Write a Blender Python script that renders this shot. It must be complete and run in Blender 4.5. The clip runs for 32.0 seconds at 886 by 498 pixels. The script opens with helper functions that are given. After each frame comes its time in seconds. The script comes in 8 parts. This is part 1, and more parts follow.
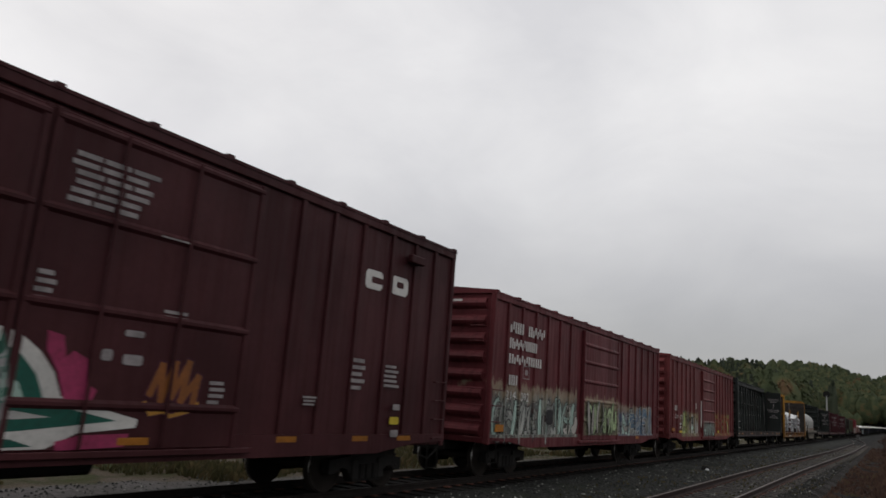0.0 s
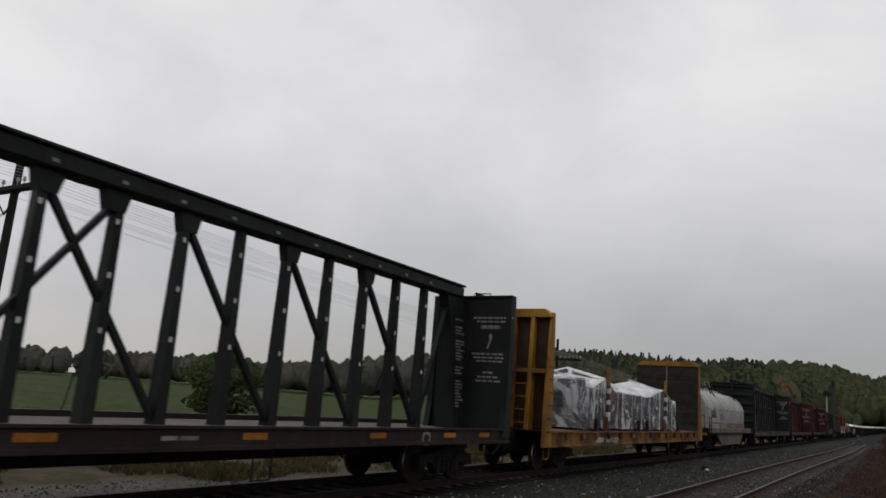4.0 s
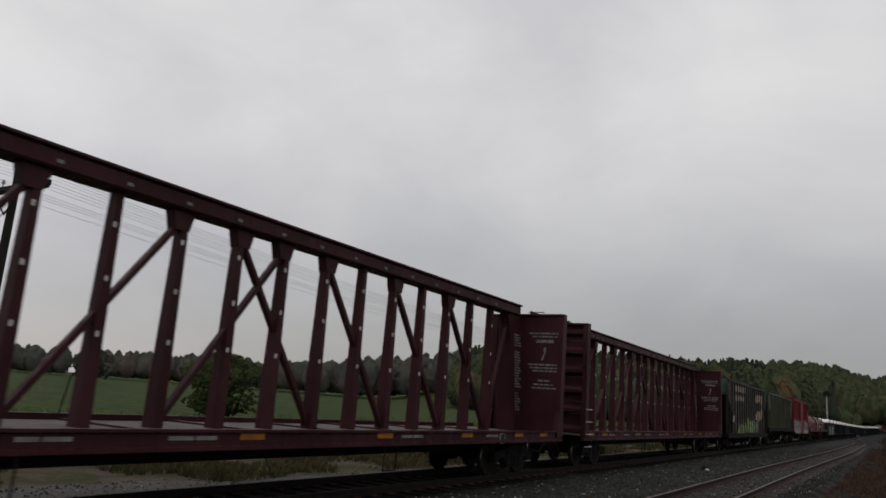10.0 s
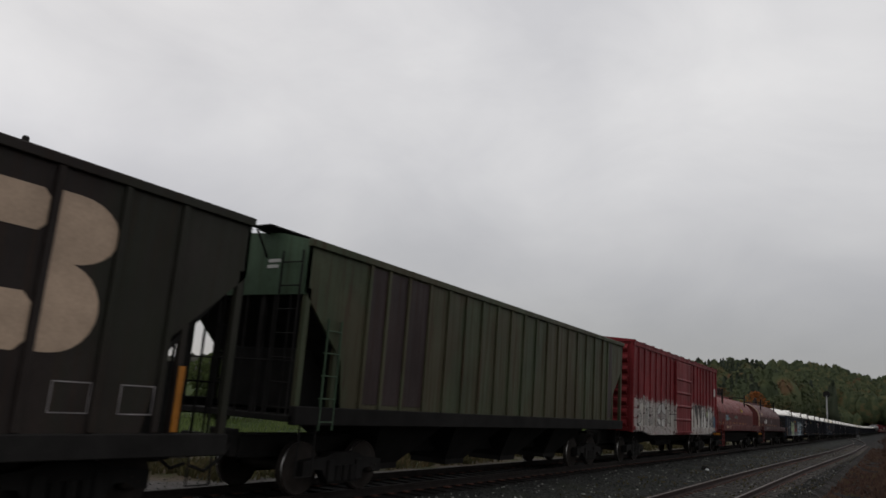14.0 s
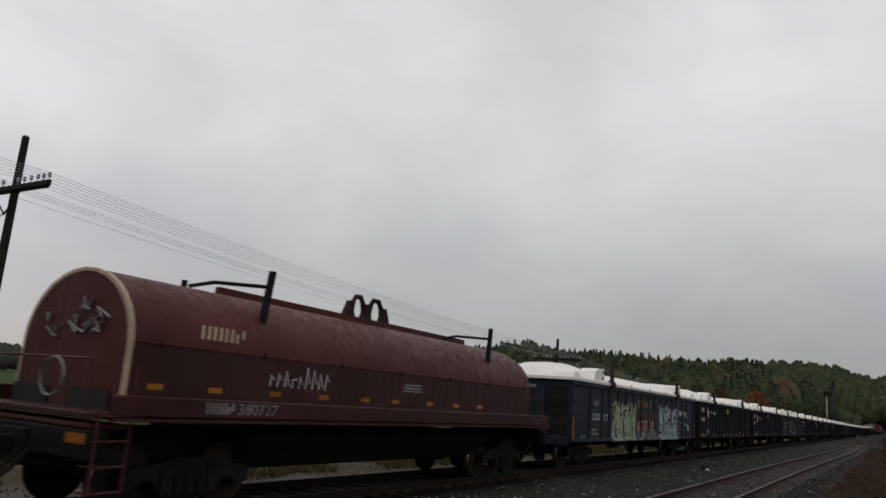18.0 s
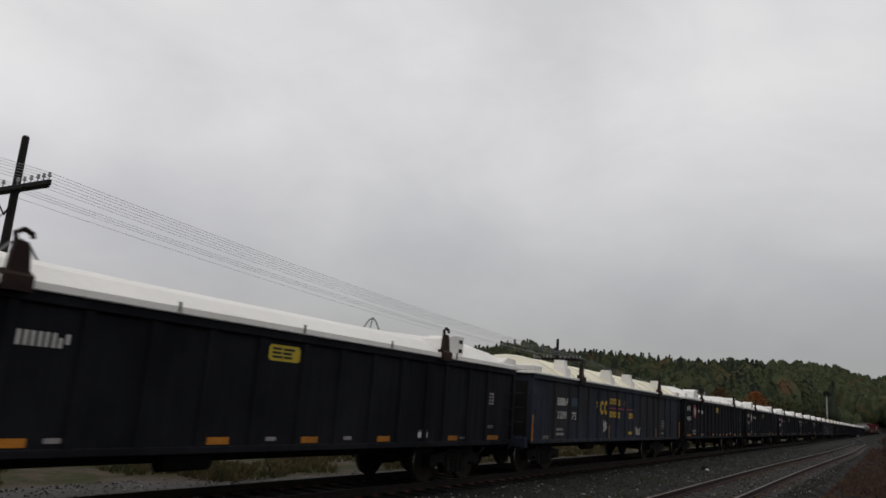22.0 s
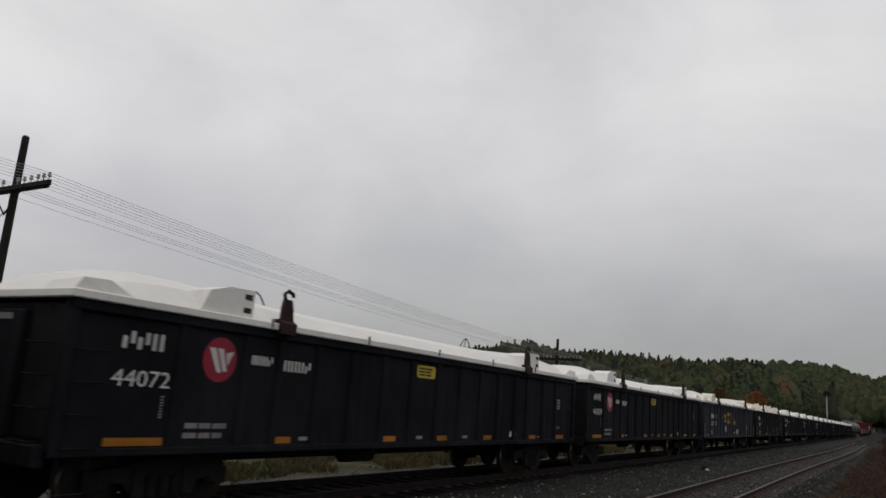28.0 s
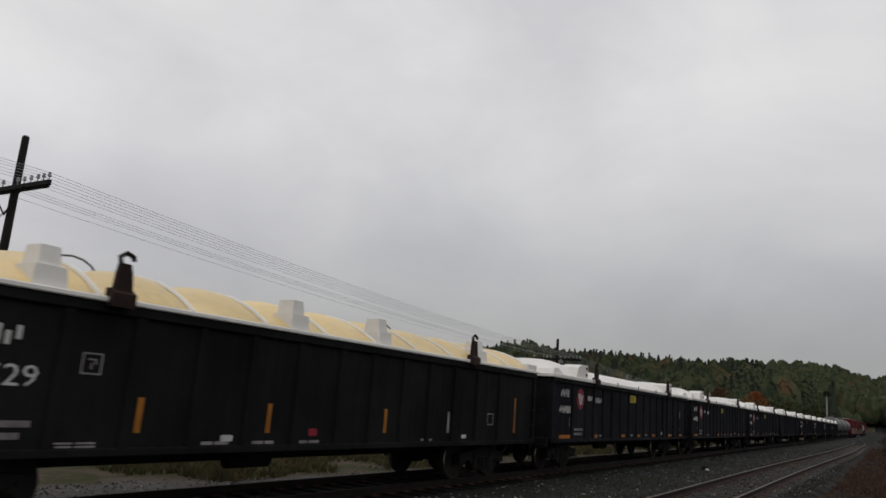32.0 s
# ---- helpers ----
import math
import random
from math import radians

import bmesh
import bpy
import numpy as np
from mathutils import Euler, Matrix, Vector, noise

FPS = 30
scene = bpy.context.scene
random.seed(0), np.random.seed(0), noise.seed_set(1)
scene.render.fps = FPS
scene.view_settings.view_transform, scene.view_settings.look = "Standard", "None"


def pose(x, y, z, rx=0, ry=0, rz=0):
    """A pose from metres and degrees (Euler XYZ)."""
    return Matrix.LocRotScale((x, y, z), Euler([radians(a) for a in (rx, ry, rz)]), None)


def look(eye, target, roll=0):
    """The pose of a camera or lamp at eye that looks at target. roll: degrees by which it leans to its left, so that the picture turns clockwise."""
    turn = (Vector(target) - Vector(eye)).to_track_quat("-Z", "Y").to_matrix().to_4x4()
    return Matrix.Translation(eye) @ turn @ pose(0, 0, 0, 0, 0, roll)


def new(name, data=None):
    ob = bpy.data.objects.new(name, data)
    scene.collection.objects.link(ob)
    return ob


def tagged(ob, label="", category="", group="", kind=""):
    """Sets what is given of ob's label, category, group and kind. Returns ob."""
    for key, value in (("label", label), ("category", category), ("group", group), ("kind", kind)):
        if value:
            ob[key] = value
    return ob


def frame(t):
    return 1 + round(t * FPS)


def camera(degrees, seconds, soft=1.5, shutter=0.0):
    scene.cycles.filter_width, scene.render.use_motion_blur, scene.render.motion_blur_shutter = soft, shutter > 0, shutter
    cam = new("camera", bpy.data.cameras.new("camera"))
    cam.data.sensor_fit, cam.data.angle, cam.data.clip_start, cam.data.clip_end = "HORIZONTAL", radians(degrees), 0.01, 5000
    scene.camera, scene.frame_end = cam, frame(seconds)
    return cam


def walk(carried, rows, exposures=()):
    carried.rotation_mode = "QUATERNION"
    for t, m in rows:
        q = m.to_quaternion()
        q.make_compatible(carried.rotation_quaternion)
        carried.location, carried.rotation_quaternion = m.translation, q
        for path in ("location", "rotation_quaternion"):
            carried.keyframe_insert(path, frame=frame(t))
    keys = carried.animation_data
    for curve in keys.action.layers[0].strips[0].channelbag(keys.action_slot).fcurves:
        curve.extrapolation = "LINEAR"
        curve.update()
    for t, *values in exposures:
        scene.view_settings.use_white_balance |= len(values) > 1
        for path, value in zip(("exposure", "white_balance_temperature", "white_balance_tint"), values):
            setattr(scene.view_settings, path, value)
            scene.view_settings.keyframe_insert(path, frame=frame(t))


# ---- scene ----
cam = camera(63.0, 32.0, soft=1.6, shutter=0.12)
EYE = Vector((0.0, 0.0, 2.12))
PITCH, YAW, LEAN = 11.715, 31.793, 4.288
AIM = EYE + 10 * Vector((-math.sin(radians(YAW)) * math.cos(radians(PITCH)), math.cos(radians(YAW)) * math.cos(radians(PITCH)), math.sin(radians(PITCH))))
VIEW = look(EYE, AIM, LEAN)

EXPOSURE = ((0.0, 0.25), (2.5, 0.2), (4.5, 0.13), (5.0, 0.10), (6.0, 0.0), (11.0, 0.02), (14.0, 0.06), (16.5, 0.10), (18.0, 0.07), (32.0, 0.05))
walk(cam, [(0.0, VIEW), (32.0, VIEW)], EXPOSURE)

V = 13.86        # speed of the train, m/s
RAIL = 0.30      # railhead of the main line
TRACK = -9.65    # centre of the main line
SIDE = 1.55      # half width of a car


def bend(y):
    """How far the main line swings to the east of a straight line, the slope of that swing, and how far it climbs."""
    d = max(0.0, y - 104.0)
    u = min(1.0, max(0.0, (y - 230.0) / 330.0))
    return 3.3e-5 * d * d, 6.6e-5 * d, 1.4 * u * u * (3 - 2 * u)


# ---- sky and light ----
world = bpy.data.worlds.new("overcast_sky")
scene.world = world
world.use_nodes = True


class Nodes:
    """Short hand for building node trees."""

    def __init__(self, tree):
        self.tree = tree

    def add(self, kind, ins=None, **props):
        n = self.tree.nodes.new(kind)
        for key, value in props.items():
            setattr(n, key, value)
        for key, value in (ins or {}).items():
            self.put(n.inputs[key], value)
        return n

    def put(self, socket, value):
        if isinstance(value, bpy.types.NodeSocket):
            self.tree.links.new(value, socket)
        elif isinstance(value, (tuple, list)) and len(value) == 3 and len(socket.default_value) == 4:
            socket.default_value = (*value, 1)
        else:
            socket.default_value = value

    def math(self, op, a, b=0.0, clamp=False):
        return self.add("ShaderNodeMath", {0: a, 1: b}, operation=op, use_clamp=clamp).outputs[0]

    def remap(self, v, a, b, c=0.0, d=1.0, smooth=True):
        n = self.add("ShaderNodeMapRange", {"Value": v, "From Min": a, "From Max": b, "To Min": c, "To Max": d}, interpolation_type="SMOOTHSTEP" if smooth else "LINEAR")
        return n.outputs[0]

    def mix(self, f, a, b, blend="MIX"):
        n = self.add("ShaderNodeMix", data_type="RGBA", blend_type=blend)
        self.put(n.inputs[0], f)
        self.put(n.inputs[6], a)
        self.put(n.inputs[7], b)
        return n.outputs[2]

    def noise(self, vec, scale, detail=4.0, rough=0.55, dist=0.0):
        return self.add("ShaderNodeTexNoise", {"Vector": vec, "Scale": scale, "Detail": detail, "Roughness": rough, "Distortion": dist}).outputs[0]

    def scaled(self, vec, sx, sy, sz):
        return self.add("ShaderNodeVectorMath", {0: vec, 1: (sx, sy, sz)}, operation="MULTIPLY").outputs[0]

    def ramp(self, f, *stops):
        n = self.add("ShaderNodeValToRGB", {"Fac": f})
        e = n.color_ramp.elements
        while len(e) < len(stops):
            e.new(0.5)
        for el, (p, c) in zip(e, stops):
            el.position, el.color = p, (*c, 1)
        return n.outputs[0]


wn = Nodes(world.node_tree)
bg = world.node_tree.nodes["Background"]
sky = wn.add("ShaderNodeTexSky", sky_type="NISHITA", sun_disc=False, sun_elevation=radians(40), sun_rotation=radians(-60))
gen = wn.add("ShaderNodeTexCoord").outputs["Generated"]
sep = wn.add("ShaderNodeSeparateXYZ", {0: gen})
height = wn.remap(sep.outputs[2], -0.02, 0.5)
c1 = wn.noise(wn.scaled(gen, 1.5, 1.5, 2.6), 1.5, 4.0, 0.45, 0.3)
c2 = wn.noise(wn.scaled(gen, 1.0, 1.0, 1.9), 3.4, 7.0, 0.58, 0.5)
cloud = wn.math("ADD", wn.math("MULTIPLY", c1, 0.6), wn.math("MULTIPLY", c2, 0.4))
west = wn.remap(wn.math("MULTIPLY", sep.outputs[0], -1.0), 0.55, 0.95)
base = wn.ramp(height, (0.0, (0.318, 0.315, 0.308)), (0.3, (0.44, 0.436, 0.434)), (0.65, (0.592, 0.586, 0.580)), (1.0, (0.67, 0.662, 0.652)))
cloudy = wn.mix(1.0, base, wn.ramp(cloud, (0.36, (0.855, 0.856, 0.882)), (0.64, (1.105, 1.10, 1.105))), "MULTIPLY")
# the cloud is thinner towards the field
cloudy = wn.mix(1.0, cloudy, wn.mix(wn.math("MULTIPLY", west, wn.remap(sep.outputs[2], 0.45, 0.1)), (0.985, 0.985, 0.99), (1.17, 1.165, 1.20)), "MULTIPLY")
wn.put(bg.inputs[0], wn.mix(0.006, cloudy, sky.outputs[0]))
bg.inputs[1].default_value = 1.0
sun = new("sun", bpy.data.lights.new("sun", "SUN"))
sun.data.energy, sun.data.angle, sun.data.color = 0.45, radians(40), (1.0, 0.98, 0.95)
sun.matrix_world = look((-20, 0, 30), (-12, 8, 0))


# ---- materials ----
def material(name):
    m = bpy.data.materials.new(name)
    m.use_nodes = True
    return m, Nodes(m.node_tree), m.node_tree.nodes["Principled BSDF"]


def plain(name, color, rough=0.6, metal=0.0, vary=0.3, scale=6.0, bump=0.15, alpha=1.0, rnd=0.25, spec=0.25):
    """A surface with variation at two scales and a fine relief."""
    m, n, b = material(name)
    co = n.add("ShaderNodeTexCoord").outputs["Object"]
    lo = n.noise(co, scale * 0.22, 3.0)
    hi = n.noise(co, scale * 4, 5.0, 0.65)
    f = n.math("ADD", n.math("MULTIPLY", lo, 0.6), n.math("MULTIPLY", hi, 0.4))
    dark = tuple(c * (1 - vary) for c in color)
    lite = tuple(min(1.0, c * (1 + vary)) for c in color)
    col = n.ramp(f, (0.35, dark), (0.65, lite))
    if rnd:
        r = n.add("ShaderNodeObjectInfo").outputs["Random"]
        col = n.mix(1.0, col, n.ramp(r, (0.0, (1 - rnd,) * 3), (1.0, (1 + rnd,) * 3)), "MULTIPLY")
    n.put(b.inputs["Base Color"], col)
    n.put(b.inputs["Roughness"], n.remap(hi, 0.3, 0.7, max(0.05, rough - 0.12), min(1.0, rough + 0.12)))
    b.inputs["Metallic"].default_value = metal
    b.inputs["Alpha"].default_value = alpha
    b.inputs["Specular IOR Level"].default_value = spec
    bp = n.add("ShaderNodeBump", {"Strength": bump, "Distance": 0.01, "Height": hi})
    n.put(b.inputs["Normal"], bp.outputs[0])
    return m


def paint(name, color, streak=(0.032, 0.012, 0.011), much=0.45, rough=0.5, tags=(), fade=0.25, dust=0.25, patch=None, spec=0.13, fringe=None):
    """Weathered car paint: faded patches, vertical streaks of rust and dirt, dust low down, and spray paint in the given areas
    (y0, y1, z0, z1, fill, second, outline, letter width)."""
    m, n, b = material(name)
    co = n.add("ShaderNodeTexCoord").outputs["Object"]
    sp = n.add("ShaderNodeSeparateXYZ", {0: co})
    y, z = sp.outputs[1], sp.outputs[2]
    lo = n.noise(co, 0.55, 4.0, 0.6)
    hi = n.noise(co, 14.0, 5.0, 0.65)
    col = n.mix(n.remap(lo, 0.3, 0.7), tuple(c * (1 - fade) for c in color), tuple(min(1, c * (1 + fade) + 0.004) for c in color))
    st = n.noise(n.scaled(co, 5.0, 5.0, 0.28), 1.6, 5.0, 0.6)
    col = n.mix(n.math("MULTIPLY", n.remap(st, 0.48, 0.74), much), col, streak)
    sp2 = n.noise(n.scaled(co, 1.0, 1.0, 0.6), 4.0, 6.0, 0.7)
    col = n.mix(n.math("MULTIPLY", n.remap(sp2, 0.60, 0.72), much * 0.9), col, tuple(c * 0.7 for c in streak))
    col = n.mix(n.math("MULTIPLY", n.remap(hi, 0.35, 0.75), 0.22), col, tuple(c * 0.45 for c in color))
    col = n.mix(n.math("MULTIPLY", n.remap(n.noise(n.scaled(co, 2.0, 2.0, 1.0), 1.5, 4.0), 0.45, 0.75), dust), col, tuple(0.7 * c + 0.004 for c in color))
    if patch:
        # broad stained areas of another colour, with ragged edges
        pc, size, amount = patch
        area = n.noise(n.scaled(co, 1.0, 1.0, 0.55), size, 6.0, 0.62, 0.4)
        col = n.mix(n.math("MULTIPLY", n.remap(area, 0.42, 0.58), amount), col, pc)
    for y0, y1, z0, z1, fill, second, line, w in tags:
        flow = n.noise(n.scaled(co, 1.0, 1.0, 0.8), 1.1 / w, 3.0)
        drip = n.noise(n.scaled(co, 1.0, 5.0, 0.5), 1.5, 3.0, 0.6)
        wy = n.math("ADD", y, n.math("MULTIPLY", n.math("SUBTRACT", flow, 0.5), w * 0.7))
        top = n.math("ADD", z, n.math("MULTIPLY", n.math("SUBTRACT", drip, 0.42), (z1 - z0) * 0.75))
        inside = n.math("MULTIPLY", n.math("MULTIPLY", n.remap(wy, y0 - 0.03, y0 + 0.03), n.remap(wy, y1 + 0.03, y1 - 0.03)),
                        n.math("MULTIPLY", n.math("GREATER_THAN", z, z0), n.remap(top, z1 + 0.06, z1 - 0.06)))
        inside = n.math("MULTIPLY", inside, n.math("GREATER_THAN", sp.outputs[0], 0.6))
        flat = n.add("ShaderNodeCombineXYZ", {0: n.math("DIVIDE", wy, w), 1: n.math("DIVIDE", z, (z1 - z0) * 0.9), 2: y0 * 0.37})
        level = n.math("MULTIPLY", n.noise(flat.outputs[0], 1.35, 1.5, 0.45, 0.9), 8.0)
        edge = n.math("FRACT", level)
        pick = n.math("FRACT", n.math("MULTIPLY", n.math("FLOOR", level), 0.618))
        ink = n.mix(n.remap(pick, 0.40, 0.55), fill, second)
        ink = n.mix(n.math("MULTIPLY", n.remap(flow, 0.35, 0.7), 0.5), ink, tuple(0.55 * c for c in second))
        ink = n.mix(n.math("MULTIPLY", n.math("LESS_THAN", edge, 0.30), 0.8), ink, tuple(min(1, c * 1.35 + 0.02) for c in fill))
        ink = n.mix(n.math("MULTIPLY", n.math("LESS_THAN", edge, 0.20), 0.9), ink, line)
        ink = n.mix(n.math("MULTIPLY", n.remap(hi, 0.4, 0.7), 0.3), ink, tuple(c * 0.6 for c in color))
        if fringe:
            ink = n.mix(n.math("MULTIPLY", n.remap(top, z1 - 0.42, z1 - 0.12), 0.8), ink, fringe)
        col = n.mix(n.math("MULTIPLY", inside, n.remap(sp2, 0.74, 0.5, 0.2, 0.9)), col, ink)
    n.put(b.inputs["Base Color"], col)
    n.put(b.inputs["Roughness"], n.remap(st, 0.3, 0.7, rough - 0.1, rough + 0.2))
    b.inputs["Specular IOR Level"].default_value = spec
    bp = n.add("ShaderNodeBump", {"Strength": 0.12, "Distance": 0.008, "Height": n.math("ADD", n.math("MULTIPLY", hi, 0.5), n.math("MULTIPLY", lo, 4.0))})
    n.put(b.inputs["Normal"], bp.outputs[0])
    return m


def foliage(name, stops, rough=0.7, scale=0.06):
    """Leaves and needles whose colour differs from clump to clump."""
    m, n, b = material(name)
    co = n.add("ShaderNodeTexCoord").outputs["Object"]
    r = n.add("ShaderNodeNewGeometry").outputs["Random Per Island"]
    big = n.noise(co, scale, 2.0)
    mid = n.noise(co, scale * 2.6, 1.0)
    f = n.math("ADD", n.math("MULTIPLY", r, 0.15), n.math("ADD", n.math("MULTIPLY", n.remap(big, 0.3, 0.7), 0.40), n.math("MULTIPLY", n.remap(mid, 0.34, 0.66), 0.45)))
    col = n.ramp(f, *stops)
    n.put(b.inputs["Base Color"], col)
    b.inputs["Roughness"].default_value = rough
    b.inputs["Specular IOR Level"].default_value = 0.1
    # thin leaves let part of the light through
    thin = n.add("ShaderNodeBsdfTranslucent", {"Color": col})
    both = n.add("ShaderNodeMixShader", {0: 0.6, 1: b.outputs[0], 2: thin.outputs[0]})
    n.put(m.node_tree.nodes["Material Output"].inputs["Surface"], both.outputs[0])
    return m


MAROON = (0.100, 0.0205, 0.0245)
M_CP1 = paint("dark_maroon_paint", (0.047, 0.0118, 0.0140), much=0.3, tags=(
    (5.0, 9.3, 0.9, 2.1, (0.02, 0.13, 0.09), (0.30, 0.30, 0.30), (0.35, 0.35, 0.35), 1.5),))
M_CP2 = paint("maroon_paint", MAROON, much=0.4, fringe=(0.27, 0.205, 0.14), tags=(
    (0.1, 5.9, 1.0, 2.4, (0.31, 0.34, 0.29), (0.11, 0.14, 0.13), (0.03, 0.03, 0.03), 0.85),
    (6.3, 9.6, 1.05, 2.3, (0.27, 0.30, 0.19), (0.11, 0.11, 0.07), (0.05, 0.05, 0.03), 0.5),
    (9.9, 14.3, 1.02, 2.15, (0.36, 0.38, 0.36), (0.12, 0.17, 0.24), (0.03, 0.03, 0.04), 0.5)))
M_CP3 = paint("faded_maroon_paint", (0.122, 0.0265, 0.0275), much=0.4, tags=(
    (2.3, 6.0, 0.95, 2.15, (0.26, 0.27, 0.11), (0.27, 0.20, 0.16), (0.03, 0.02, 0.02), 0.85),
    (6.8, 9.4, 0.95, 1.7, (0.20, 0.25, 0.20), (0.05, 0.03, 0.03), (0.30, 0.30, 0.28), 0.9),
    (9.6, 14.4, 0.95, 2.2, (0.28, 0.06, 0.03), (0.27, 0.075, 0.04), (0.22, 0.34, 0.12), 0.85)))
M_BLACKGREEN = paint("blackish_green_paint", (0.011, 0.0143, 0.0132), much=0.4)
M_REDBEAM = paint("dark_red_paint", (0.0413, 0.0105, 0.0135), much=0.25)
M_DIRTSILL = paint("dirty_red_brown_sill_paint", (0.024, 0.0165, 0.0160), streak=(0.045, 0.020, 0.018), much=0.6)
M_YELLOW = paint("rusty_yellow_paint", (0.20, 0.095, 0.018), streak=(0.030, 0.015, 0.010), much=0.9, patch=((0.055, 0.021, 0.012), 0.62, 1.0))
M_YELLOWTOP = paint("yellow_paint", (0.30, 0.15, 0.020), streak=(0.06, 0.026, 0.012), much=0.55, patch=((0.13, 0.062, 0.018), 0.7, 0.7))
M_GREY = paint("pale_grey_paint", (0.30, 0.30, 0.288), streak=(0.19, 0.165, 0.13), much=0.3, rough=0.42, dust=0.12)
M_COILRED = paint("oxide_red_paint", (0.135, 0.024, 0.021), streak=(0.05, 0.018, 0.015), much=0.3)
M_COILREDLOW = paint("dirty_oxide_red_paint", (0.098, 0.0205, 0.0195), streak=(0.045, 0.017, 0.015), much=0.35, patch=((0.066, 0.020, 0.018), 0.5, 0.6))
M_COILBROWN = paint("brown_red_paint", (0.066, 0.0172, 0.0165), streak=(0.05, 0.02, 0.018), much=0.4, patch=((0.082, 0.019, 0.017), 0.3, 0.6))
M_COILBROWNLOW = paint("dirty_brown_red_paint", (0.050, 0.0160, 0.0155), streak=(0.03, 0.015, 0.013), much=0.4, patch=((0.036, 0.0155, 0.0150), 0.5, 0.6))
M_BN = paint("sooty_dark_green_paint", (0.0250, 0.0190, 0.0170), streak=(0.045, 0.028, 0.02), much=0.5, patch=((0.022, 0.027, 0.017), 0.30, 0.6), tags=(
    (3.2, 6.9, 1.1, 1.55, (0.20, 0.25, 0.10), (0.06, 0.07, 0.035), (0.05, 0.06, 0.03), 0.8),
    (6.8, 12.2, 1.1, 1.8, (0.24, 0.30, 0.16), (0.08, 0.10, 0.06), (0.03, 0.04, 0.02), 0.8)))
M_GREEN = paint("worn_green_paint", (0.050, 0.082, 0.050), much=0.4)
M_HOPPER = paint("rust_streaked_green_paint", (0.052, 0.064, 0.036), streak=(0.050, 0.030, 0.020), much=0.9, patch=((0.060, 0.040, 0.026), 0.45, 0.5))
M_HOPPERDARK = paint("purplish_brown_patch_paint", (0.030, 0.0205, 0.020), streak=(0.045, 0.026, 0.018), much=0.6)
M_REDBOX = paint("bright_red_paint", (0.15, 0.015, 0.018), much=0.25, tags=(
    (0.2, 6.4, 1.0, 2.5, (0.42, 0.41, 0.38), (0.38, 0.37, 0.35), (0.02, 0.02, 0.02), 1.3),
    (9.4, 15.3, 1.0, 2.5, (0.50, 0.48, 0.44), (0.44, 0.43, 0.40), (0.02, 0.02, 0.02), 1.5)))
M_BLACK = paint("black_blue_paint", (0.0098, 0.0104, 0.0132), streak=(0.013, 0.012, 0.012), much=0.3, dust=0.15, rough=0.7, spec=0.05)
M_BLACK2 = paint("plain_black_paint", (0.0095, 0.0098, 0.0102), streak=(0.014, 0.012, 0.012), much=0.3, dust=0.15, rough=0.7, spec=0.05)
M_BLUE = paint("dull_navy_paint", (0.0235, 0.0300, 0.0450), streak=(0.026, 0.021, 0.019), much=0.75, rough=0.65, spec=0.06, patch=((0.026, 0.0245, 0.0240), 0.42, 0.75))
M_BLUETAG = paint("spray_painted_navy_paint", (0.0150, 0.0195, 0.0285), streak=(0.018, 0.017, 0.017), much=0.5, tags=(
    (3.95, 6.75, 0.80, 2.2, (0.38, 0.44, 0.36), (0.48, 0.50, 0.44), (0.035, 0.05, 0.03), 0.62),
    (6.95, 9.7, 0.80, 1.2, (0.44, 0.42, 0.38), (0.02, 0.03, 0.05), (0.05, 0.03, 0.03), 0.4),
    (10.1, 13.25, 0.80, 2.2, (0.28, 0.42, 0.52), (0.48, 0.56, 0.58), (0.03, 0.05, 0.08), 0.7)))
M_TANK = paint("dull_grey_tank_paint", (0.125, 0.125, 0.128), streak=(0.04, 0.035, 0.03), much=0.4, rough=0.4)
M_DARK = plain("sooty_steel", (0.014, 0.0132, 0.0126), 0.85, 0.0, 0.4, 8, spec=0.08)
M_WHEEL = plain("worn_wheel_steel", (0.022, 0.0185, 0.0165), 0.7, 0.0, 0.4, 10, spec=0.06)
M_TREAD = plain("polished_steel", (0.30, 0.29, 0.28), 0.35, 1.0, 0.2, 10)
M_GALV = plain("grey_steel", (0.16, 0.16, 0.16), 0.5, 0.5, 0.25, 10)
M_MAST = plain("pale_grey_painted_steel", (0.40, 0.40, 0.40), 0.5, 0.0, 0.2, 10)
M_RUST = plain("rusty_steel", (0.075, 0.028, 0.018), 0.75, 0.2, 0.45, 14)
M_LETTER = plain("white_lettering", (0.52, 0.51, 0.49), 0.6, 0, 0.25, 10, 0.05, rnd=0)
M_DIM = plain("worn_white_lettering", (0.22, 0.20, 0.20), 0.6, 0, 0.45, 14, 0.05, rnd=0)
M_TAN = plain("cream_lettering", (0.42, 0.31, 0.225), 0.6, 0, 0.25, 6, 0.05, rnd=0)
M_INK = plain("black_lettering", (0.015, 0.015, 0.015), 0.6, 0, 0.2, 10, 0.05, rnd=0)
M_AMBER = plain("amber_reflector", (0.30, 0.115, 0.014), 0.35, 0, 0.3, 14, 0.05)
M_SIGN = plain("yellow_label", (0.50, 0.38, 0.03), 0.5, 0, 0.2, 14, 0.05)
M_GOLD = plain("yellow_lettering", (0.42, 0.26, 0.02), 0.6, 0, 0.35, 10, 0.05, rnd=0)
M_REDLOGO = plain("red_roundel", (0.24, 0.014, 0.034), 0.5, 0, 0.2, 8, 0.05)
M_COVER = plain("white_fibreglass", (0.74, 0.72, 0.68), 0.45, 0, 0.10, 2, 0.1, rnd=0.06)
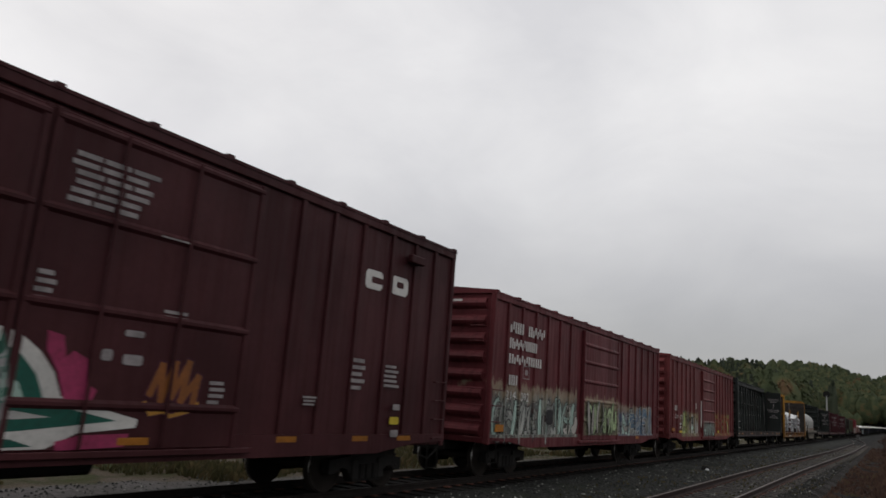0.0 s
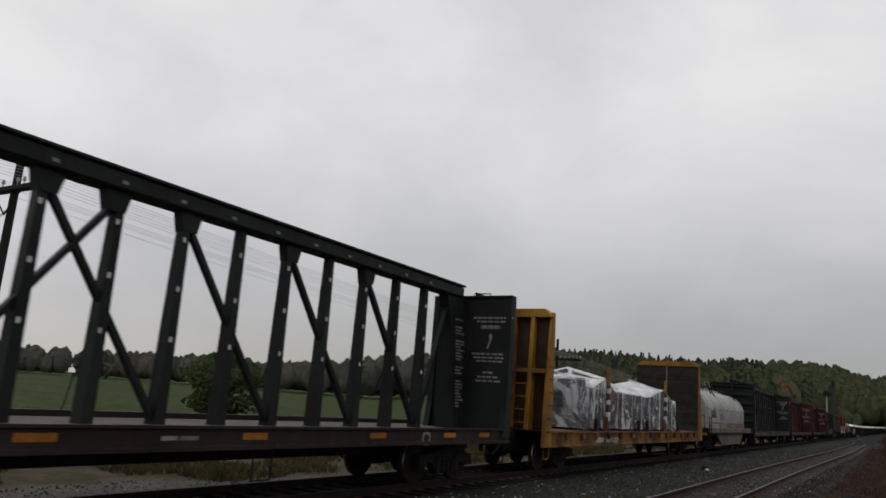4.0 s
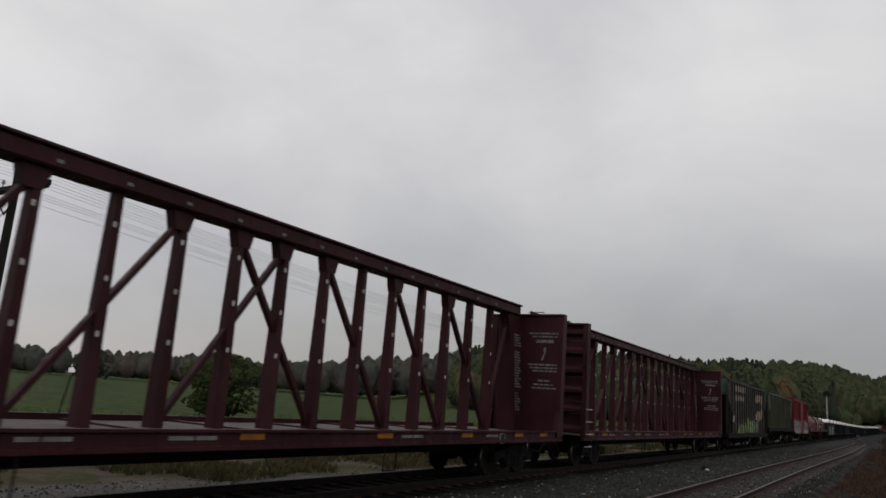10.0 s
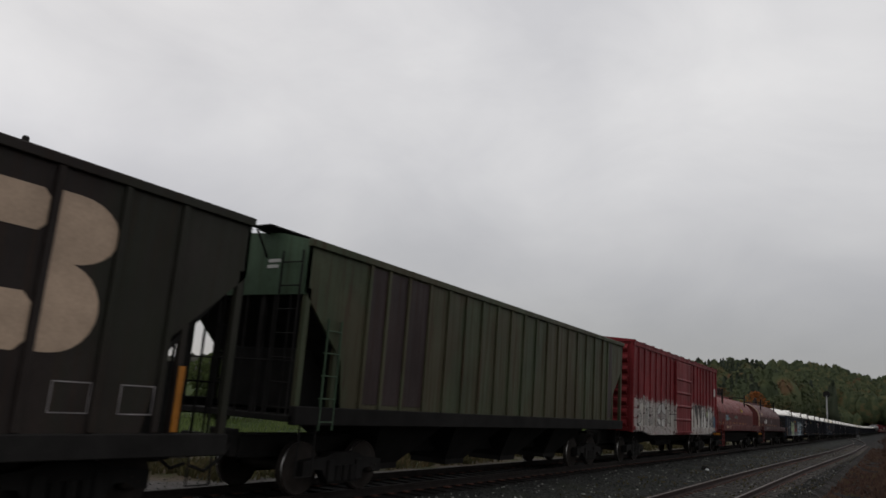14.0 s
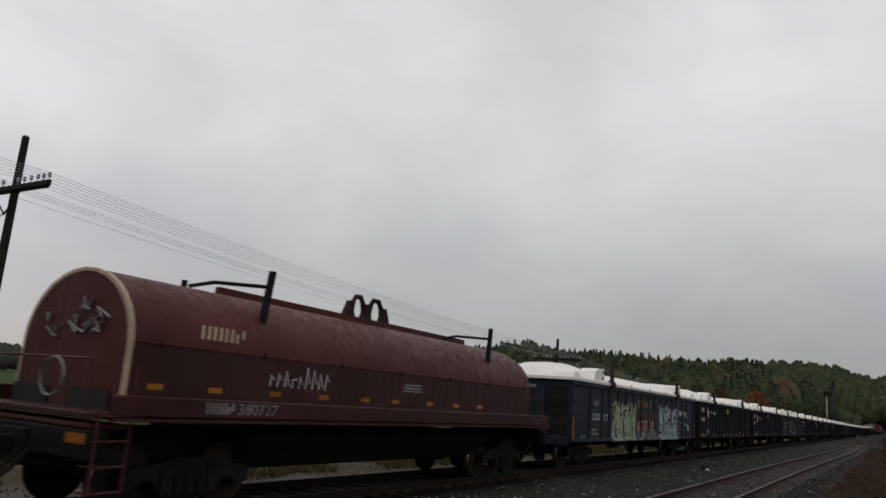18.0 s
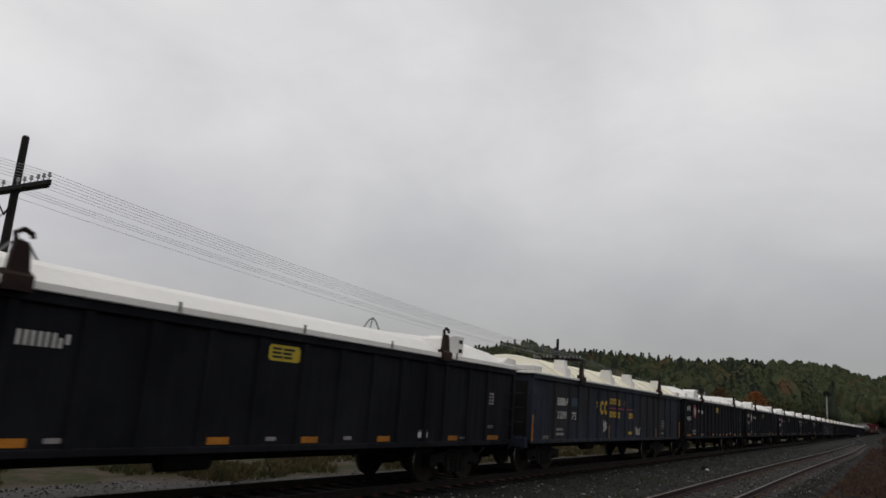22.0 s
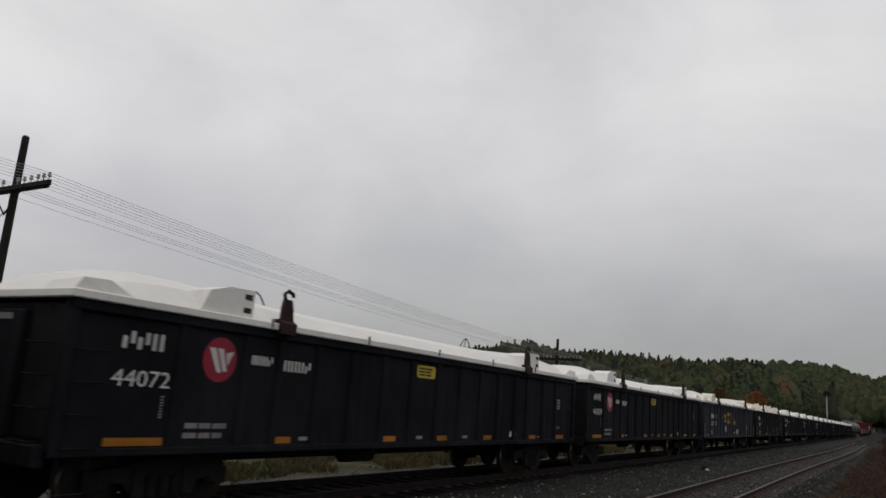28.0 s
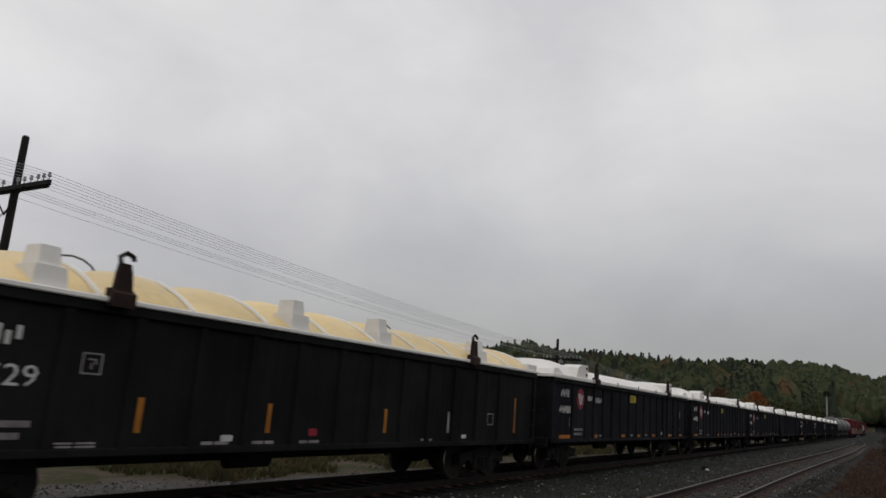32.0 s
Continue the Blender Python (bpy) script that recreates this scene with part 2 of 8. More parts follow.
M_COVERY = plain("yellowed_fibreglass", (0.66, 0.50, 0.24), 0.4, 0, 0.22, 2, 0.1, rnd=0.05)
M_COVERC = plain("cream_fibreglass", (0.70, 0.66, 0.50), 0.4, 0, 0.15, 2, 0.1, rnd=0.05)
M_COVERW = plain("off_white_fibreglass", (0.73, 0.69, 0.61), 0.42, 0, 0.16, 2, 0.1, rnd=0.05)
# near black: painted shade of slots and openings, also fill of stencil frames
M_SLOT = plain("near_black_fill", (0.02, 0.02, 0.02), 0.8)
M_S_TEAL = plain("teal_spray", (0.012, 0.085, 0.062), 0.6, 0, 0.4, 3, 0.05)
M_S_WHITE = plain("white_spray", (0.42, 0.41, 0.39), 0.6, 0, 0.25, 3, 0.05)
M_S_CREAM = plain("cream_spray", (0.34, 0.32, 0.29), 0.6, 0, 0.25, 3, 0.05)
M_S_PINK = plain("pink_spray", (0.20, 0.022, 0.065), 0.6, 0, 0.5, 4, 0.05)
M_S_PURPLE = plain("purple_spray", (0.060, 0.012, 0.026), 0.6, 0, 0.5, 4, 0.05)
M_S_BLACK = plain("black_spray", (0.012, 0.011, 0.012), 0.6, 0, 0.3, 4, 0.05)
M_S_ORANGE = plain("orange_spray", (0.20, 0.042, 0.018), 0.6, 0, 0.3, 3, 0.05)
M_S_FLAME = plain("burnt_orange_spray", (0.24, 0.085, 0.022), 0.6, 0, 0.4, 5, 0.05)
M_S_LIME = plain("lime_spray", (0.29, 0.34, 0.13), 0.6, 0, 0.4, 3, 0.05)
M_S_PALEGREEN = plain("pale_green_spray", (0.31, 0.40, 0.21), 0.6, 0, 0.4, 3, 0.05)
M_S_BLUE = plain("blue_spray", (0.075, 0.13, 0.19), 0.6, 0, 0.5, 3, 0.05)
M_S_GREY = plain("grey_spray", (0.24, 0.25, 0.23), 0.6, 0, 0.4, 3, 0.05)
M_S_MINT = plain("mint_spray", (0.30, 0.41, 0.36), 0.6, 0, 0.4, 3, 0.05)
M_S_RUST = plain("rust_spray", (0.15, 0.045, 0.015), 0.6, 0, 0.4, 4, 0.05)
M_S_AMBER = plain("amber_spray", (0.24, 0.12, 0.02), 0.6, 0, 0.5, 5, 0.05)
M_S_OLIVE = plain("olive_spray", (0.07, 0.065, 0.035), 0.6, 0, 0.5, 5, 0.05)
M_S_RED = plain("red_spray", (0.22, 0.03, 0.025), 0.6, 0, 0.4, 5, 0.05)
M_S_INK = plain("dark_spray", (0.022, 0.032, 0.030), 0.6, 0, 0.4, 5, 0.05)
M_S_REDPATCH = plain("faded_red_patch", (0.17, 0.016, 0.016), 0.6, 0, 0.5, 5, 0.05)
M_S_PALEBLUE = plain("pale_blue_spray", (0.16, 0.27, 0.33), 0.6, 0, 0.4, 5, 0.05)
M_STAKE = plain("red_brown_wood", (0.075, 0.030, 0.022), 0.8, 0, 0.5, 8, 0.3)
M_STEELBLUE = plain("faded_blue_patch", (0.02, 0.05, 0.075), 0.6, 0, 0.3, 4, 0.05)
M_GREYLOW = paint("stained_grey_paint", (0.15, 0.14, 0.115), streak=(0.05, 0.03, 0.02), much=0.85, patch=((0.09, 0.065, 0.042), 0.7, 0.7))
M_GREYBAND = paint("rusty_grey_band_paint", (0.24, 0.23, 0.20), streak=(0.07, 0.03, 0.022), much=0.9, patch=((0.11, 0.065, 0.05), 1.0, 0.8))
M_HOOK = plain("dark_rusty_steel", (0.022, 0.011, 0.009), 0.8, 0.1, 0.5, 14)
M_WOOD = plain("old_planks", (0.023, 0.0185, 0.0165), 0.85, 0, 0.5, 12, 0.5)
M_BACK = plain("rusty_bulkhead_back", (0.050, 0.028, 0.017), 0.8, 0, 0.5, 6, 0.3)
M_DECK = plain("deck_planks", (0.13, 0.075, 0.05), 0.85, 0, 0.4, 10, 0.4)
M_PALEDECK = plain("bleached_deck_boards", (0.115, 0.098, 0.090), 0.85, 0, 0.35, 8, 0.3)
M_LUMBERRED = plain("dark_red_lumber", (0.036, 0.009, 0.013), 0.5, 0, 0.35, 3, 0.2)
M_LUMBER = plain("dark_wrapped_lumber", (0.017, 0.0165, 0.019), 0.5, 0, 0.35, 3, 0.2)
M_STRAP = plain("white_strap", (0.55, 0.55, 0.56), 0.5, 0, 0.15, 8, 0.05)
M_POLE = plain("creosoted_wood", (0.014, 0.012, 0.011), 0.85, 0, 0.5, 8, 0.5)
M_WIRE = plain("wire", (0.36, 0.36, 0.37), 0.6, 0.0, 0.1, 8, 0.0)
M_RAIL = plain("rusty_rail", (0.026, 0.0175, 0.016), 0.75, 0.1, 0.35, 16, 0.3, spec=0.1)
M_RAILTOP = plain("worn_railhead", (0.088, 0.070, 0.066), 0.55, 0.2, 0.3, 16, 0.2)
# main-line rails and ties: shade under the train is put into their colour
M_RAILDARK = plain("train_shaded_rail", (0.018, 0.0145, 0.013), 0.7, 0.1, 0.35, 16, 0.3, spec=0.1)
M_TIEDARK = plain("train_shaded_tie", (0.011, 0.010, 0.0095), 0.9, 0, 0.5, 14, 0.6, spec=0.08)
M_TIE = plain("weathered_tie", (0.040, 0.034, 0.030), 0.9, 0, 0.5, 14, 0.6)
M_STONE = plain("ballast_stone", (0.085, 0.088, 0.085), 0.8, 0, 0.5, 9, 0.4, rnd=0)

# clear wrap: thin film, see-through where it lies flat, whitish along its wrinkles
M_WRAP, wr, wb = material("clear_plastic_wrap")
wco = wr.add("ShaderNodeTexCoord").outputs["Object"]
wst = wr.noise(wr.scaled(wco, 1.0, 0.9, 1.3), 1.15, 2.5, 0.5, 1.3)
crease = wr.remap(wr.math("ABSOLUTE", wr.math("SUBTRACT", wst, 0.5)), 0.010, 0.0, 0.0, 0.26)
wfine = wr.noise(wr.scaled(wco, 1.0, 0.55, 3.4), 1.7, 2.5, 0.5, 1.2)
pleat = wr.remap(wr.math("ABSOLUTE", wr.math("SUBTRACT", wfine, 0.52)), 0.016, 0.0, 0.0, 0.34)
wpatch = wr.remap(wr.noise(wco, 0.9, 2.0), 0.40, 0.62)
wb.inputs["Base Color"].default_value = (0.74, 0.75, 0.77, 1)
wb.inputs["Roughness"].default_value = 0.28
wfold = wr.remap(wr.noise(wr.scaled(wco, 1.0, 1.0, 0.7), 1.3, 4.0, 0.55, 1.4), 0.47, 0.72, 0.0, 0.62)
wr.put(wb.inputs["Alpha"], wr.math("ADD", wr.math("ADD", wr.math("MULTIPLY", pleat, wpatch), crease), wr.math("ADD", wfold, 0.055), clamp=True))
wr.put(wb.inputs["Normal"], wr.add("ShaderNodeBump", {"Strength": 0.8, "Distance": 0.05, "Height": wst}).outputs[0])
M_SHEET, wr, wb = material("milky_plastic_sheet")
wco = wr.add("ShaderNodeTexCoord").outputs["Object"]
wst = wr.noise(wr.scaled(wco, 1.2, 1.0, 2.0), 1.8, 5.0, 0.6, 0.8)
wr.put(wb.inputs["Base Color"], wr.ramp(wst, (0.35, (0.46, 0.47, 0.49)), (0.68, (0.78, 0.79, 0.80))))
wb.inputs["Roughness"].default_value = 0.35
wb.inputs["Alpha"].default_value = 0.90
wb.inputs["Transmission Weight"].default_value = 0.0
wr.put(wb.inputs["Normal"], wr.add("ShaderNodeBump", {"Strength": 0.6, "Distance": 0.04, "Height": wst}).outputs[0])

# ground: ballast, track bed dark with the train's painted shade and oil, gravel road, weeds and field by their place on
# the plan
M_GROUND, gn, gb = material("railway_ground")
gco = gn.add("ShaderNodeTexCoord").outputs["Object"]
gs = gn.add("ShaderNodeSeparateXYZ", {0: gco})
gx, gy = gs.outputs[0], gs.outputs[1]
gw = gn.math("ADD", gx, gn.math("MULTIPLY", gn.math("SUBTRACT", gn.noise(gco, 0.5, 3.0), 0.5), 1.6))
g_fine = gn.noise(gco, 9.0, 6.0, 0.75)
g_mid = gn.noise(gco, 0.9, 4.0, 0.6)
stones = gn.add("ShaderNodeTexVoronoi", {"Vector": gco, "Scale": 13.0})
ballast = gn.mix(gn.remap(g_fine, 0.3, 0.7), (0.0085, 0.009, 0.0085), (0.037, 0.038, 0.035))
ballast = gn.mix(gn.math("MULTIPLY", gn.remap(g_mid, 0.45, 0.7), 0.5), ballast, (0.028, 0.033, 0.022))
shaded_bed = gn.mix(gn.remap(g_fine, 0.3, 0.7), (0.006, 0.006, 0.006), (0.017, 0.016, 0.0155))
road = gn.mix(gn.remap(g_fine, 0.3, 0.7), (0.052, 0.048, 0.046), (0.098, 0.091, 0.087))
verge = gn.mix(gn.remap(g_mid, 0.4, 0.65), (0.060, 0.045, 0.030), (0.038, 0.045, 0.018))
field = gn.mix(gn.remap(gn.noise(gn.scaled(gco, 0.05, 0.25, 1.0), 1.0, 4.0), 0.3, 0.7), (0.022, 0.037, 0.007), (0.037, 0.054, 0.011))
field = gn.mix(gn.math("MULTIPLY", gn.remap(g_fine, 0.35, 0.7), 0.4), field, (0.026, 0.038, 0.009))
soil = gn.mix(gn.remap(g_fine, 0.3, 0.7), (0.0088, 0.0074, 0.0064), (0.0185, 0.0150, 0.0127))
fines = gn.mix(gn.remap(g_fine, 0.3, 0.7), (0.0035, 0.0034, 0.0032), (0.0120, 0.0113, 0.0105))
gc = gn.mix(gn.math("MULTIPLY", gn.remap(gw, -6.2, -4.8), 0.9), ballast, fines)
gc = gn.mix(gn.remap(gw, -3.2, -2.0), gc, soil)
# bed darkens gradually towards the rails, as painted shade of the train
gc = gn.mix(gn.remap(gn.math("ADD", gx, gn.math("MULTIPLY", gn.math("SUBTRACT", gn.noise(gco, 1.5, 3.0), 0.5), 0.5)), -7.3, -8.9), gc, shaded_bed)
gc = gn.mix(gn.remap(gx, -11.2, -11.5), gc, road)
edge = gn.remap(gy, 9.5, 15.0, 0.0, 1.4)
gc = gn.mix(gn.remap(gn.math("SUBTRACT", gw, edge), -13.8, -14.3), gc, verge)
gc = gn.mix(gn.remap(gw, -20.0, -22.0), gc, field)
gn.put(gb.inputs["Base Color"], gc)
gb.inputs["Specular IOR Level"].default_value = 0.05
gn.put(gb.inputs["Roughness"], gn.remap(g_mid, 0.3, 0.7, 0.6, 0.95))
gh = gn.math("ADD", stones.outputs["Distance"], gn.math("MULTIPLY", g_fine, 0.6))
gn.put(gb.inputs["Normal"], gn.add("ShaderNodeBump", {"Strength": 0.9, "Distance": 0.05, "Height": gh}).outputs[0])


# ---- mesh building ----
class Geo:
    """Collects simple solids, and gives one mesh."""

    def __init__(self):
        self.v, self.f, self.m = [], [], []
        self.slot = 0

    def add(self, vs, fs):
        o = len(self.v)
        self.v += vs
        self.f += [tuple(i + o for i in f) for f in fs]
        self.m += [self.slot] * len(fs)
        return self

    def box(self, x0, x1, y0, y1, z0, z1, c=0.0):
        if c <= 0:
            v = [(x, y, z) for x in (x0, x1) for y in (y0, y1) for z in (z0, z1)]
            return self.add(v, [(0, 1, 3, 2), (4, 6, 7, 5), (0, 4, 5, 1), (2, 3, 7, 6), (0, 2, 6, 4), (1, 5, 7, 3)])
        loops = []
        for x, k in ((x0, c), (x0 + c, 0), (x1 - c, 0), (x1, c)):
            a, b, d, e = y0 + k, y1 - k, z0 + k, z1 - k
            q = c - k
            loops.append([(x, a + q, d), (x, b - q, d), (x, b, d + q), (x, b, e - q), (x, b - q, e), (x, a + q, e), (x, a, e - q), (x, a, d + q)])
        return self.loft(loops)

    def loft(self, loops, closed=True, caps=True):
        n = len(loops[0])
        v = [p for l in loops for p in l]
        f = []
        for i in range(len(loops) - 1):
            for j in range(n if closed else n - 1):
                k = (j + 1) % n
                f.append((i * n + j, i * n + k, (i + 1) * n + k, (i + 1) * n + j))
        if caps and closed:
            f.append(tuple(range(n - 1, -1, -1)))
            f.append(tuple((len(loops) - 1) * n + j for j in range(n)))
        return self.add(v, f)

    def prism(self, axis, poly, a, b):
        put = {"x": lambda p, k: (k, p[0], p[1]), "y": lambda p, k: (p[0], k, p[1]), "z": lambda p, k: (p[0], p[1], k)}[axis]
        return self.loft([[put(p, a) for p in poly], [put(p, b) for p in poly]])

    def tube(self, pts, r, n=6):
        loops = []
        pts = [Vector(p) for p in pts]
        for i, p in enumerate(pts):
            d = (pts[min(i + 1, len(pts) - 1)] - pts[max(i - 1, 0)]).normalized()
            u = d.cross(Vector((0, 0, 1)) if abs(d.z) < 0.9 else Vector((1, 0, 0))).normalized()
            w = d.cross(u)
            loops.append([tuple(p + r * (u * math.cos(2 * math.pi * k / n) + w * math.sin(2 * math.pi * k / n))) for k in range(n)])
        return self.loft(loops)

    def turned(self, profile, axis_point, n=24):
        """Profile of (x, radius) turned about an axis along x."""
        _, cy, cz = axis_point
        loops = [[(x, cy + r * math.cos(2 * math.pi * k / n), cz + r * math.sin(2 * math.pi * k / n)) for k in range(n)] for x, r in profile]
        return self.loft(loops)

    def mesh(self, name, mats, smooth=False):
        me = bpy.data.meshes.new(name)
        bm = bmesh.new()
        vs = [bm.verts.new(p) for p in self.v]
        for f, s in zip(self.f, self.m):
            face = bm.faces.new([vs[i] for i in f])
            face.material_index = s
            face.smooth = smooth
        bmesh.ops.recalc_face_normals(bm, faces=bm.faces)
        bm.to_mesh(me)
        bm.free()
        for m in mats if isinstance(mats, (list, tuple)) else [mats]:
            me.materials.append(m)
        return me


def part(name, geo, mat, parent, label="", at=None, smooth=False):
    """One mesh object under a thing or a part."""
    me = geo if isinstance(geo, bpy.types.Mesh) else geo.mesh(name, mat, smooth)
    ob = new(name, me)
    ob.parent = parent
    if at:
        ob.location = at
    if label:
        ob["label"] = label
    return ob


def thing(name, label, category, group=""):
    return tagged(new(name), label, category, group)


# ---- lettering ----
def solid_text(txt):
    cu = bpy.data.curves.new("text", "FONT")
    cu.body = txt
    cu.resolution_u = 2
    ob = bpy.data.objects.new("text", cu)
    me = bpy.data.meshes.new_from_object(ob)
    bpy.data.objects.remove(ob)
    co = np.empty(len(me.vertices) * 3)
    me.vertices.foreach_get("co", co)
    return me, co.reshape(-1, 3)


def numerals(parent, txt, y0, y1, z0, z1, mat, x=SIDE + 0.006, name="number"):
    """Figures or words on the side that faces +x, filling the given rectangle."""
    me, co = solid_text(txt)
    lo, hi = co.min(0), co.max(0)
    out = np.empty_like(co)
    out[:, 0] = x
    out[:, 1] = y0 + (co[:, 0] - lo[0]) / max(1e-6, hi[0] - lo[0]) * (y1 - y0)
    out[:, 2] = z0 + (co[:, 1] - lo[1]) / max(1e-6, hi[1] - lo[1]) * (z1 - z0)
    me.vertices.foreach_set("co", out.ravel())
    me.materials.clear()
    me.materials.append(mat)
    me.update()
    ob = new(name, me)
    ob.parent = parent
    return ob


def bars(parent, y0, y1, z0, z1, rows, mat, words=2, x=SIDE + 0.005, name="stencil", seed=1):
    """Writing too small to read: rows of short bars."""
    rng = random.Random(seed)
    g = Geo()
    step = (z1 - z0) / rows
    for i in range(rows):
        a = y0 + rng.random() * 0.08 * (y1 - y0)
        end = y1 - rng.random() * 0.25 * (y1 - y0)
        for k in range(words):
            w = (end - a) / (words - k) * rng.uniform(0.75, 0.95)
            g.box(x - 0.004, x, a, a + w, z0 + (i + 0.22) * step, z0 + (i + 0.78) * step)
            a += w + 0.04
    ob = part(name, g, mat, parent)
    ob["kind"] = "stuff"
    return ob


def blocks(parent, places, mat, x=SIDE + 0.006, name="mark"):
    """Plain shapes in place of a company's marks: (y0, y1, z0, z1) each."""
    for y0, y1, z0, z1 in places:
        g = Geo()
        c = min(y1 - y0, z1 - z0) * 0.18
        g.prism("x", [(y0 + c, z0), (y1 - c, z0), (y1, z0 + c), (y1, z1 - c), (y1 - c, z1), (y0 + c, z1), (y0, z1 - c), (y0, z0 + c)], x - 0.006, x)
        part(name, g, mat, parent)


def open_block(parent, y0, y1, z0, z1, kind, mat, x=SIDE + 0.006):
    """Two plain bars in place of one character of a company's name."""
    s, cut_ = 0.34 * (y1 - y0), 0.3 * (z1 - z0) * (kind % 2)
    part("mark", Geo().box(x - 0.006, x, y0, y0 + s, z0, z1 - cut_).box(x - 0.006, x, y1 - s, y1, z0 + cut_, z1), mat, parent)


def row_of_blocks(parent, y0, y1, z0, z1, n, mat, x=SIDE + 0.006, skip=()):
    w = (y1 - y0) / n
    for i in range(n):
        if i not in skip:
            open_block(parent, y0 + i * w, y0 + (i + 0.78) * w, z0, z1, (i * 5 + n) % 7, mat, x)


def reflector(parent, y0, y1, z0, z1, mat=None, x=SIDE + 0.008):
    part("reflector", Geo().box(x - 0.012, x, y0, y1, z0, z1), mat or M_AMBER, parent)


# ---- running gear ----
R = 0.457
GAUGE = 0.755


def wheelset_mesh():
    g = Geo()
    for s in (1, -1):
        prof = [(0.09, 0.10), (0.09, 0.30), (0.045, 0.36), (0.045, 0.425), (0.05, R), (-0.05, R + 0.008), (-0.06, R + 0.025), (-0.085, R + 0.022), (-0.085, 0.40), (-0.05, 0.36), (-0.07, 0.10)]
        g.turned([(s * (GAUGE + p[0]), p[1]) for p in prof], (0, 0, 0), 28)
        g.turned([(s * (GAUGE + 0.05), 0.13), (s * (GAUGE + 0.30), 0.12), (s * (GAUGE + 0.31), 0.05)], (0, 0, 0), 12)
        for k in range(3):
            a = 2 * math.pi * k / 3
            g.box(*sorted((s * (GAUGE + 0.31), s * (GAUGE + 0.335))), 0.07 * math.cos(a) - 0.02, 0.07 * math.cos(a) + 0.02, 0.07 * math.sin(a) - 0.02, 0.07 * math.sin(a) + 0.02)
        g.slot = 1
        g.turned([(s * (GAUGE - 0.045), R + 0.004), (s * (GAUGE + 0.044), R + 0.002)], (0, 0, 0), 28)
        g.slot = 0
    g.turned([(-GAUGE, 0.085), (GAUGE, 0.085)], (0, 0, 0), 10)
    return g.mesh("wheelset", [M_WHEEL, M_TREAD], True)


def side_frame_mesh():
    g = Geo()
    outline = [(-1.13, 0.60), (-0.55, 0.66), (-0.32, 0.74), (0.32, 0.74), (0.55, 0.66), (1.13, 0.60), (1.13, 0.36), (0.95, 0.36), (0.80, 0.46), (0.62, 0.44), (0.42, 0.20), (-0.42, 0.20), (-0.62, 0.44), (-0.80, 0.46), (-0.95, 0.36), (-1.13, 0.36)]
    g.prism("x", outline, -0.09, 0.09)
    for y in (-0.2, 0.0, 0.2):
        g.loft([[(0.11 * math.cos(a) + 0.07, y + 0.085 * math.sin(a), z) for a in np.linspace(0, 2 * math.pi, 9)[:-1]] for z in np.linspace(0.25, 0.52, 8)])
    g.box(0.09, 0.14, -0.5, -0.3, 0.24, 0.62, 0.02)
    g.box(0.09, 0.14, 0.3, 0.5, 0.24, 0.62, 0.02)
    return g.mesh("side_frame", M_DARK)


def bolster_mesh():
    g = Geo().box(-1.05, 1.05, -0.2, 0.2, 0.42, 0.68, 0.03)
    g.tube([(-0.9, 0.32, 0.42), (0.9, 0.32, 0.42)], 0.05)
    g.tube([(-0.9, -0.32, 0.42), (0.9, -0.32, 0.42)], 0.05)
    return g.mesh("truck", M_DARK)


def coupler_mesh():
    g = Geo().box(-0.09, 0.09, -0.62, 0.3, 0.78, 0.98, 0.02)
    g.box(-0.17, 0.20, -0.78, -0.55, 0.70, 1.02, 0.05)
    g.box(-0.28, 0.28, -0.08, 0.10, 0.62, 1.08, 0.02)
    g.tube([(0.3, -0.1, 0.85), (0.3, -0.3, 0.6), (0.25, -0.55, 0.42), (0.15, -0.75, 0.5)], 0.03)
    return g.mesh("coupler", M_DARK)


WHEELSET, SIDE_FRAME, BOLSTER, COUPLER = wheelset_mesh(), side_frame_mesh(), bolster_mesh(), coupler_mesh()
AXLE = 0.89
WHEELS = []


def running_gear(car, length, front, inset=2.0):
    """Two trucks, a coupler at each end; front is the car's place at the start."""
    for y in (inset, length - inset):
        truck = part("truck", BOLSTER, None, car, at=(0, y, 0))
        for s in (1, -1):
            part("side_frame", SIDE_FRAME, None, truck, at=(s * 0.99, 0, 0)).rotation_euler = (0, 0, 0 if s > 0 else math.pi)
        for d in (-AXLE, AXLE):
            WHEELS.append((part("wheelset", WHEELSET, None, truck, at=(0, d, R)), d, front + y + d))
    part("coupler", COUPLER, None, car, at=(0, 0.0, 0))
    part("coupler", COUPLER, None, car, at=(0, length, 0)).rotation_euler = (0, 0, math.pi)


def stirrup(car, y, z=0.85, mat=None):
    for s in (1, -1):
        x = s * (SIDE - 0.05)
        part("sill_step", Geo().tube([(x, y - 0.2, z), (x, y - 0.2, 0.42), (x, y + 0.2, 0.42), (x, y + 0.2, z)], 0.018, 5), mat or M_DARK, car)


def ladder(car, y, z0, z1, mat, x=SIDE + 0.05, w=0.42, name="ladder"):
    rung = Geo().tube([(x - 0.07, 0, 0), (x, 0, 0), (x, w, 0), (x - 0.07, w, 0)], 0.012, 5).mesh("rung", mat)
    for i in range(int((z1 - z0) / 0.38) + 1):
        part("rung", rung, None, car, at=(0, y, z0 + i * 0.38))


def end_ladder(car, x, y, z0, z1, mat, out):
    rung = Geo().tube([(x, 0, 0), (x, out, 0), (x + 0.42, out, 0), (x + 0.42, 0, 0)], 0.012, 5).mesh("rung", mat)
    for i in range(int((z1 - z0) / 0.38) + 1):
        part("end_rung", rung, None, car, at=(0, y, z0 + i * 0.38))


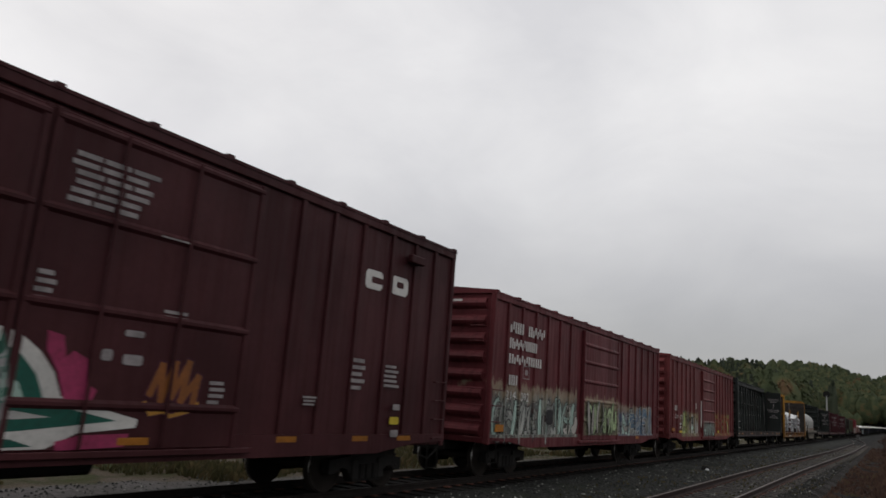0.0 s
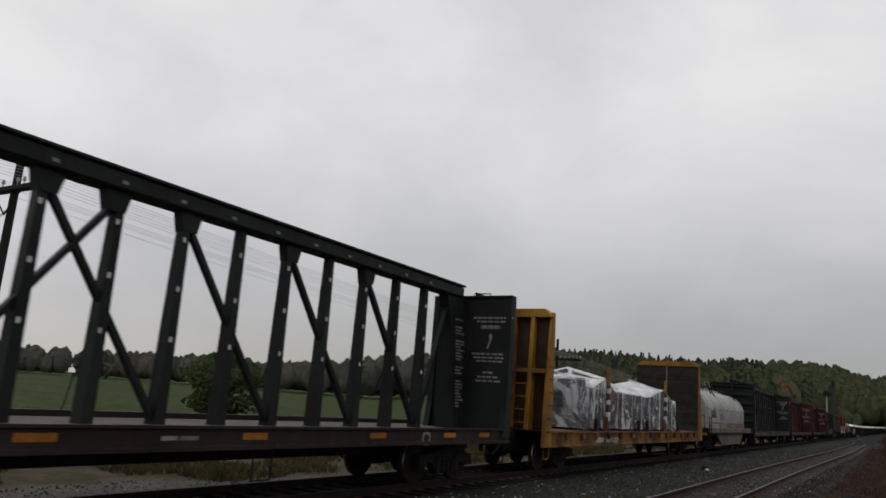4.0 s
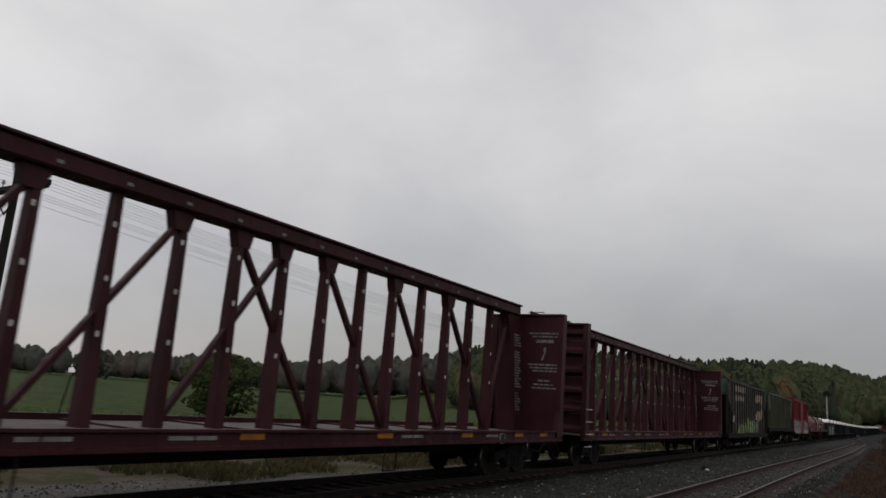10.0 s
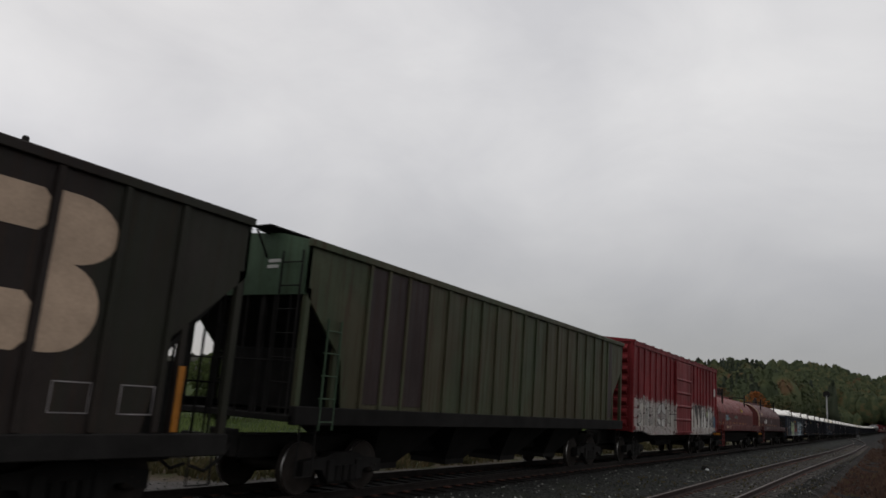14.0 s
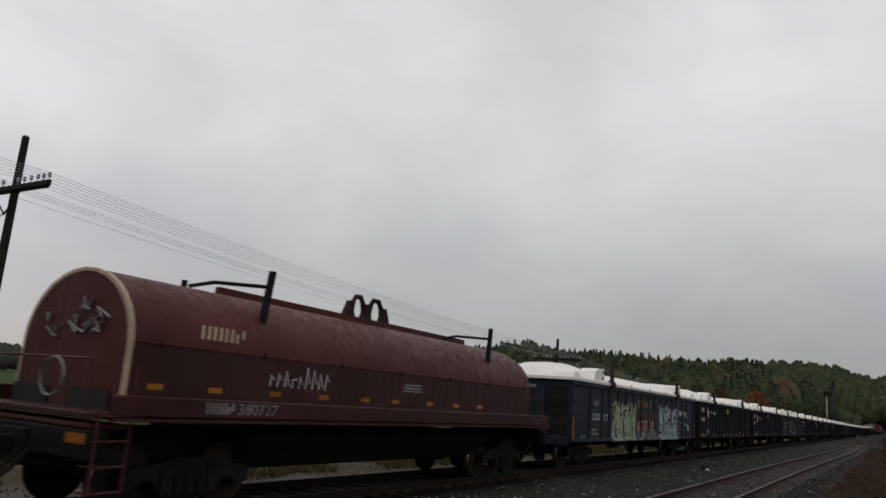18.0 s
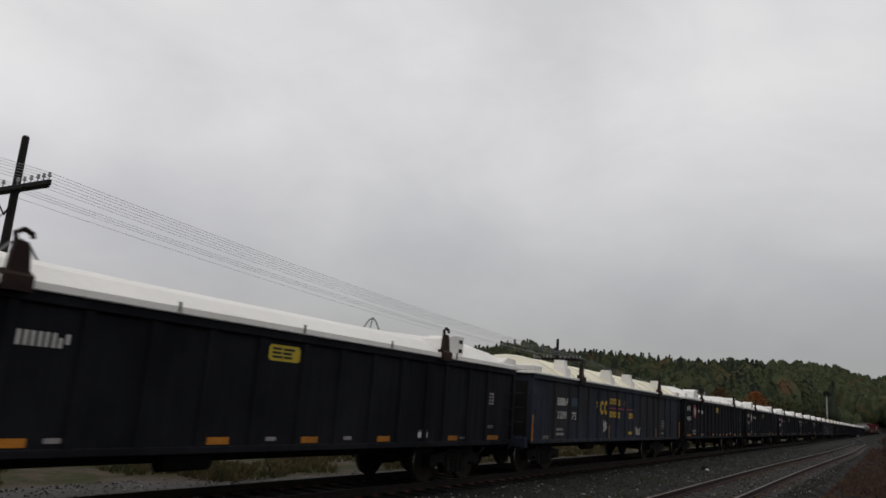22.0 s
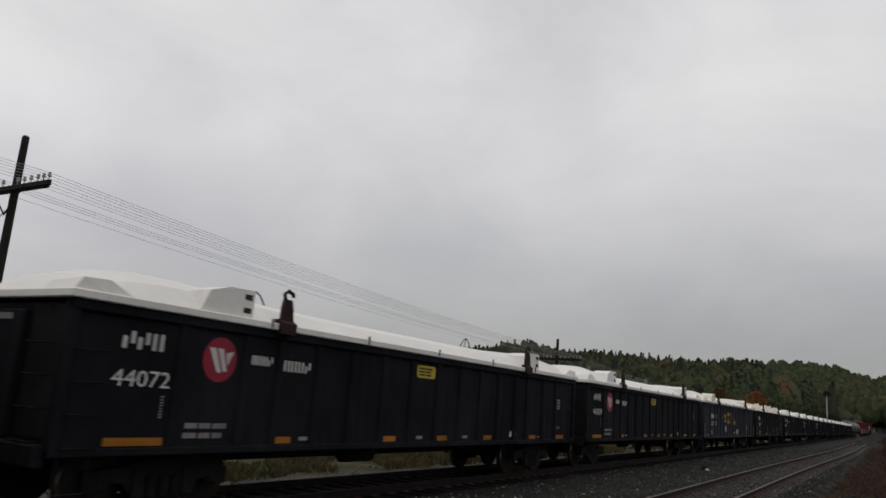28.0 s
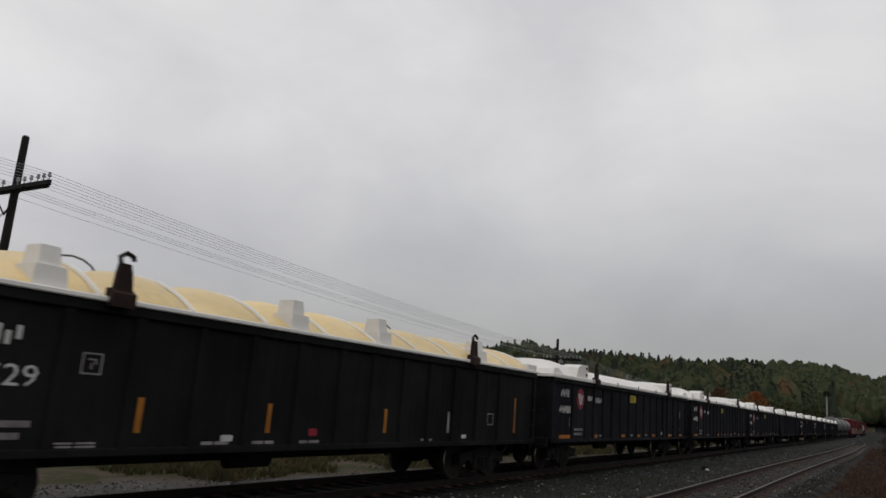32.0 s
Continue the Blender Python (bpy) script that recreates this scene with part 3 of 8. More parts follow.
# ---- spray paint, laid on sheet and posts alike ----
def cut(poly, k, limit, keep_above):
    """The piece of a polygon on one side of a limit along its k-th coordinate."""
    out = []
    for p, q in zip(poly, poly[1:] + poly[:1]):
        a, b = (p[k] >= limit) == keep_above, (q[k] >= limit) == keep_above
        if a:
            out.append(p)
        if a != b:
            t = (limit - p[k]) / (q[k] - p[k])
            out.append((p[0] + t * (q[0] - p[0]), p[1] + t * (q[1] - p[1])))
    return out


def sprayed(car, polys, mat, posts, layer=0, sheet=SIDE - 0.05, proud=SIDE, half=0.05, name="spray_paint"):
    """Painted shapes that follow the sheet and the posts."""
    if not isinstance(polys[0], list):
        polys = [polys]
    edges = sorted([(y - half, y + half) for y in posts])
    vs, fs = [], []
    for n, poly in enumerate(polys):
        lo, hi = min(p[0] for p in poly), max(p[0] for p in poly)
        y = lo - 1
        for a, b in [e for e in edges if e[1] > lo and e[0] < hi] + [(hi + 1, hi + 2)]:
            for y0, y1, x in ((y, a, sheet), (a, b, proud)):
                if y1 <= lo or y0 >= hi:
                    continue
                q = cut(cut(poly, 0, y0, True), 0, y1, False)
                if len(q) >= 3:
                    k = x + 0.002 + 0.0010 * layer + 0.00003 * n
                    o = len(vs)
                    vs += [(k, *p) for p in q]
                    fs.append(tuple(range(o, o + len(q))))
            y = b
    if not fs:
        return
    me = bpy.data.meshes.new(name)
    me.from_pydata(vs, [], fs)
    me.materials.append(mat)
    ob = new(name, me)
    ob.parent = car
    ob["kind"] = "stuff"


def swoosh(rng):
    """A random bent stroke in the unit square: hook, bow or slash."""
    kind = rng.randrange(4)
    if kind == 0:
        a0, a1, r = rng.uniform(0, 6.28), rng.choice((-1, 1)) * rng.uniform(2.0, 3.6), rng.uniform(0.28, 0.48)
        return [(0.5 + r * math.cos(a0 + a1 * k / 7), 0.5 + r * 1.05 * math.sin(a0 + a1 * k / 7)) for k in range(8)]
    u, v = rng.uniform(-0.1, 0.9), rng.uniform(-0.1, 1.0)
    lean, bow = rng.uniform(-0.35, 0.45), rng.uniform(-0.35, 0.35)
    if kind == 3:
        return [(u - 0.3 + 0.75 * k / 5, 0.2 + 0.6 * v + bow * 0.6 * math.sin(math.pi * k / 5)) for k in range(6)]
    return [(u + lean * (k / 6 - 0.5) + bow * math.sin(math.pi * k / 6), k / 6) for k in range(7)]


def ribbon(a, b, half):
    """A bar of paint from a to b."""
    dy, dz = b[0] - a[0], b[1] - a[1]
    d = math.hypot(dy, dz) or 1.0
    dy, dz = dy / d * half, dz / d * half
    ey, ez = dy * 0.8, dz * 0.8
    return [(a[0] - ey - dz, a[1] - ez + dy), (b[0] + ey - dz, b[1] + ez + dy), (b[0] + ey + dz, b[1] + ez - dy), (a[0] - ey + dz, a[1] - ez - dy)]


def throwup(car, y0, y1, z0, z1, n, fill, line, shade, posts, seed, halo=None, sheet=SIDE - 0.05, proud=SIDE):
    """A sprayed piece: n crossing, outlined forms of thick bars, with thin highlights."""
    rng = random.Random(seed)
    w, h = (y1 - y0) / n, z1 - z0
    lay = lambda polys, m, k: polys and sprayed(car, [[(y, max(z, z0 - 0.05)) for y, z in p] for p in polys], m, posts, k, sheet, proud)
    for i in range(n):
        a = y0 + i * w
        lo, hi = z0 + rng.uniform(0.0, 0.10) * h, z1 - rng.uniform(0.0, 0.25) * h
        k = 1 + i % 3 * 4
        for m in range(3):
            half = min(w, h) * rng.uniform(0.05, 0.15)
            pts = [(min(y1, max(y0, a + w * u)), lo + (hi - lo) * min(1.0, max(0.0, v))) for u, v in swoosh(rng)]
            runs = [(p, q) for p, q in zip(pts, pts[1:]) if math.hypot(q[0] - p[0], q[1] - p[1]) > 0.02]
            taper = lambda j: half * (0.55 + 0.9 * math.sin(math.pi * (j + 0.5) / max(1, len(runs))))
            if halo and m == 0:
                lay([ribbon(p, q, taper(j) + 0.09) for j, (p, q) in enumerate(runs)], halo, 0)
            lay([ribbon(p, q, taper(j) + 0.028) for j, (p, q) in enumerate(runs)], line, k + m)
            lay([ribbon(p, q, taper(j)) for j, (p, q) in enumerate(runs)], rng.choice((fill, fill, shade)), k + m + 0.5)
            lay([ribbon((p[0], p[1] + taper(j) * 0.4), (q[0], q[1] + taper(j) * 0.4), 0.011) for j, (p, q) in enumerate(runs[1:4])], rng.choice((M_S_CREAM, line)), k + m + 0.8)


# ---- the cars; y runs from a car's leading end to its rear, z from the railhead, +x is the side towards the siding ----
CARS = []


def start_car(name, label, category, front, length, inset=2.0, group="freight train"):
    car = thing(name, label, category, group)
    CARS.append((car, front))
    running_gear(car, length, front, inset)
    return car


def boxcar(front, length, z0, eave, mat, posts, doors, label, rise=0.16, door_bars=(), rods=False, roof_mat=None):
    car = start_car("boxcar", label, "boxcar", front, length)
    skin = SIDE - 0.05
    part("body", Geo().box(-skin, skin, 0.06, length - 0.06, z0 + 0.06, eave, 0.02), mat, car)
    for s in (1, -1):
        for y in posts:
            part("side_post", Geo().box(*sorted((s * (skin - 0.01), s * SIDE)), y - 0.05, y + 0.05, z0 + 0.12, eave - 0.12, 0.012), mat, car)
        for y in (0.06, length - 0.06):
            part("corner_post", Geo().box(*sorted((s * (skin - 0.08), s * (SIDE + 0.004))), y - 0.06, y + 0.06, z0 + 0.04, eave, 0.02), mat, car)
        part("top_rail", Geo().box(*sorted((s * (skin - 0.02), s * (SIDE + 0.008))), 0.0, length, eave - 0.14, eave + 0.01, 0.015), mat, car)
        part("side_sill", Geo().prism("x", [(0.0, z0 + 0.28), (0.0, z0 + 0.28), (0.0, z0 + 0.14), (1.2, z0 + 0.1), (2.4, z0 - 0.06), (length - 2.4, z0 - 0.06), (length - 1.2, z0 + 0.1), (length, z0 + 0.14), (length, z0 + 0.28)][1:], *sorted((s * (skin - 0.03), s * (SIDE + 0.006)))), mat, car)
    w = SIDE + 0.02
    part("roof", Geo().prism("y", [(-w, eave), (w, eave), (w, eave + 0.05), (0.0, eave + rise), (-w, eave + 0.05)], 0.0, length), roof_mat or mat, car)
    n = int(length / 1.25)
    for i in range(n + 1):
        y = 0.1 + i * (length - 0.2) / n
        g = Geo().prism("y", [(-w - 0.01, eave + 0.02), (w + 0.01, eave + 0.02), (w + 0.01, eave + 0.085), (0.0, eave + rise + 0.05), (-w - 0.01, eave + 0.085)], y - 0.06, y + 0.06)
        part("roof_rib", g, roof_mat or mat, car)
    for a, b in doors:
        door = part("door", Geo().box(skin, SIDE + 0.035, a, b, z0 + 0.10, eave - 0.2, 0.02), mat, car)
        for z in door_bars:
            g = Geo().prism("y", [(SIDE + 0.03, z - 0.07), (SIDE + 0.075, z - 0.02), (SIDE + 0.075, z + 0.02), (SIDE + 0.03, z + 0.07)], a + 0.03, b - 0.03)
            part("door_rib", g, mat, door)
        for y in (a + 0.05, b - 0.05):
            part("door_edge", Geo().box(SIDE + 0.02, SIDE + 0.06, y - 0.05, y + 0.05, z0 + 0.1, eave - 0.2, 0.01), mat, door)
        for y in (a + (b - a) * 0.28, a + (b - a) * 0.62) if rods else ():
            part("lock_rod", Geo().tube([(SIDE + 0.085, y, z0 + 0.12), (SIDE + 0.085, y, eave - 0.25)], 0.022), mat, door)
        part("door_track", Geo().box(SIDE, SIDE + 0.09, a - 0.3, b + 0.3, z0 + 0.02, z0 + 0.10, 0.01), mat, car)
        part("door", Geo().box(-SIDE - 0.035, -skin, a, b, z0 + 0.10, eave - 0.2, 0.02), mat, car)
    k = 8
    for y, d in ((0.06, -1), (length - 0.06, 1)):
        for i in range(k):
            z = z0 + 0.35 + i * (eave - z0 - 0.6) / (k - 1)
            g = Geo().prism("x", [(y, z - 0.15), (y + d * 0.09, z - 0.07), (y + d * 0.12, z), (y + d * 0.09, z + 0.07), (y, z + 0.15)], -1.3, 1.3)
            part("end_rib", g, mat, car)
    part("centre_sill", Geo().box(-0.3, 0.3, 0.1, length - 0.1, 0.62, z0 + 0.08, 0.02), M_DARK, car)
    part("air_tank", Geo().box(-0.8, -0.3, length * 0.45, length * 0.45 + 0.9, 0.5, 0.9, 0.05), M_DARK, car)
    part("brake_cylinder", Geo().tube([(0.5, length * 0.42, 0.62), (0.5, length * 0.60, 0.62)], 0.13, 10), M_DARK, car)
    ladder(car, 0.12, z0 + 0.2, z0 + 1.5, mat)
    ladder(car, length - 0.55, z0 + 0.2, z0 + 1.5, mat)
    end_ladder(car, 0.95, 0.0, z0 + 0.2, eave - 0.2, mat, -0.12)
    end_ladder(car, -1.4, length, z0 + 0.2, eave - 0.2, mat, 0.12)
    stirrup(car, 0.35, z0 + 0.1)
    stirrup(car, length - 0.35, z0 + 0.1)
    return car


# high-cube boxcar
L = 18.66
c = boxcar(-5.0, L, 0.82, 5.02, M_CP1, [13.67, 14.51, 15.35, 16.29, 17.10, 17.85, 4.99, 4.15, 3.31, 2.37, 1.56, 0.81], [(5.95, 9.3), (9.33, 12.72)],
           "tall dark maroon boxcar with plug doors and spray paint", door_bars=(1.45, 2.57, 3.65, 4.72), rods=True)
blocks(c, [(15.52, 16.05, 3.74, 4.10), (16.36, 16.92, 3.76, 4.12)], M_LETTER, SIDE - 0.044)
blocks(c, [(15.70, 16.05, 3.86, 3.98), (16.52, 16.76, 3.90, 4.02)], M_CP1, SIDE - 0.041)
D = dict(sheet=SIDE + 0.036, proud=SIDE + 0.036)
for k, (poly, m) in enumerate((
        ([(8.0, 2.30), (9.25, 2.24), (9.42, 2.18), (9.66, 2.02), (9.86, 1.80), (9.98, 1.54), (10.3, 1.46), (11.05, 1.29), (11.03, 1.19), (10.25, 1.12), (9.9, 0.95), (8.0, 0.93)], M_S_WHITE),
        ([(8.0, 2.14), (9.22, 2.08), (9.46, 1.96), (9.66, 1.76), (9.80, 1.46), (10.2, 1.38), (10.75, 1.27), (10.0, 1.19), (9.5, 1.14), (8.0, 1.16)], M_S_TEAL),
        ([(8.0, 1.86), (9.25, 1.80), (9.48, 1.66), (9.56, 1.50), (9.40, 1.46), (8.0, 1.5)], M_S_MINT),
        ([(8.0, 1.40), (9.5, 1.36), (9.9, 1.30), (9.5, 1.27), (8.0, 1.29)], M_S_WHITE),
        ([(8.0, 1.10), (9.5, 1.06), (9.75, 0.98), (8.0, 0.94)], M_S_TEAL),
        ([(9.72, 2.05), (9.70, 2.26), (9.90, 2.22), (9.97, 1.98), (10.05, 2.06), (10.24, 1.98), (10.28, 1.7), (10.42, 1.62), (10.36, 1.48), (10.02, 1.5), (9.90, 1.80)], M_S_PINK),
        ([(10.0, 1.03), (10.3, 1.10), (10.95, 1.12), (10.9, 0.96), (10.02, 0.93)], M_S_PINK))):
    sprayed(c, poly, m, [], k, **D)
flame = ((11.16, 1.62), (11.30, 1.98), (11.34, 1.55), (11.50, 2.02), (11.50, 1.60), (11.72, 2.04), (11.66, 1.55), (11.90, 1.86), (11.86, 1.52))
curl = ((11.10, 1.50), (11.20, 1.36), (11.40, 1.40), (11.52, 1.34), (11.78, 1.40), (11.94, 1.52))
sprayed(c, [ribbon(p, q, 0.075) for p, q in zip(flame, flame[1:])] + [ribbon(p, q, 0.04) for p, q in zip(curl, curl[1:])], M_S_PURPLE, [], 7, **D)
sprayed(c, [ribbon(p, q, 0.05) for p, q in zip(flame, flame[1:])], M_S_FLAME, [], 8, **D)
sprayed(c, [ribbon(p, q, 0.025) for p, q in zip(curl, curl[1:])], M_S_AMBER, [], 8, **D)
bars(c, 9.62, 10.92, 3.75, 4.42, 6, M_DIM, 3, SIDE + 0.043)
bars(c, 9.45, 9.75, 2.55, 2.95, 4, M_DIM, 1, SIDE + 0.043, seed=2)
bars(c, 11.2, 11.8, 2.5, 2.72, 3, M_DIM, 1, SIDE + 0.043, seed=3)
bars(c, 10.95, 11.55, 3.62, 3.66, 1, M_DIM, 1, SIDE + 0.08, seed=4)
blocks(c, [(10.7, 10.98, 1.95, 2.08), (10.68, 10.95, 2.3, 2.38), (10.4, 10.55, 1.98, 2.12), (16.62, 16.85, 1.55, 1.66), (16.6, 16.85, 1.05, 1.18)], M_DIM, SIDE + 0.045)
blocks(c, [(16.6, 16.9, 1.28, 1.42)], M_SIGN)
bars(c, 14.1, 14.5, 1.55, 1.72, 3, M_DIM, 1, seed=5)
bars(c, 15.3, 15.75, 1.85, 2.45, 5, M_DIM, 1, seed=6)
bars(c, 16.3, 16.9, 1.95, 2.4, 5, M_DIM, 1, seed=7)
bars(c, 12.1, 12.45, 1.5, 1.85, 4, M_DIM, 1, SIDE + 0.043, seed=8)
for a in (10.8, 13.6, 15.5, 16.9):
    reflector(c, a, a + 0.45, 0.98, 1.07, x=SIDE + (0.045 if a < 12.7 else 0.008))
part("vent_box", Geo().box(SIDE, SIDE + 0.12, 16.75, 17.25, 4.45, 4.62, 0.02), M_CP1, c)

# boxcar with white lettering over the spray paint
c = boxcar(15.7, 15.24, 0.80, 4.48, M_CP2, [0.85, 1.7, 2.6, 3.45, 4.35, 5.2, 10.3, 11.15, 12.0, 12.85, 13.7, 14.5], [(6.2, 9.65)],
           "maroon boxcar with white marks and grey spray-painted letters", door_bars=(1.5, 2.1, 2.7, 3.3, 3.85))
row_of_blocks(c, 0.92, 3.15, 3.62, 3.90, 8, M_LETTER, skip=(3,))
row_of_blocks(c, 0.92, 2.65, 3.22, 3.48, 7, M_LETTER)
row_of_blocks(c, 0.92, 3.0, 2.84, 3.08, 7, M_LETTER)
row_of_blocks(c, 0.98, 1.5, 2.3, 2.55, 2, M_LETTER)
numerals(c, "214", 0.92, 1.50, 1.94, 2.16, M_LETTER, SIDE - 0.042)
numerals(c, "092", 1.80, 2.32, 1.92, 2.14, M_LETTER, SIDE - 0.042)
PY = [0.85, 1.7, 2.6, 3.45, 4.35, 5.2, 10.3, 11.15, 12.0, 12.85, 13.7, 14.5]
throwup(c, 0.3, 4.2, 0.86, 2.0, 7, M_S_GREY, M_S_BLACK, M_S_MINT, PY, 31)
throwup(c, 4.1, 5.95, 1.0, 2.2, 3, M_S_MINT, M_S_BLACK, M_S_CREAM, PY, 44)
throwup(c, 6.5, 9.4, 1.1, 2.1, 6, M_S_PALEGREEN, M_S_BLACK, M_S_CREAM, [], 32, sheet=SIDE + 0.078, proud=SIDE + 0.078)
throwup(c, 10.0, 11.4, 0.98, 1.95, 2, M_S_CREAM, M_S_BLACK, M_S_MINT, PY, 45)
throwup(c, 11.3, 14.2, 1.05, 2.05, 4, M_S_BLUE, M_S_CREAM, M_S_GREY, PY, 33, M_S_BLACK)
blocks(c, [(3.4, 3.9, 1.35, 1.75)], M_S_BLACK, SIDE + 0.02)
for q in ((1.9, 2.3, 2.5, 2.52), (1.9, 2.3, 2.82, 2.84), (1.9, 1.92, 2.5, 2.84), (2.28, 2.3, 2.5, 2.84), (2.02, 2.18, 2.6, 2.74)):
    blocks(c, [q], M_DIM, SIDE - 0.044)
reflector(c, 0.35, 0.9, 1.15, 1.32)
reflector(c, 12.0, 12.4, 0.9, 1.0)
bars(c, -0.5, 0.8, 4.2, 4.3, 1, M_LETTER, 2, x=0.0, name="end_stencil").matrix_basis = pose(0.2, -0.05, 0.05, 0, 0, -90)

# boxcar with the road number
c = boxcar(32.7, 15.6, 0.82, 4.44, M_CP3, [0.73, 1.55, 2.43, 3.28, 4.17, 4.99, 10.67, 11.50, 12.34, 13.24, 14.07, 14.86], [(6.62, 9.62)],
           "faded maroon boxcar with white road number and spray paint", door_bars=(1.65, 2.22, 2.78, 3.27, 3.77))
row_of_blocks(c, 0.95, 1.45, 2.1, 2.32, 2, M_LETTER)
numerals(c, "224", 0.95, 1.55, 1.76, 1.95, M_LETTER)
numerals(c, "071", 1.85, 2.38, 1.72, 1.92, M_LETTER)
bars(c, 1.9, 2.25, 1.3, 1.6, 2, M_LETTER, 1, seed=21)
PY = [0.73, 1.55, 2.43, 3.28, 4.17, 4.99, 10.67, 11.50, 12.34, 13.24, 14.07, 14.86]
for k, (poly, m) in enumerate((
        ([(2.45, 1.0), (2.5, 1.55), (2.75, 1.72), (2.72, 2.05), (2.95, 2.15), (3.2, 2.02), (3.25, 1.75), (3.5, 1.7), (3.62, 1.25), (3.5, 0.96)], M_S_BLACK),
        ([(2.52, 1.02), (2.56, 1.5), (2.8, 1.66), (2.78, 2.0), (2.96, 2.09), (3.14, 1.98), (3.2, 1.68), (3.44, 1.62), (3.54, 1.25), (3.45, 0.98)], M_S_LIME),
        ([(2.75, 1.2), (2.8, 1.45), (3.05, 1.42), (3.1, 1.22)], M_S_OLIVE),
        ([(3.5, 1.55), (3.6, 2.05), (3.8, 2.1), (4.0, 1.7), (3.75, 1.45)], M_S_OLIVE),
        ([(4.1, 1.0), (4.15, 1.7), (4.3, 1.98), (4.6, 2.02), (4.9, 1.8), (4.95, 1.5), (4.75, 1.3), (4.8, 1.0)], M_S_CREAM),
        ([(4.95, 1.0), (5.0, 1.85), (5.2, 1.95), (5.45, 1.7), (5.35, 1.4), (5.6, 1.1), (5.5, 0.98)], M_S_CREAM),
        ([(4.35, 1.52), (4.35, 1.88), (4.82, 1.88), (4.82, 1.52)], M_S_BLACK))):
    sprayed(c, poly, m, PY, k)
throwup(c, 4.0, 5.8, 0.98, 1.6, 3, M_S_CREAM, M_S_GREY, M_S_MINT, PY, 35)
throwup(c, 6.8, 9.4, 0.98, 1.6, 4, M_S_GREY, M_S_BLACK, M_S_MINT, [], 46, sheet=SIDE + 0.078, proud=SIDE + 0.078)
throwup(c, 9.8, 14.2, 1.0, 1.95, 6, M_S_ORANGE, M_S_PURPLE, M_S_LIME, PY, 36)
part("patch", Geo().box(SIDE - 0.05, SIDE - 0.046, 0.80, 1.48, 1.62, 2.48), M_S_REDPATCH, c)
bars(c, 5.1, 5.45, 2.25, 2.55, 4, M_LETTER, 1, seed=22)
reflector(c, 0.45, 0.95, 1.2, 1.34)
reflector(c, 1.85, 2.35, 1.12, 1.22, M_SIGN)
reflector(c, 10.6, 11.05, 1.12, 1.24, M_SIGN)
part("door_bar", Geo().tube([(SIDE + 0.10, 5.95, 1.4), (SIDE + 0.10, 5.98, 2.7)], 0.03), M_LETTER, c)
bars(c, 7.9, 8.7, 2.58, 2.62, 1, M_DIM, 1, SIDE + 0.08, seed=23)


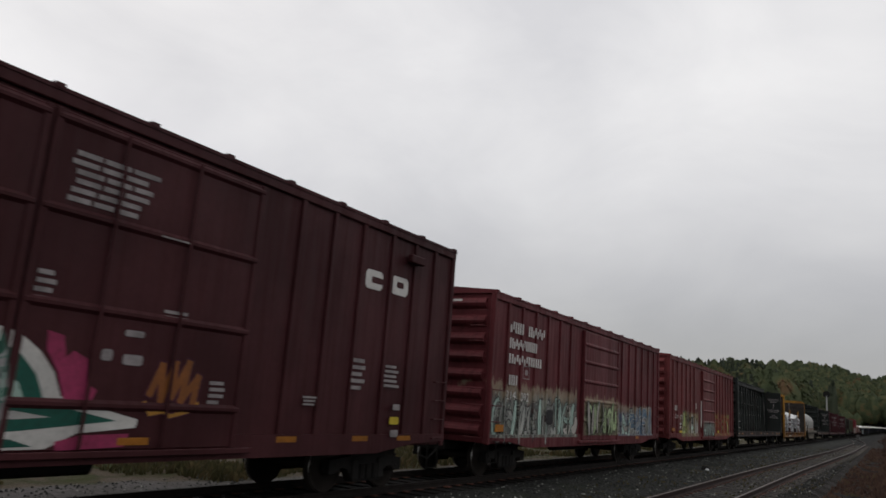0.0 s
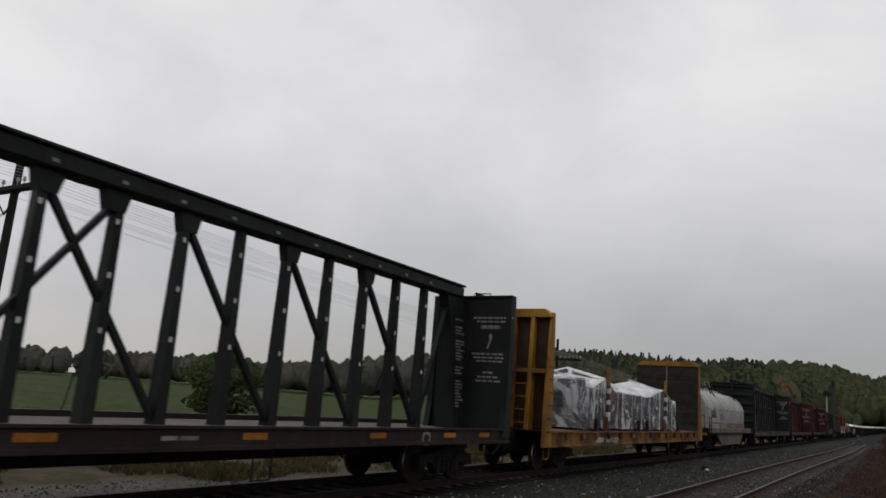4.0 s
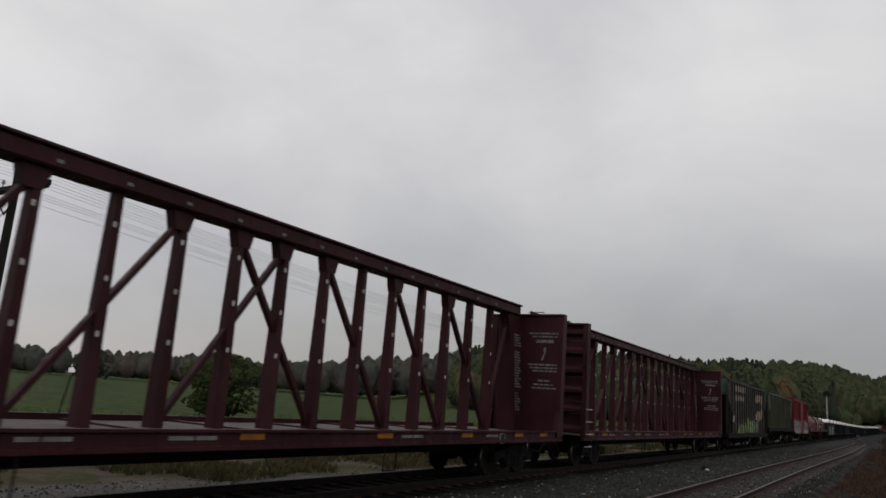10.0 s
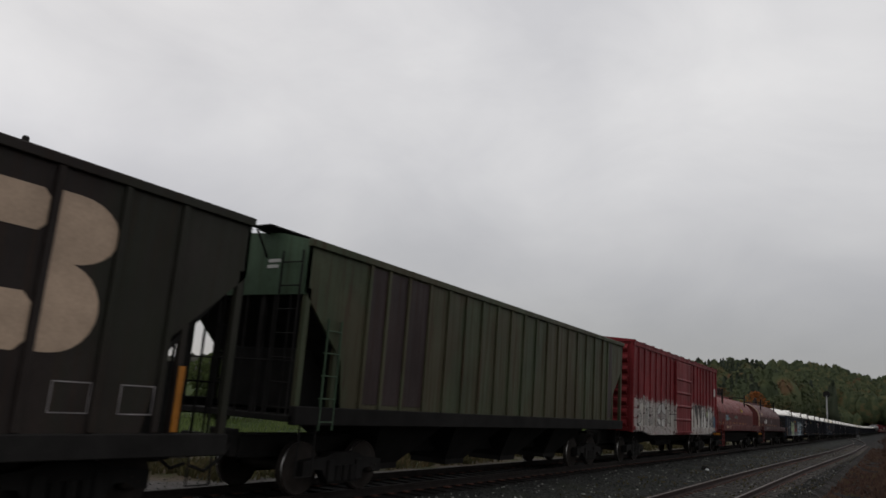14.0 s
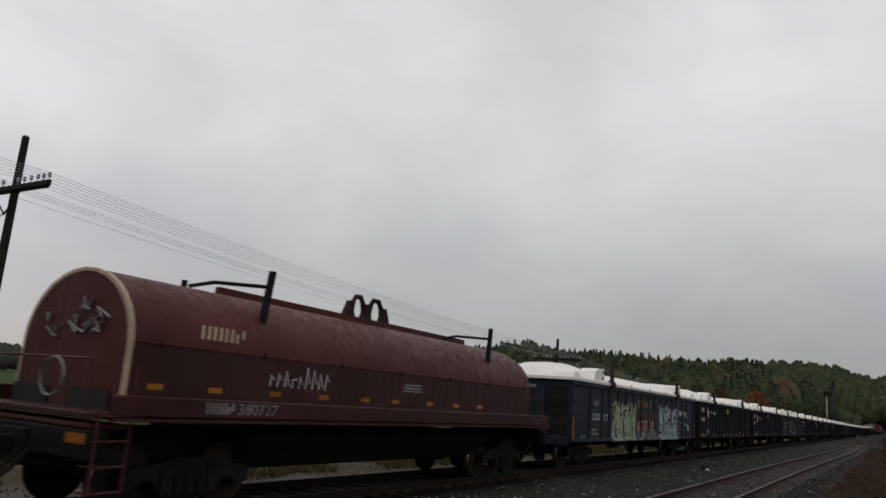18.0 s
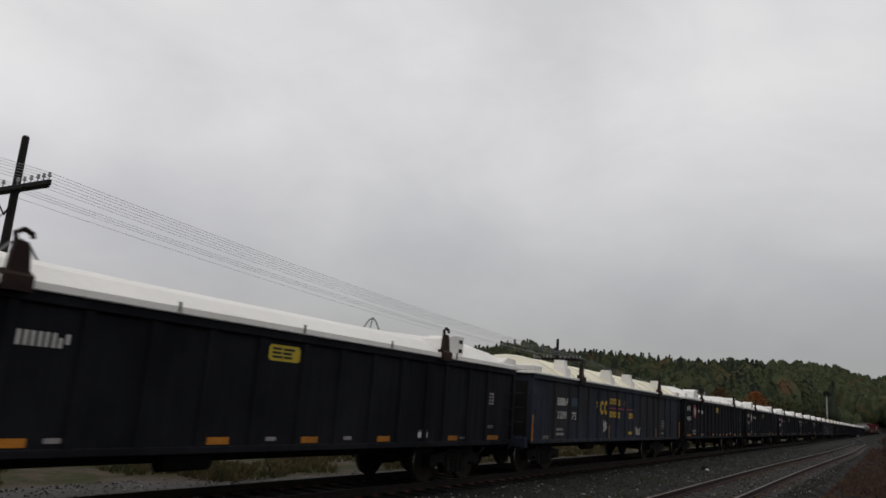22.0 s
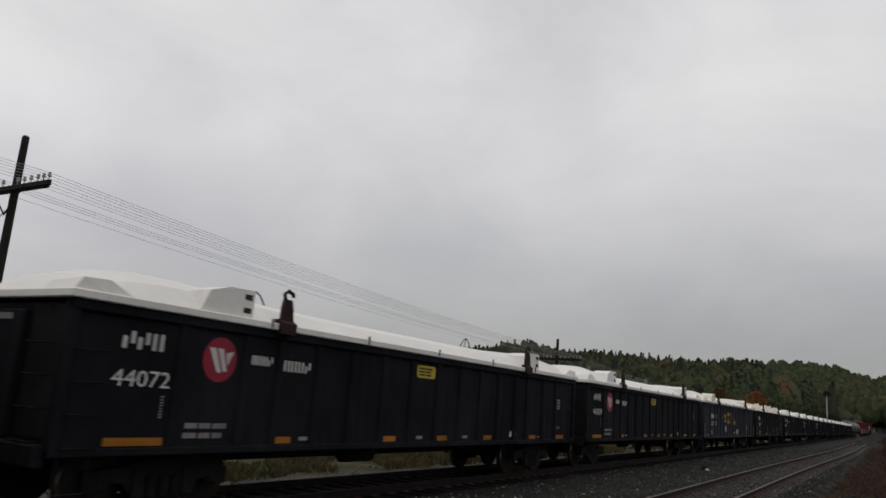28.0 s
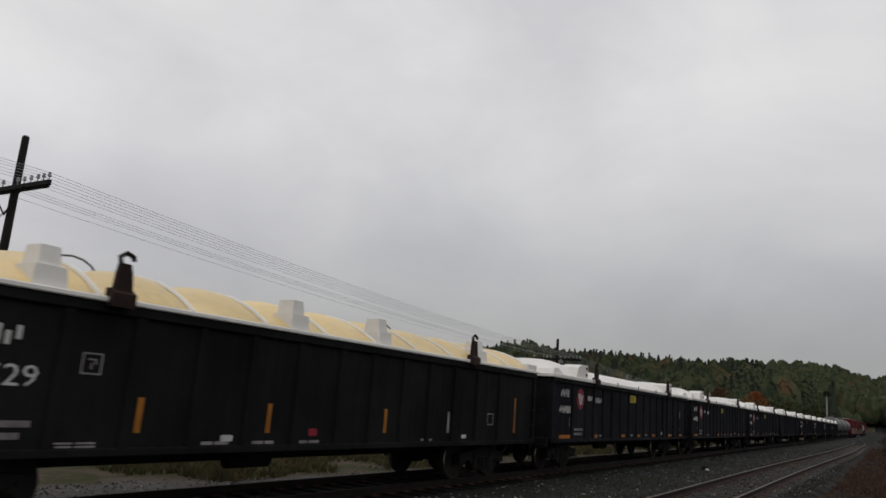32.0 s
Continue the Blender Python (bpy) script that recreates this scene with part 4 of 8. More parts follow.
def centrebeam(front, length, mat, panel, label, number=(), white=(), first=2.2, pitch=1.215, sill=1.17, sill_mat=None):
    """Centre-beam flat car: deck, posts and diagonals under a top chord, a bulkhead at each end."""
    car = start_car("centrebeam_flatcar", label, "flatcar", front, length, 2.3)
    deck, top, high = sill - 0.10, 4.80, 4.56
    part("deck", Geo().box(-SIDE + 0.12, SIDE - 0.12, 0.1, length - 0.1, deck - 0.06, deck, 0.01), M_PALEDECK, car)
    for s in (1, -1):
        part("side_sill", Geo().prism("y", [(s * (SIDE - 0.12), sill), (s * SIDE, sill), (s * SIDE, sill - 0.04), (s * (SIDE - 0.06), sill - 0.06), (s * (SIDE - 0.06), 0.95), (s * SIDE, 0.93), (s * SIDE, 0.88), (s * (SIDE - 0.12), 0.88)], 0.05, length - 0.05), sill_mat or mat, car)
    part("centre_sill", Geo().box(-0.32, 0.32, 0.1, length - 0.1, 0.58, deck - 0.07, 0.02), M_DARK, car)
    for i in range(9):
        y = 2.9 + i * (length - 5.8) / 8
        part("cross_bearer", Geo().prism("y", [(-1.45, 0.95), (1.45, 0.95), (1.45, 1.1), (0.3, 1.1), (-0.3, 1.1), (-1.45, 1.1)][:3] + [(-1.45, 1.1)], y - 0.07, y + 0.07), mat, car)
    chord = part("top_chord", Geo().box(-0.22, 0.22, 0.5, length - 0.5, top - 0.32, top - 0.05, 0.03).box(-0.27, 0.27, 0.5, length - 0.5, top - 0.05, top, 0.01), mat, car)
    g = Geo()
    for i in range(18):
        y = 2.2 + i * (length - 4.4) / 17
        g.box(0.215, 0.23, y - 0.05, y + 0.05, top - 0.24, top - 0.19)
    part("lashing_eyes", g, M_GALV, chord)
    n = 16
    # even spacing from each end, a wider bay at the middle
    ys = [first + (pitch * i if i < 8 else 1.215 * i - 0.05) for i in range(n)]
    for i, y in enumerate(ys):
        g = Geo().loft([[(-0.13, y - 0.095, deck), (0.13, y - 0.095, deck), (0.13, y + 0.095, deck), (-0.13, y + 0.095, deck)],
                        [(-0.09, y - 0.06, top - 0.28), (0.09, y - 0.06, top - 0.28), (0.09, y + 0.06, top - 0.28), (-0.09, y + 0.06, top - 0.28)]])
        post = part("post", g, mat, car)
        for k in range(3):
            z = deck + 1.3 + k * 0.8
            x = 0.13 - 0.04 * (z - deck) / (top - deck) + 0.004
            part("peg", Geo().box(x - 0.006, x, y - 0.05, y + 0.0, z - 0.04, z + 0.04), M_LETTER, post)
    for lo, hi in ((0, 2), (2, 4), (4, 6), (6, 8), (9, 7), (11, 9), (13, 11), (15, 13)):
        y0, y1 = ys[lo], ys[hi]
        d = 0.055
        g = Geo().prism("x", [(y0 - d, deck), (y0 + d, deck), (y1 + d, top - 0.42), (y1 - d, top - 0.42)], -0.06, 0.06)
        part("diagonal", g, mat, car)
        part("gusset", Geo().prism("x", [(y1 - 0.16 - (0.12 if hi > lo else 0), top - 0.3), (y1 + 0.16 + (0.12 if hi < lo else 0), top - 0.3), (y1 + 0.07 + (0.12 if hi < lo else 0), top - 0.64), (y1 - 0.07 - (0.12 if hi > lo else 0), top - 0.64)], -0.11, 0.11), mat, car)
    for y0, y1 in ((ys[0], 1.05), (ys[-1], length - 1.05)):
        # from the foot of the outermost post up to the end plate
        e = 0.05 if y1 > y0 else -0.05
        part("diagonal", Geo().prism("x", [(y0 - e, deck), (y0 + e, deck), (y1 + e, top - 0.75), (y1 - e, top - 0.75)], -0.06, 0.06), mat, car)
    for y, d, far in ((0.08, 1, -SIDE), (length - 0.08, -1, -0.8)):
        # bulkhead: plate on the load side, posts and shelves on the outside
        part("bulkhead", Geo().box(far + 0.02, SIDE - 0.02, *sorted((y + d * 0.17, y + d * 0.22)), deck, high - 0.02, 0.01), panel, car)
        for x0, x1 in ((SIDE - 0.16, SIDE), (far, far + 0.16)):
            part("bulkhead_post", Geo().prism("x", [(y, 1.0), (y + d * 0.42, 1.0), (y + d * 0.27, 1.7), (y + d * 0.24, high - 0.02), (y, high - 0.06)], x0, x1), mat, car)
        for k in range(6):
            z = deck + 0.1 + k * 0.62
            part("bulkhead_rib", Geo().prism("x", [(y + d * 0.17, z - 0.16), (y + d * 0.03, z - 0.05), (y + d * 0.03, z + 0.05), (y + d * 0.17, z + 0.16)], far + 0.16, SIDE - 0.16), mat, car)
        part("bulkhead_stiffener", Geo().box(-0.06, 0.06, *sorted((y - d * 0.02, y + d * 0.17)), deck, high - 0.08, 0.01), mat, car)
        part("bulkhead_top", Geo().box(far, SIDE, *sorted((y, y + d * 0.27)), high - 0.06, high, 0.01), mat, car)
        for x in (-0.6, 0.4):
            part("lug", Geo().prism("y", [(x, high), (x + 0.35, high), (x, high + 0.12)], y + d * 0.1, y + d * 0.14), mat, car)
        # end of the beam beside the bulkhead
        part("end_panel", Geo().loft([[(-k, y + d * 0.22, z), (k, y + d * 0.22, z), (k, y + d * e, z), (-k, y + d * e, z)] for k, e, z in ((0.29, 0.62, deck), (0.16, 0.98, top - 0.66))]), panel, car)
        yy = (y + d * 0.22, y + d * 1.16)
        part("panel_bracket", Geo().prism("x", [(yy[0], top - 0.3), (yy[1], top - 0.3), (y + d * 0.98, top - 0.655), (yy[0], top - 0.655)], -0.14, 0.14), mat, car)
        part("handrail", Geo().tube([(0.35, y + d * 0.12, high), (0.35, y + d * 0.12, high + 0.07), (0.85, y + d * 0.12, high + 0.07), (0.85, y + d * 0.12, high)], 0.014, 5), mat, car)
    # writing on the rear bulkhead's load side and on the plate beside it
    yb = length - 0.08 - 0.226
    rng = random.Random(int(front))
    g = Geo()
    for z0, z1, wid in ((3.95, 4.0, 1.0), (3.86, 3.9, 0.8), (3.7, 3.78, 0.5), (3.02, 3.07, 1.0), (2.93, 2.97, 0.9), (2.84, 2.88, 0.7), (2.55, 2.6, 0.3), (2.44, 2.48, 0.6), (2.34, 2.38, 0.7)):
        x = 0.95 - wid / 2
        while x < 0.95 + wid / 2:
            w = rng.uniform(0.07, 0.2)
            g.box(x, x + w, yb - 0.004, yb, z0, z1)
            x += w + 0.035
    g.prism("y", [(0.86, 3.18), (0.92, 3.18), (0.98, 3.35), (1.02, 3.5), (0.98, 3.58), (0.92, 3.52), (0.95, 3.4)], yb - 0.004, yb)
    part("notice", g, M_DIM, car)["kind"] = "stuff"
    me, co = solid_text("CAUTION")
    lo, hi = co.min(0), co.max(0)
    out = np.empty_like(co)
    out[:, 0] = 1.24 - (co[:, 0] - lo[0]) / (hi[0] - lo[0]) * 0.58
    out[:, 0] = 1.9 - out[:, 0]
    out[:, 1] = yb - 0.006
    out[:, 2] = 3.68 + (co[:, 1] - lo[1]) / (hi[1] - lo[1]) * 0.11
    me.vertices.foreach_set("co", out.ravel())
    me.materials.clear()
    me.materials.append(M_DIM)
    me.update()
    new("caution", me).parent = car
    g = Geo()
    z = 3.86
    while z > 1.6:
        # ragged columns of small writing on the plate beside the bulkhead
        face = 0.29 - 0.13 * (z + 0.02 - deck) / (top - 0.66 - deck) + 0.004
        y, end = length - 0.70 - 0.05 * (z - 2.0) + rng.uniform(0.0, 0.03), length - 0.40 + rng.uniform(-0.12, 0.04)
        while y < end:
            w = rng.uniform(0.05, 0.12)
            g.box(face - 0.006, face, y, y + w, z, z + 0.046)
            y += w + 0.028
        z -= 0.078 if rng.random() < 0.82 else 0.20
    part("notice", g, M_DIM, car)["kind"] = "stuff"
    for y in (0.6, 1.9, length * 0.26, length * 0.45, length * 0.6, length * 0.74, length - 3.2, length - 1.6):
        reflector(car, y, y + 0.5, 1.02, 1.12, x=SIDE - 0.05)
    blocks(car, [(length - 4.05, length - 3.75, 0.86, 1.14)], M_DIM, SIDE - 0.052)
    blocks(car, [(length - 4.0, length - 3.8, 0.92, 1.08)], M_SLOT, SIDE - 0.047)
    for txt, y0, y1 in number:
        numerals(car, txt, y0, y1, 0.99, 1.11, M_LETTER, SIDE - 0.05)
    for y0, y1 in white:
        bars(car, y0, y1, 1.0, 1.1, 1, M_DIM, 2, SIDE - 0.05, seed=int(y0 * 7))
    for y in (0.5, length - 0.5, length * 0.3, length * 0.62):
        stirrup(car, y, 0.95)
    ladder(car, 0.12, 0.7, 1.9, M_LETTER)
    end_ladder(car, 1.0, 0.08, 1.3, 4.3, mat, -0.1)
    for i in range(2, n - 1, 3):
        cable = Geo()
        cable.tube([(-0.12, ys[i], 2.5), (-0.5, ys[i] + 0.25, 1.9), (-1.0, ys[i] + 0.4, 1.75), (-SIDE + 0.05, ys[i] + 0.6, deck)], 0.011, 4)
        part("tie_down_cable", cable, M_DARK, car)
    return car


centrebeam(49.9, 22.5, M_BLACKGREEN, M_BLACKGREEN, "empty blackish green centre-beam lumber car with end bulkheads", white=((5, 6), (12, 13)), sill=1.22, sill_mat=M_DIRTSILL)


def bulkhead_flat(front, length):
    car = start_car("bulkhead_flatcar", "rusty yellow bulkhead flatcar with wood-lined ends", "flatcar", front, length, 2.3)
    deck = 1.17
    for s in (1, -1):
        part("side_sill", Geo().prism("y", [(s * (SIDE - 0.14), deck - 0.03), (s * SIDE, deck - 0.03), (s * SIDE, deck - 0.06), (s * (SIDE - 0.05), deck - 0.08), (s * (SIDE - 0.05), 0.78), (s * SIDE, 0.76), (s * SIDE, 0.72), (s * (SIDE - 0.14), 0.72)], 0.1, length - 0.1), M_YELLOW, car)
    n = 60
    plank = Geo().box(-SIDE + 0.02, SIDE - 0.02, 0.0, (length - 1.6) / n - 0.012, deck - 0.06, deck).mesh("plank", M_DECK)
    for i in range(n):
        part("plank", plank, None, car, at=(0, 0.8 + i * (length - 1.6) / n, 0))
    part("centre_sill", Geo().box(-0.32, 0.32, 0.1, length - 0.1, 0.56, deck - 0.08, 0.02), M_DARK, car)
    for i in range(14):
        y = 1.7 + i * (length - 3.4) / 13
        part("stake_pocket", Geo().box(SIDE - 0.05, SIDE + 0.04, y - 0.07, y + 0.07, 0.92, deck - 0.02, 0.01), M_RUST if i % 3 == 1 else M_YELLOW, car)
    for y, d in ((0.02, 1), (length - 0.02, -1)):
        f = lambda k: y + d * (k + 0.2 if d < 0 and k > 0.1 else k * 0.68)
        for s in (1, -1):
            part("bulkhead_post", Geo().prism("x", [(f(0.0), 0.72), (f(0.66), 0.78), (f(0.66), deck), (f(0.64), 3.9), (f(0.60), 4.46), (f(0.46), 4.50), (f(0.26), 3.2), (f(0.04), 1.6)], *sorted((s * (SIDE - 0.1), s * (SIDE + 0.02)))), M_YELLOWTOP, car)
        part("bulkhead_top", Geo().prism("y", [(-SIDE, 4.36), (SIDE, 4.36), (SIDE - 0.25, 4.60), (-SIDE + 0.25, 4.60)], *sorted((f(0.30), f(0.76)))), M_YELLOWTOP, car)
        part("bulkhead", Geo().box(-SIDE + 0.03, SIDE - 0.03, *sorted((f(0.61), f(0.668))), deck, 4.36), M_BACK, car)
        for k in range(15):
            z = deck + 0.02 + k * 0.208
            part("plank", Geo().box(-SIDE + 0.01, SIDE - 0.01, *sorted((f(0.67), f(0.745 - 0.006 * (k % 3)))), z, z + 0.204, 0.006), M_WOOD, car)
        for x in (-0.95, -0.35, 0.35, 0.95):
            part("bulkhead_rib", Geo().prism("x", [(f(0.56), deck), (f(0.56), 4.35), (f(0.32), 4.35), (f(0.06), deck)], x - 0.06, x + 0.06), M_YELLOWTOP, car)
        part("bulkhead_rail", Geo().box(-SIDE + 0.1, SIDE - 0.1, *sorted((f(0.2), f(0.5))), 2.75, 2.87, 0.01), M_YELLOW, car)
        g = Geo()
        for k in range(6):
            g.tube([(SIDE + 0.02, f(0.15), 1.15 + k * 0.36), (SIDE + 0.09, f(0.15), 1.15 + k * 0.36), (SIDE + 0.09, f(0.55), 1.15 + k * 0.36), (SIDE + 0.02, f(0.55), 1.15 + k * 0.36)], 0.013, 5)
        part("ladder", g, M_YELLOW, car)
        g = Geo()
        for k in range(5):
            g.tube([(0.55, f(0.05), 1.35 + k * 0.36), (0.95, f(0.05), 1.35 + k * 0.36)], 0.012, 5)
        g.tube([(0.55, f(0.05), 1.2), (0.55, f(0.05), 2.9)], 0.015, 5).tube([(0.95, f(0.05), 1.2), (0.95, f(0.05), 2.9)], 0.015, 5)
        part("end_ladder", g, M_YELLOW, car)
        for z in np.linspace(1.3, 4.2, 18):
            part("chalk_mark", Geo().box(-0.02, 0.02, *sorted((f(0.744), f(0.75))), z, z + 0.14), M_DIM, car)
        stirrup(car, f(0.4), 0.85, M_YELLOW)
    row_of_blocks(car, 4.38, 5.2, 0.81, 0.97, 4, M_LETTER, SIDE - 0.04)
    numerals(car, "804203", 5.4, 6.7, 0.81, 0.97, M_LETTER, SIDE - 0.04)
    row_of_blocks(car, 13.8, 14.9, 0.88, 1.05, 3, M_RUST, SIDE - 0.04)
    for y in (2.9, 8.3, 10.4, 12.5, 17.9):
        reflector(car, y, y + 0.5, 0.95, 1.07, x=SIDE - 0.04)
    return car


flat = bulkhead_flat(74.5, 20.25)


def load():
    """Bundles strapped and wrapped in clear plastic, standing on the flat car's planks."""
    deck = 1.175
    out = []
    # dunnage under each bundle, the bundle, then straps over it
    y = 3.12
    rng = random.Random(5)
    widths = (0.75, 1.4, 2.45, 2.55, 2.5, 2.35)
    for i, w in enumerate(widths):
        tall = (1.60, 1.36, 1.33, 1.32, 1.31, 1.29)[i]
        b = thing("lumber_bundle", "dark lumber bundle wrapped in torn clear plastic with white straps", "lumber", "bundles on the flatcar")
        CARS.append((b, 74.5))
        for k in (w * 0.13, w * 0.82):
            part("bearer", Geo().box(-1.3, 1.3, y + k, y + k + 0.1, deck, deck + 0.09), M_WOOD, b)
        rows = 5
        h = (tall - 0.09) / rows
        for k in range(rows):
            inset = 0.02 * rng.random()
            part("layer", Geo().box(-1.32 + inset, 1.32 - inset, y + 0.02, y + w - 0.03, deck + 0.09 + k * h, deck + 0.09 + (k + 1) * h - 0.012, 0.01), M_LUMBERRED if i == 2 and k > 1 else M_LUMBER, b)
        # wrap: tight sheet down the sides, a milky tent over the top that peaks at the stakes
        edge = deck + tall + 0.02
        peak = lambda yy: 0.44 * max(0.0, 1 - abs(yy - 13.4) / (2.3 if yy < 13.4 else 1.25)) + 0.40 * max(0.0, 1 - abs(yy - 5.6) / 1.2)
        ny, ns = 20, 28
        vs, fs, up = [], [], []
        for j in range(ny + 1):
            yy = y - 0.03 + (w + 0.06) * j / ny
            for s in range(ns + 1):
                u = s / ns
                lift = peak(yy)
                if u < 0.25:
                    px, pz = 1.36, deck + 0.06 + u / 0.25 * (edge - deck - 0.06 + lift * (u / 0.25) ** 3)
                elif u <= 0.75:
                    v = (u - 0.25) / 0.5
                    px = 1.36 - v * 2.72
                    pz = edge + lift * (1 - 0.3 * math.sin(v * math.pi)) + 0.46 * (1 - abs(2 * v - 1)) ** 0.8 * (0.1, 0.6, 1, 1, 1, 0.35)[i]
                else:
                    px, pz = -1.36, deck + 0.06 + (1 - u) / 0.25 * (edge - deck - 0.06 + lift)
                q = noise.noise(Vector((px * 1.5 + i * 9, yy * 2.2, pz * 2.0)))
                q2 = noise.noise(Vector((px * 5, yy * 6.0, pz * 5.0 + i)))
                side = 1 if px > 0 else -1
                loose = 3.0 if i in (0, 5) else 1.0
                vs.append((px + (q * 0.015 + q2 * 0.012 + 0.012) * side * loose, yy + q2 * 0.02, max(deck + 0.03, pz + q * 0.035 + q2 * 0.02)))
        for j in range(ny):
            for s in range(ns):
                k = j * (ns + 1) + s
                fs.append((k, k + 1, k + ns + 2, k + ns + 1))
                up.append(0.25 * ns <= s < 0.75 * ns)
        for j in (0, ny):
            k = j * (ns + 1)
            fs.append(tuple(k + s for s in (range(ns + 1) if j else range(ns, -1, -1))))
            up.append(False)
        me = bpy.data.meshes.new("wrap")
        me.from_pydata(vs, [], fs)
        me.polygons.foreach_set("use_smooth", [True] * len(fs))
        me.materials.append(M_WRAP)
        me.materials.append(M_SHEET)
        me.polygons.foreach_set("material_index", [int(k) for k in up])
        part("plastic_wrap", me, None, b)
        ridge = edge + 0.47
        for yy, full in ((4.36, 1), (4.46, 1), (4.8, 0.6), (6.94, 1), (7.48, 1), (7.56, 1), (7.78, 0.5), (8.68, 1), (9.93, 1), (11.13, 1), (11.73, 0.45), (12.62, 1), (12.70, 1), (13.95, 0.4), (14.4, 0.5), (14.72, 1), (14.76, 1)):
            if not y <= yy < y + w:
                continue
            lo = edge - (edge - deck - 0.05) * full
            hi = edge + peak(yy) * 0.95
            if full == 1:
                g = Geo().prism("y", [(1.385, lo), (1.395, lo), (1.395, hi + 0.015), (0.7, hi + 0.30), (0.0, hi + 0.48), (0.0, hi + 0.46), (0.7, hi + 0.275), (1.385, hi)], yy - 0.018, yy + 0.018)
            else:
                g = Geo().box(1.385, 1.393, yy - 0.015, yy + 0.015, lo, hi)
            part("strap", g, M_STRAP, b)
        for yy, zz, sw, sh in ((2.7, 1.9, 0.3, 0.16), (5.0, 2.1, 0.2, 0.14), (7.88, 1.82, 0.26, 0.13), (7.4, 1.42, 0.16, 0.22), (9.05, 1.5, 0.16, 0.09), (10.35, 1.5, 0.12, 0.14), (10.95, 2.3, 0.13, 0.12), (12.1, 2.05, 0.22, 0.14), (14.95, 2.3, 0.16, 0.16), (15.0, 1.3, 0.18, 0.2), (14.85, 1.72, 0.3, 0.07)):
            if y <= yy < y + w:
                part("label_sheet", Geo().prism("x", [(yy, zz), (yy + sw, zz + 0.02), (yy + sw - 0.02, zz + sh), (yy - 0.02, zz + sh - 0.03)], 1.392, 1.397), M_STRAP, b)
        y += w + 0.05
        out.append(b)
    for y in (5.72, 13.42):
        s = thing("stake", "weathered yellow wooden stake standing beside wrapped bundles", "stake", "stakes on the flatcar")
        CARS.append((s, 74.5))
        part("post", Geo().box(1.40, 1.48, y - 0.075, y + 0.075, deck, 2.72, 0.01), M_STAKE, s)
        part("post_top", Geo().box(1.39, 1.49, y - 0.08, y + 0.08, 2.72, 3.32, 0.01), M_YELLOWTOP, s)
        part("wrapping", Geo().box(1.39, 1.50, y - 0.095, y + 0.095, 1.5, 1.8, 0.02).box(1.39, 1.50, y - 0.09, y + 0.09, 2.05, 2.2, 0.02).box(1.39, 1.50, y - 0.09, y + 0.09, 2.42, 2.6, 0.02), M_SHEET, s)
        part("wedge", Geo().prism("x", [(y - 0.08, deck), (y - 0.35, deck), (y - 0.08, deck + 0.5)], 1.40, 1.48), M_RUST, s)
    for y in (4.45, 9.3, 10.5, 15.5):
        s = thing("stake", "short rusty steel stake standing on planks", "stake", "stakes on the flatcar")
        CARS.append((s, 74.5))
        part("post", Geo().box(SIDE - 0.12, SIDE - 0.02, y - 0.10, y + 0.10, deck, deck + 0.40, 0.01), M_HOOK, s)
        part("foot", Geo().box(SIDE - 0.2, SIDE - 0.02, y - 0.13, y + 0.13, deck, deck + 0.04), M_HOOK, s)


load()


HW = 1.23        # half width of a coil car's hood


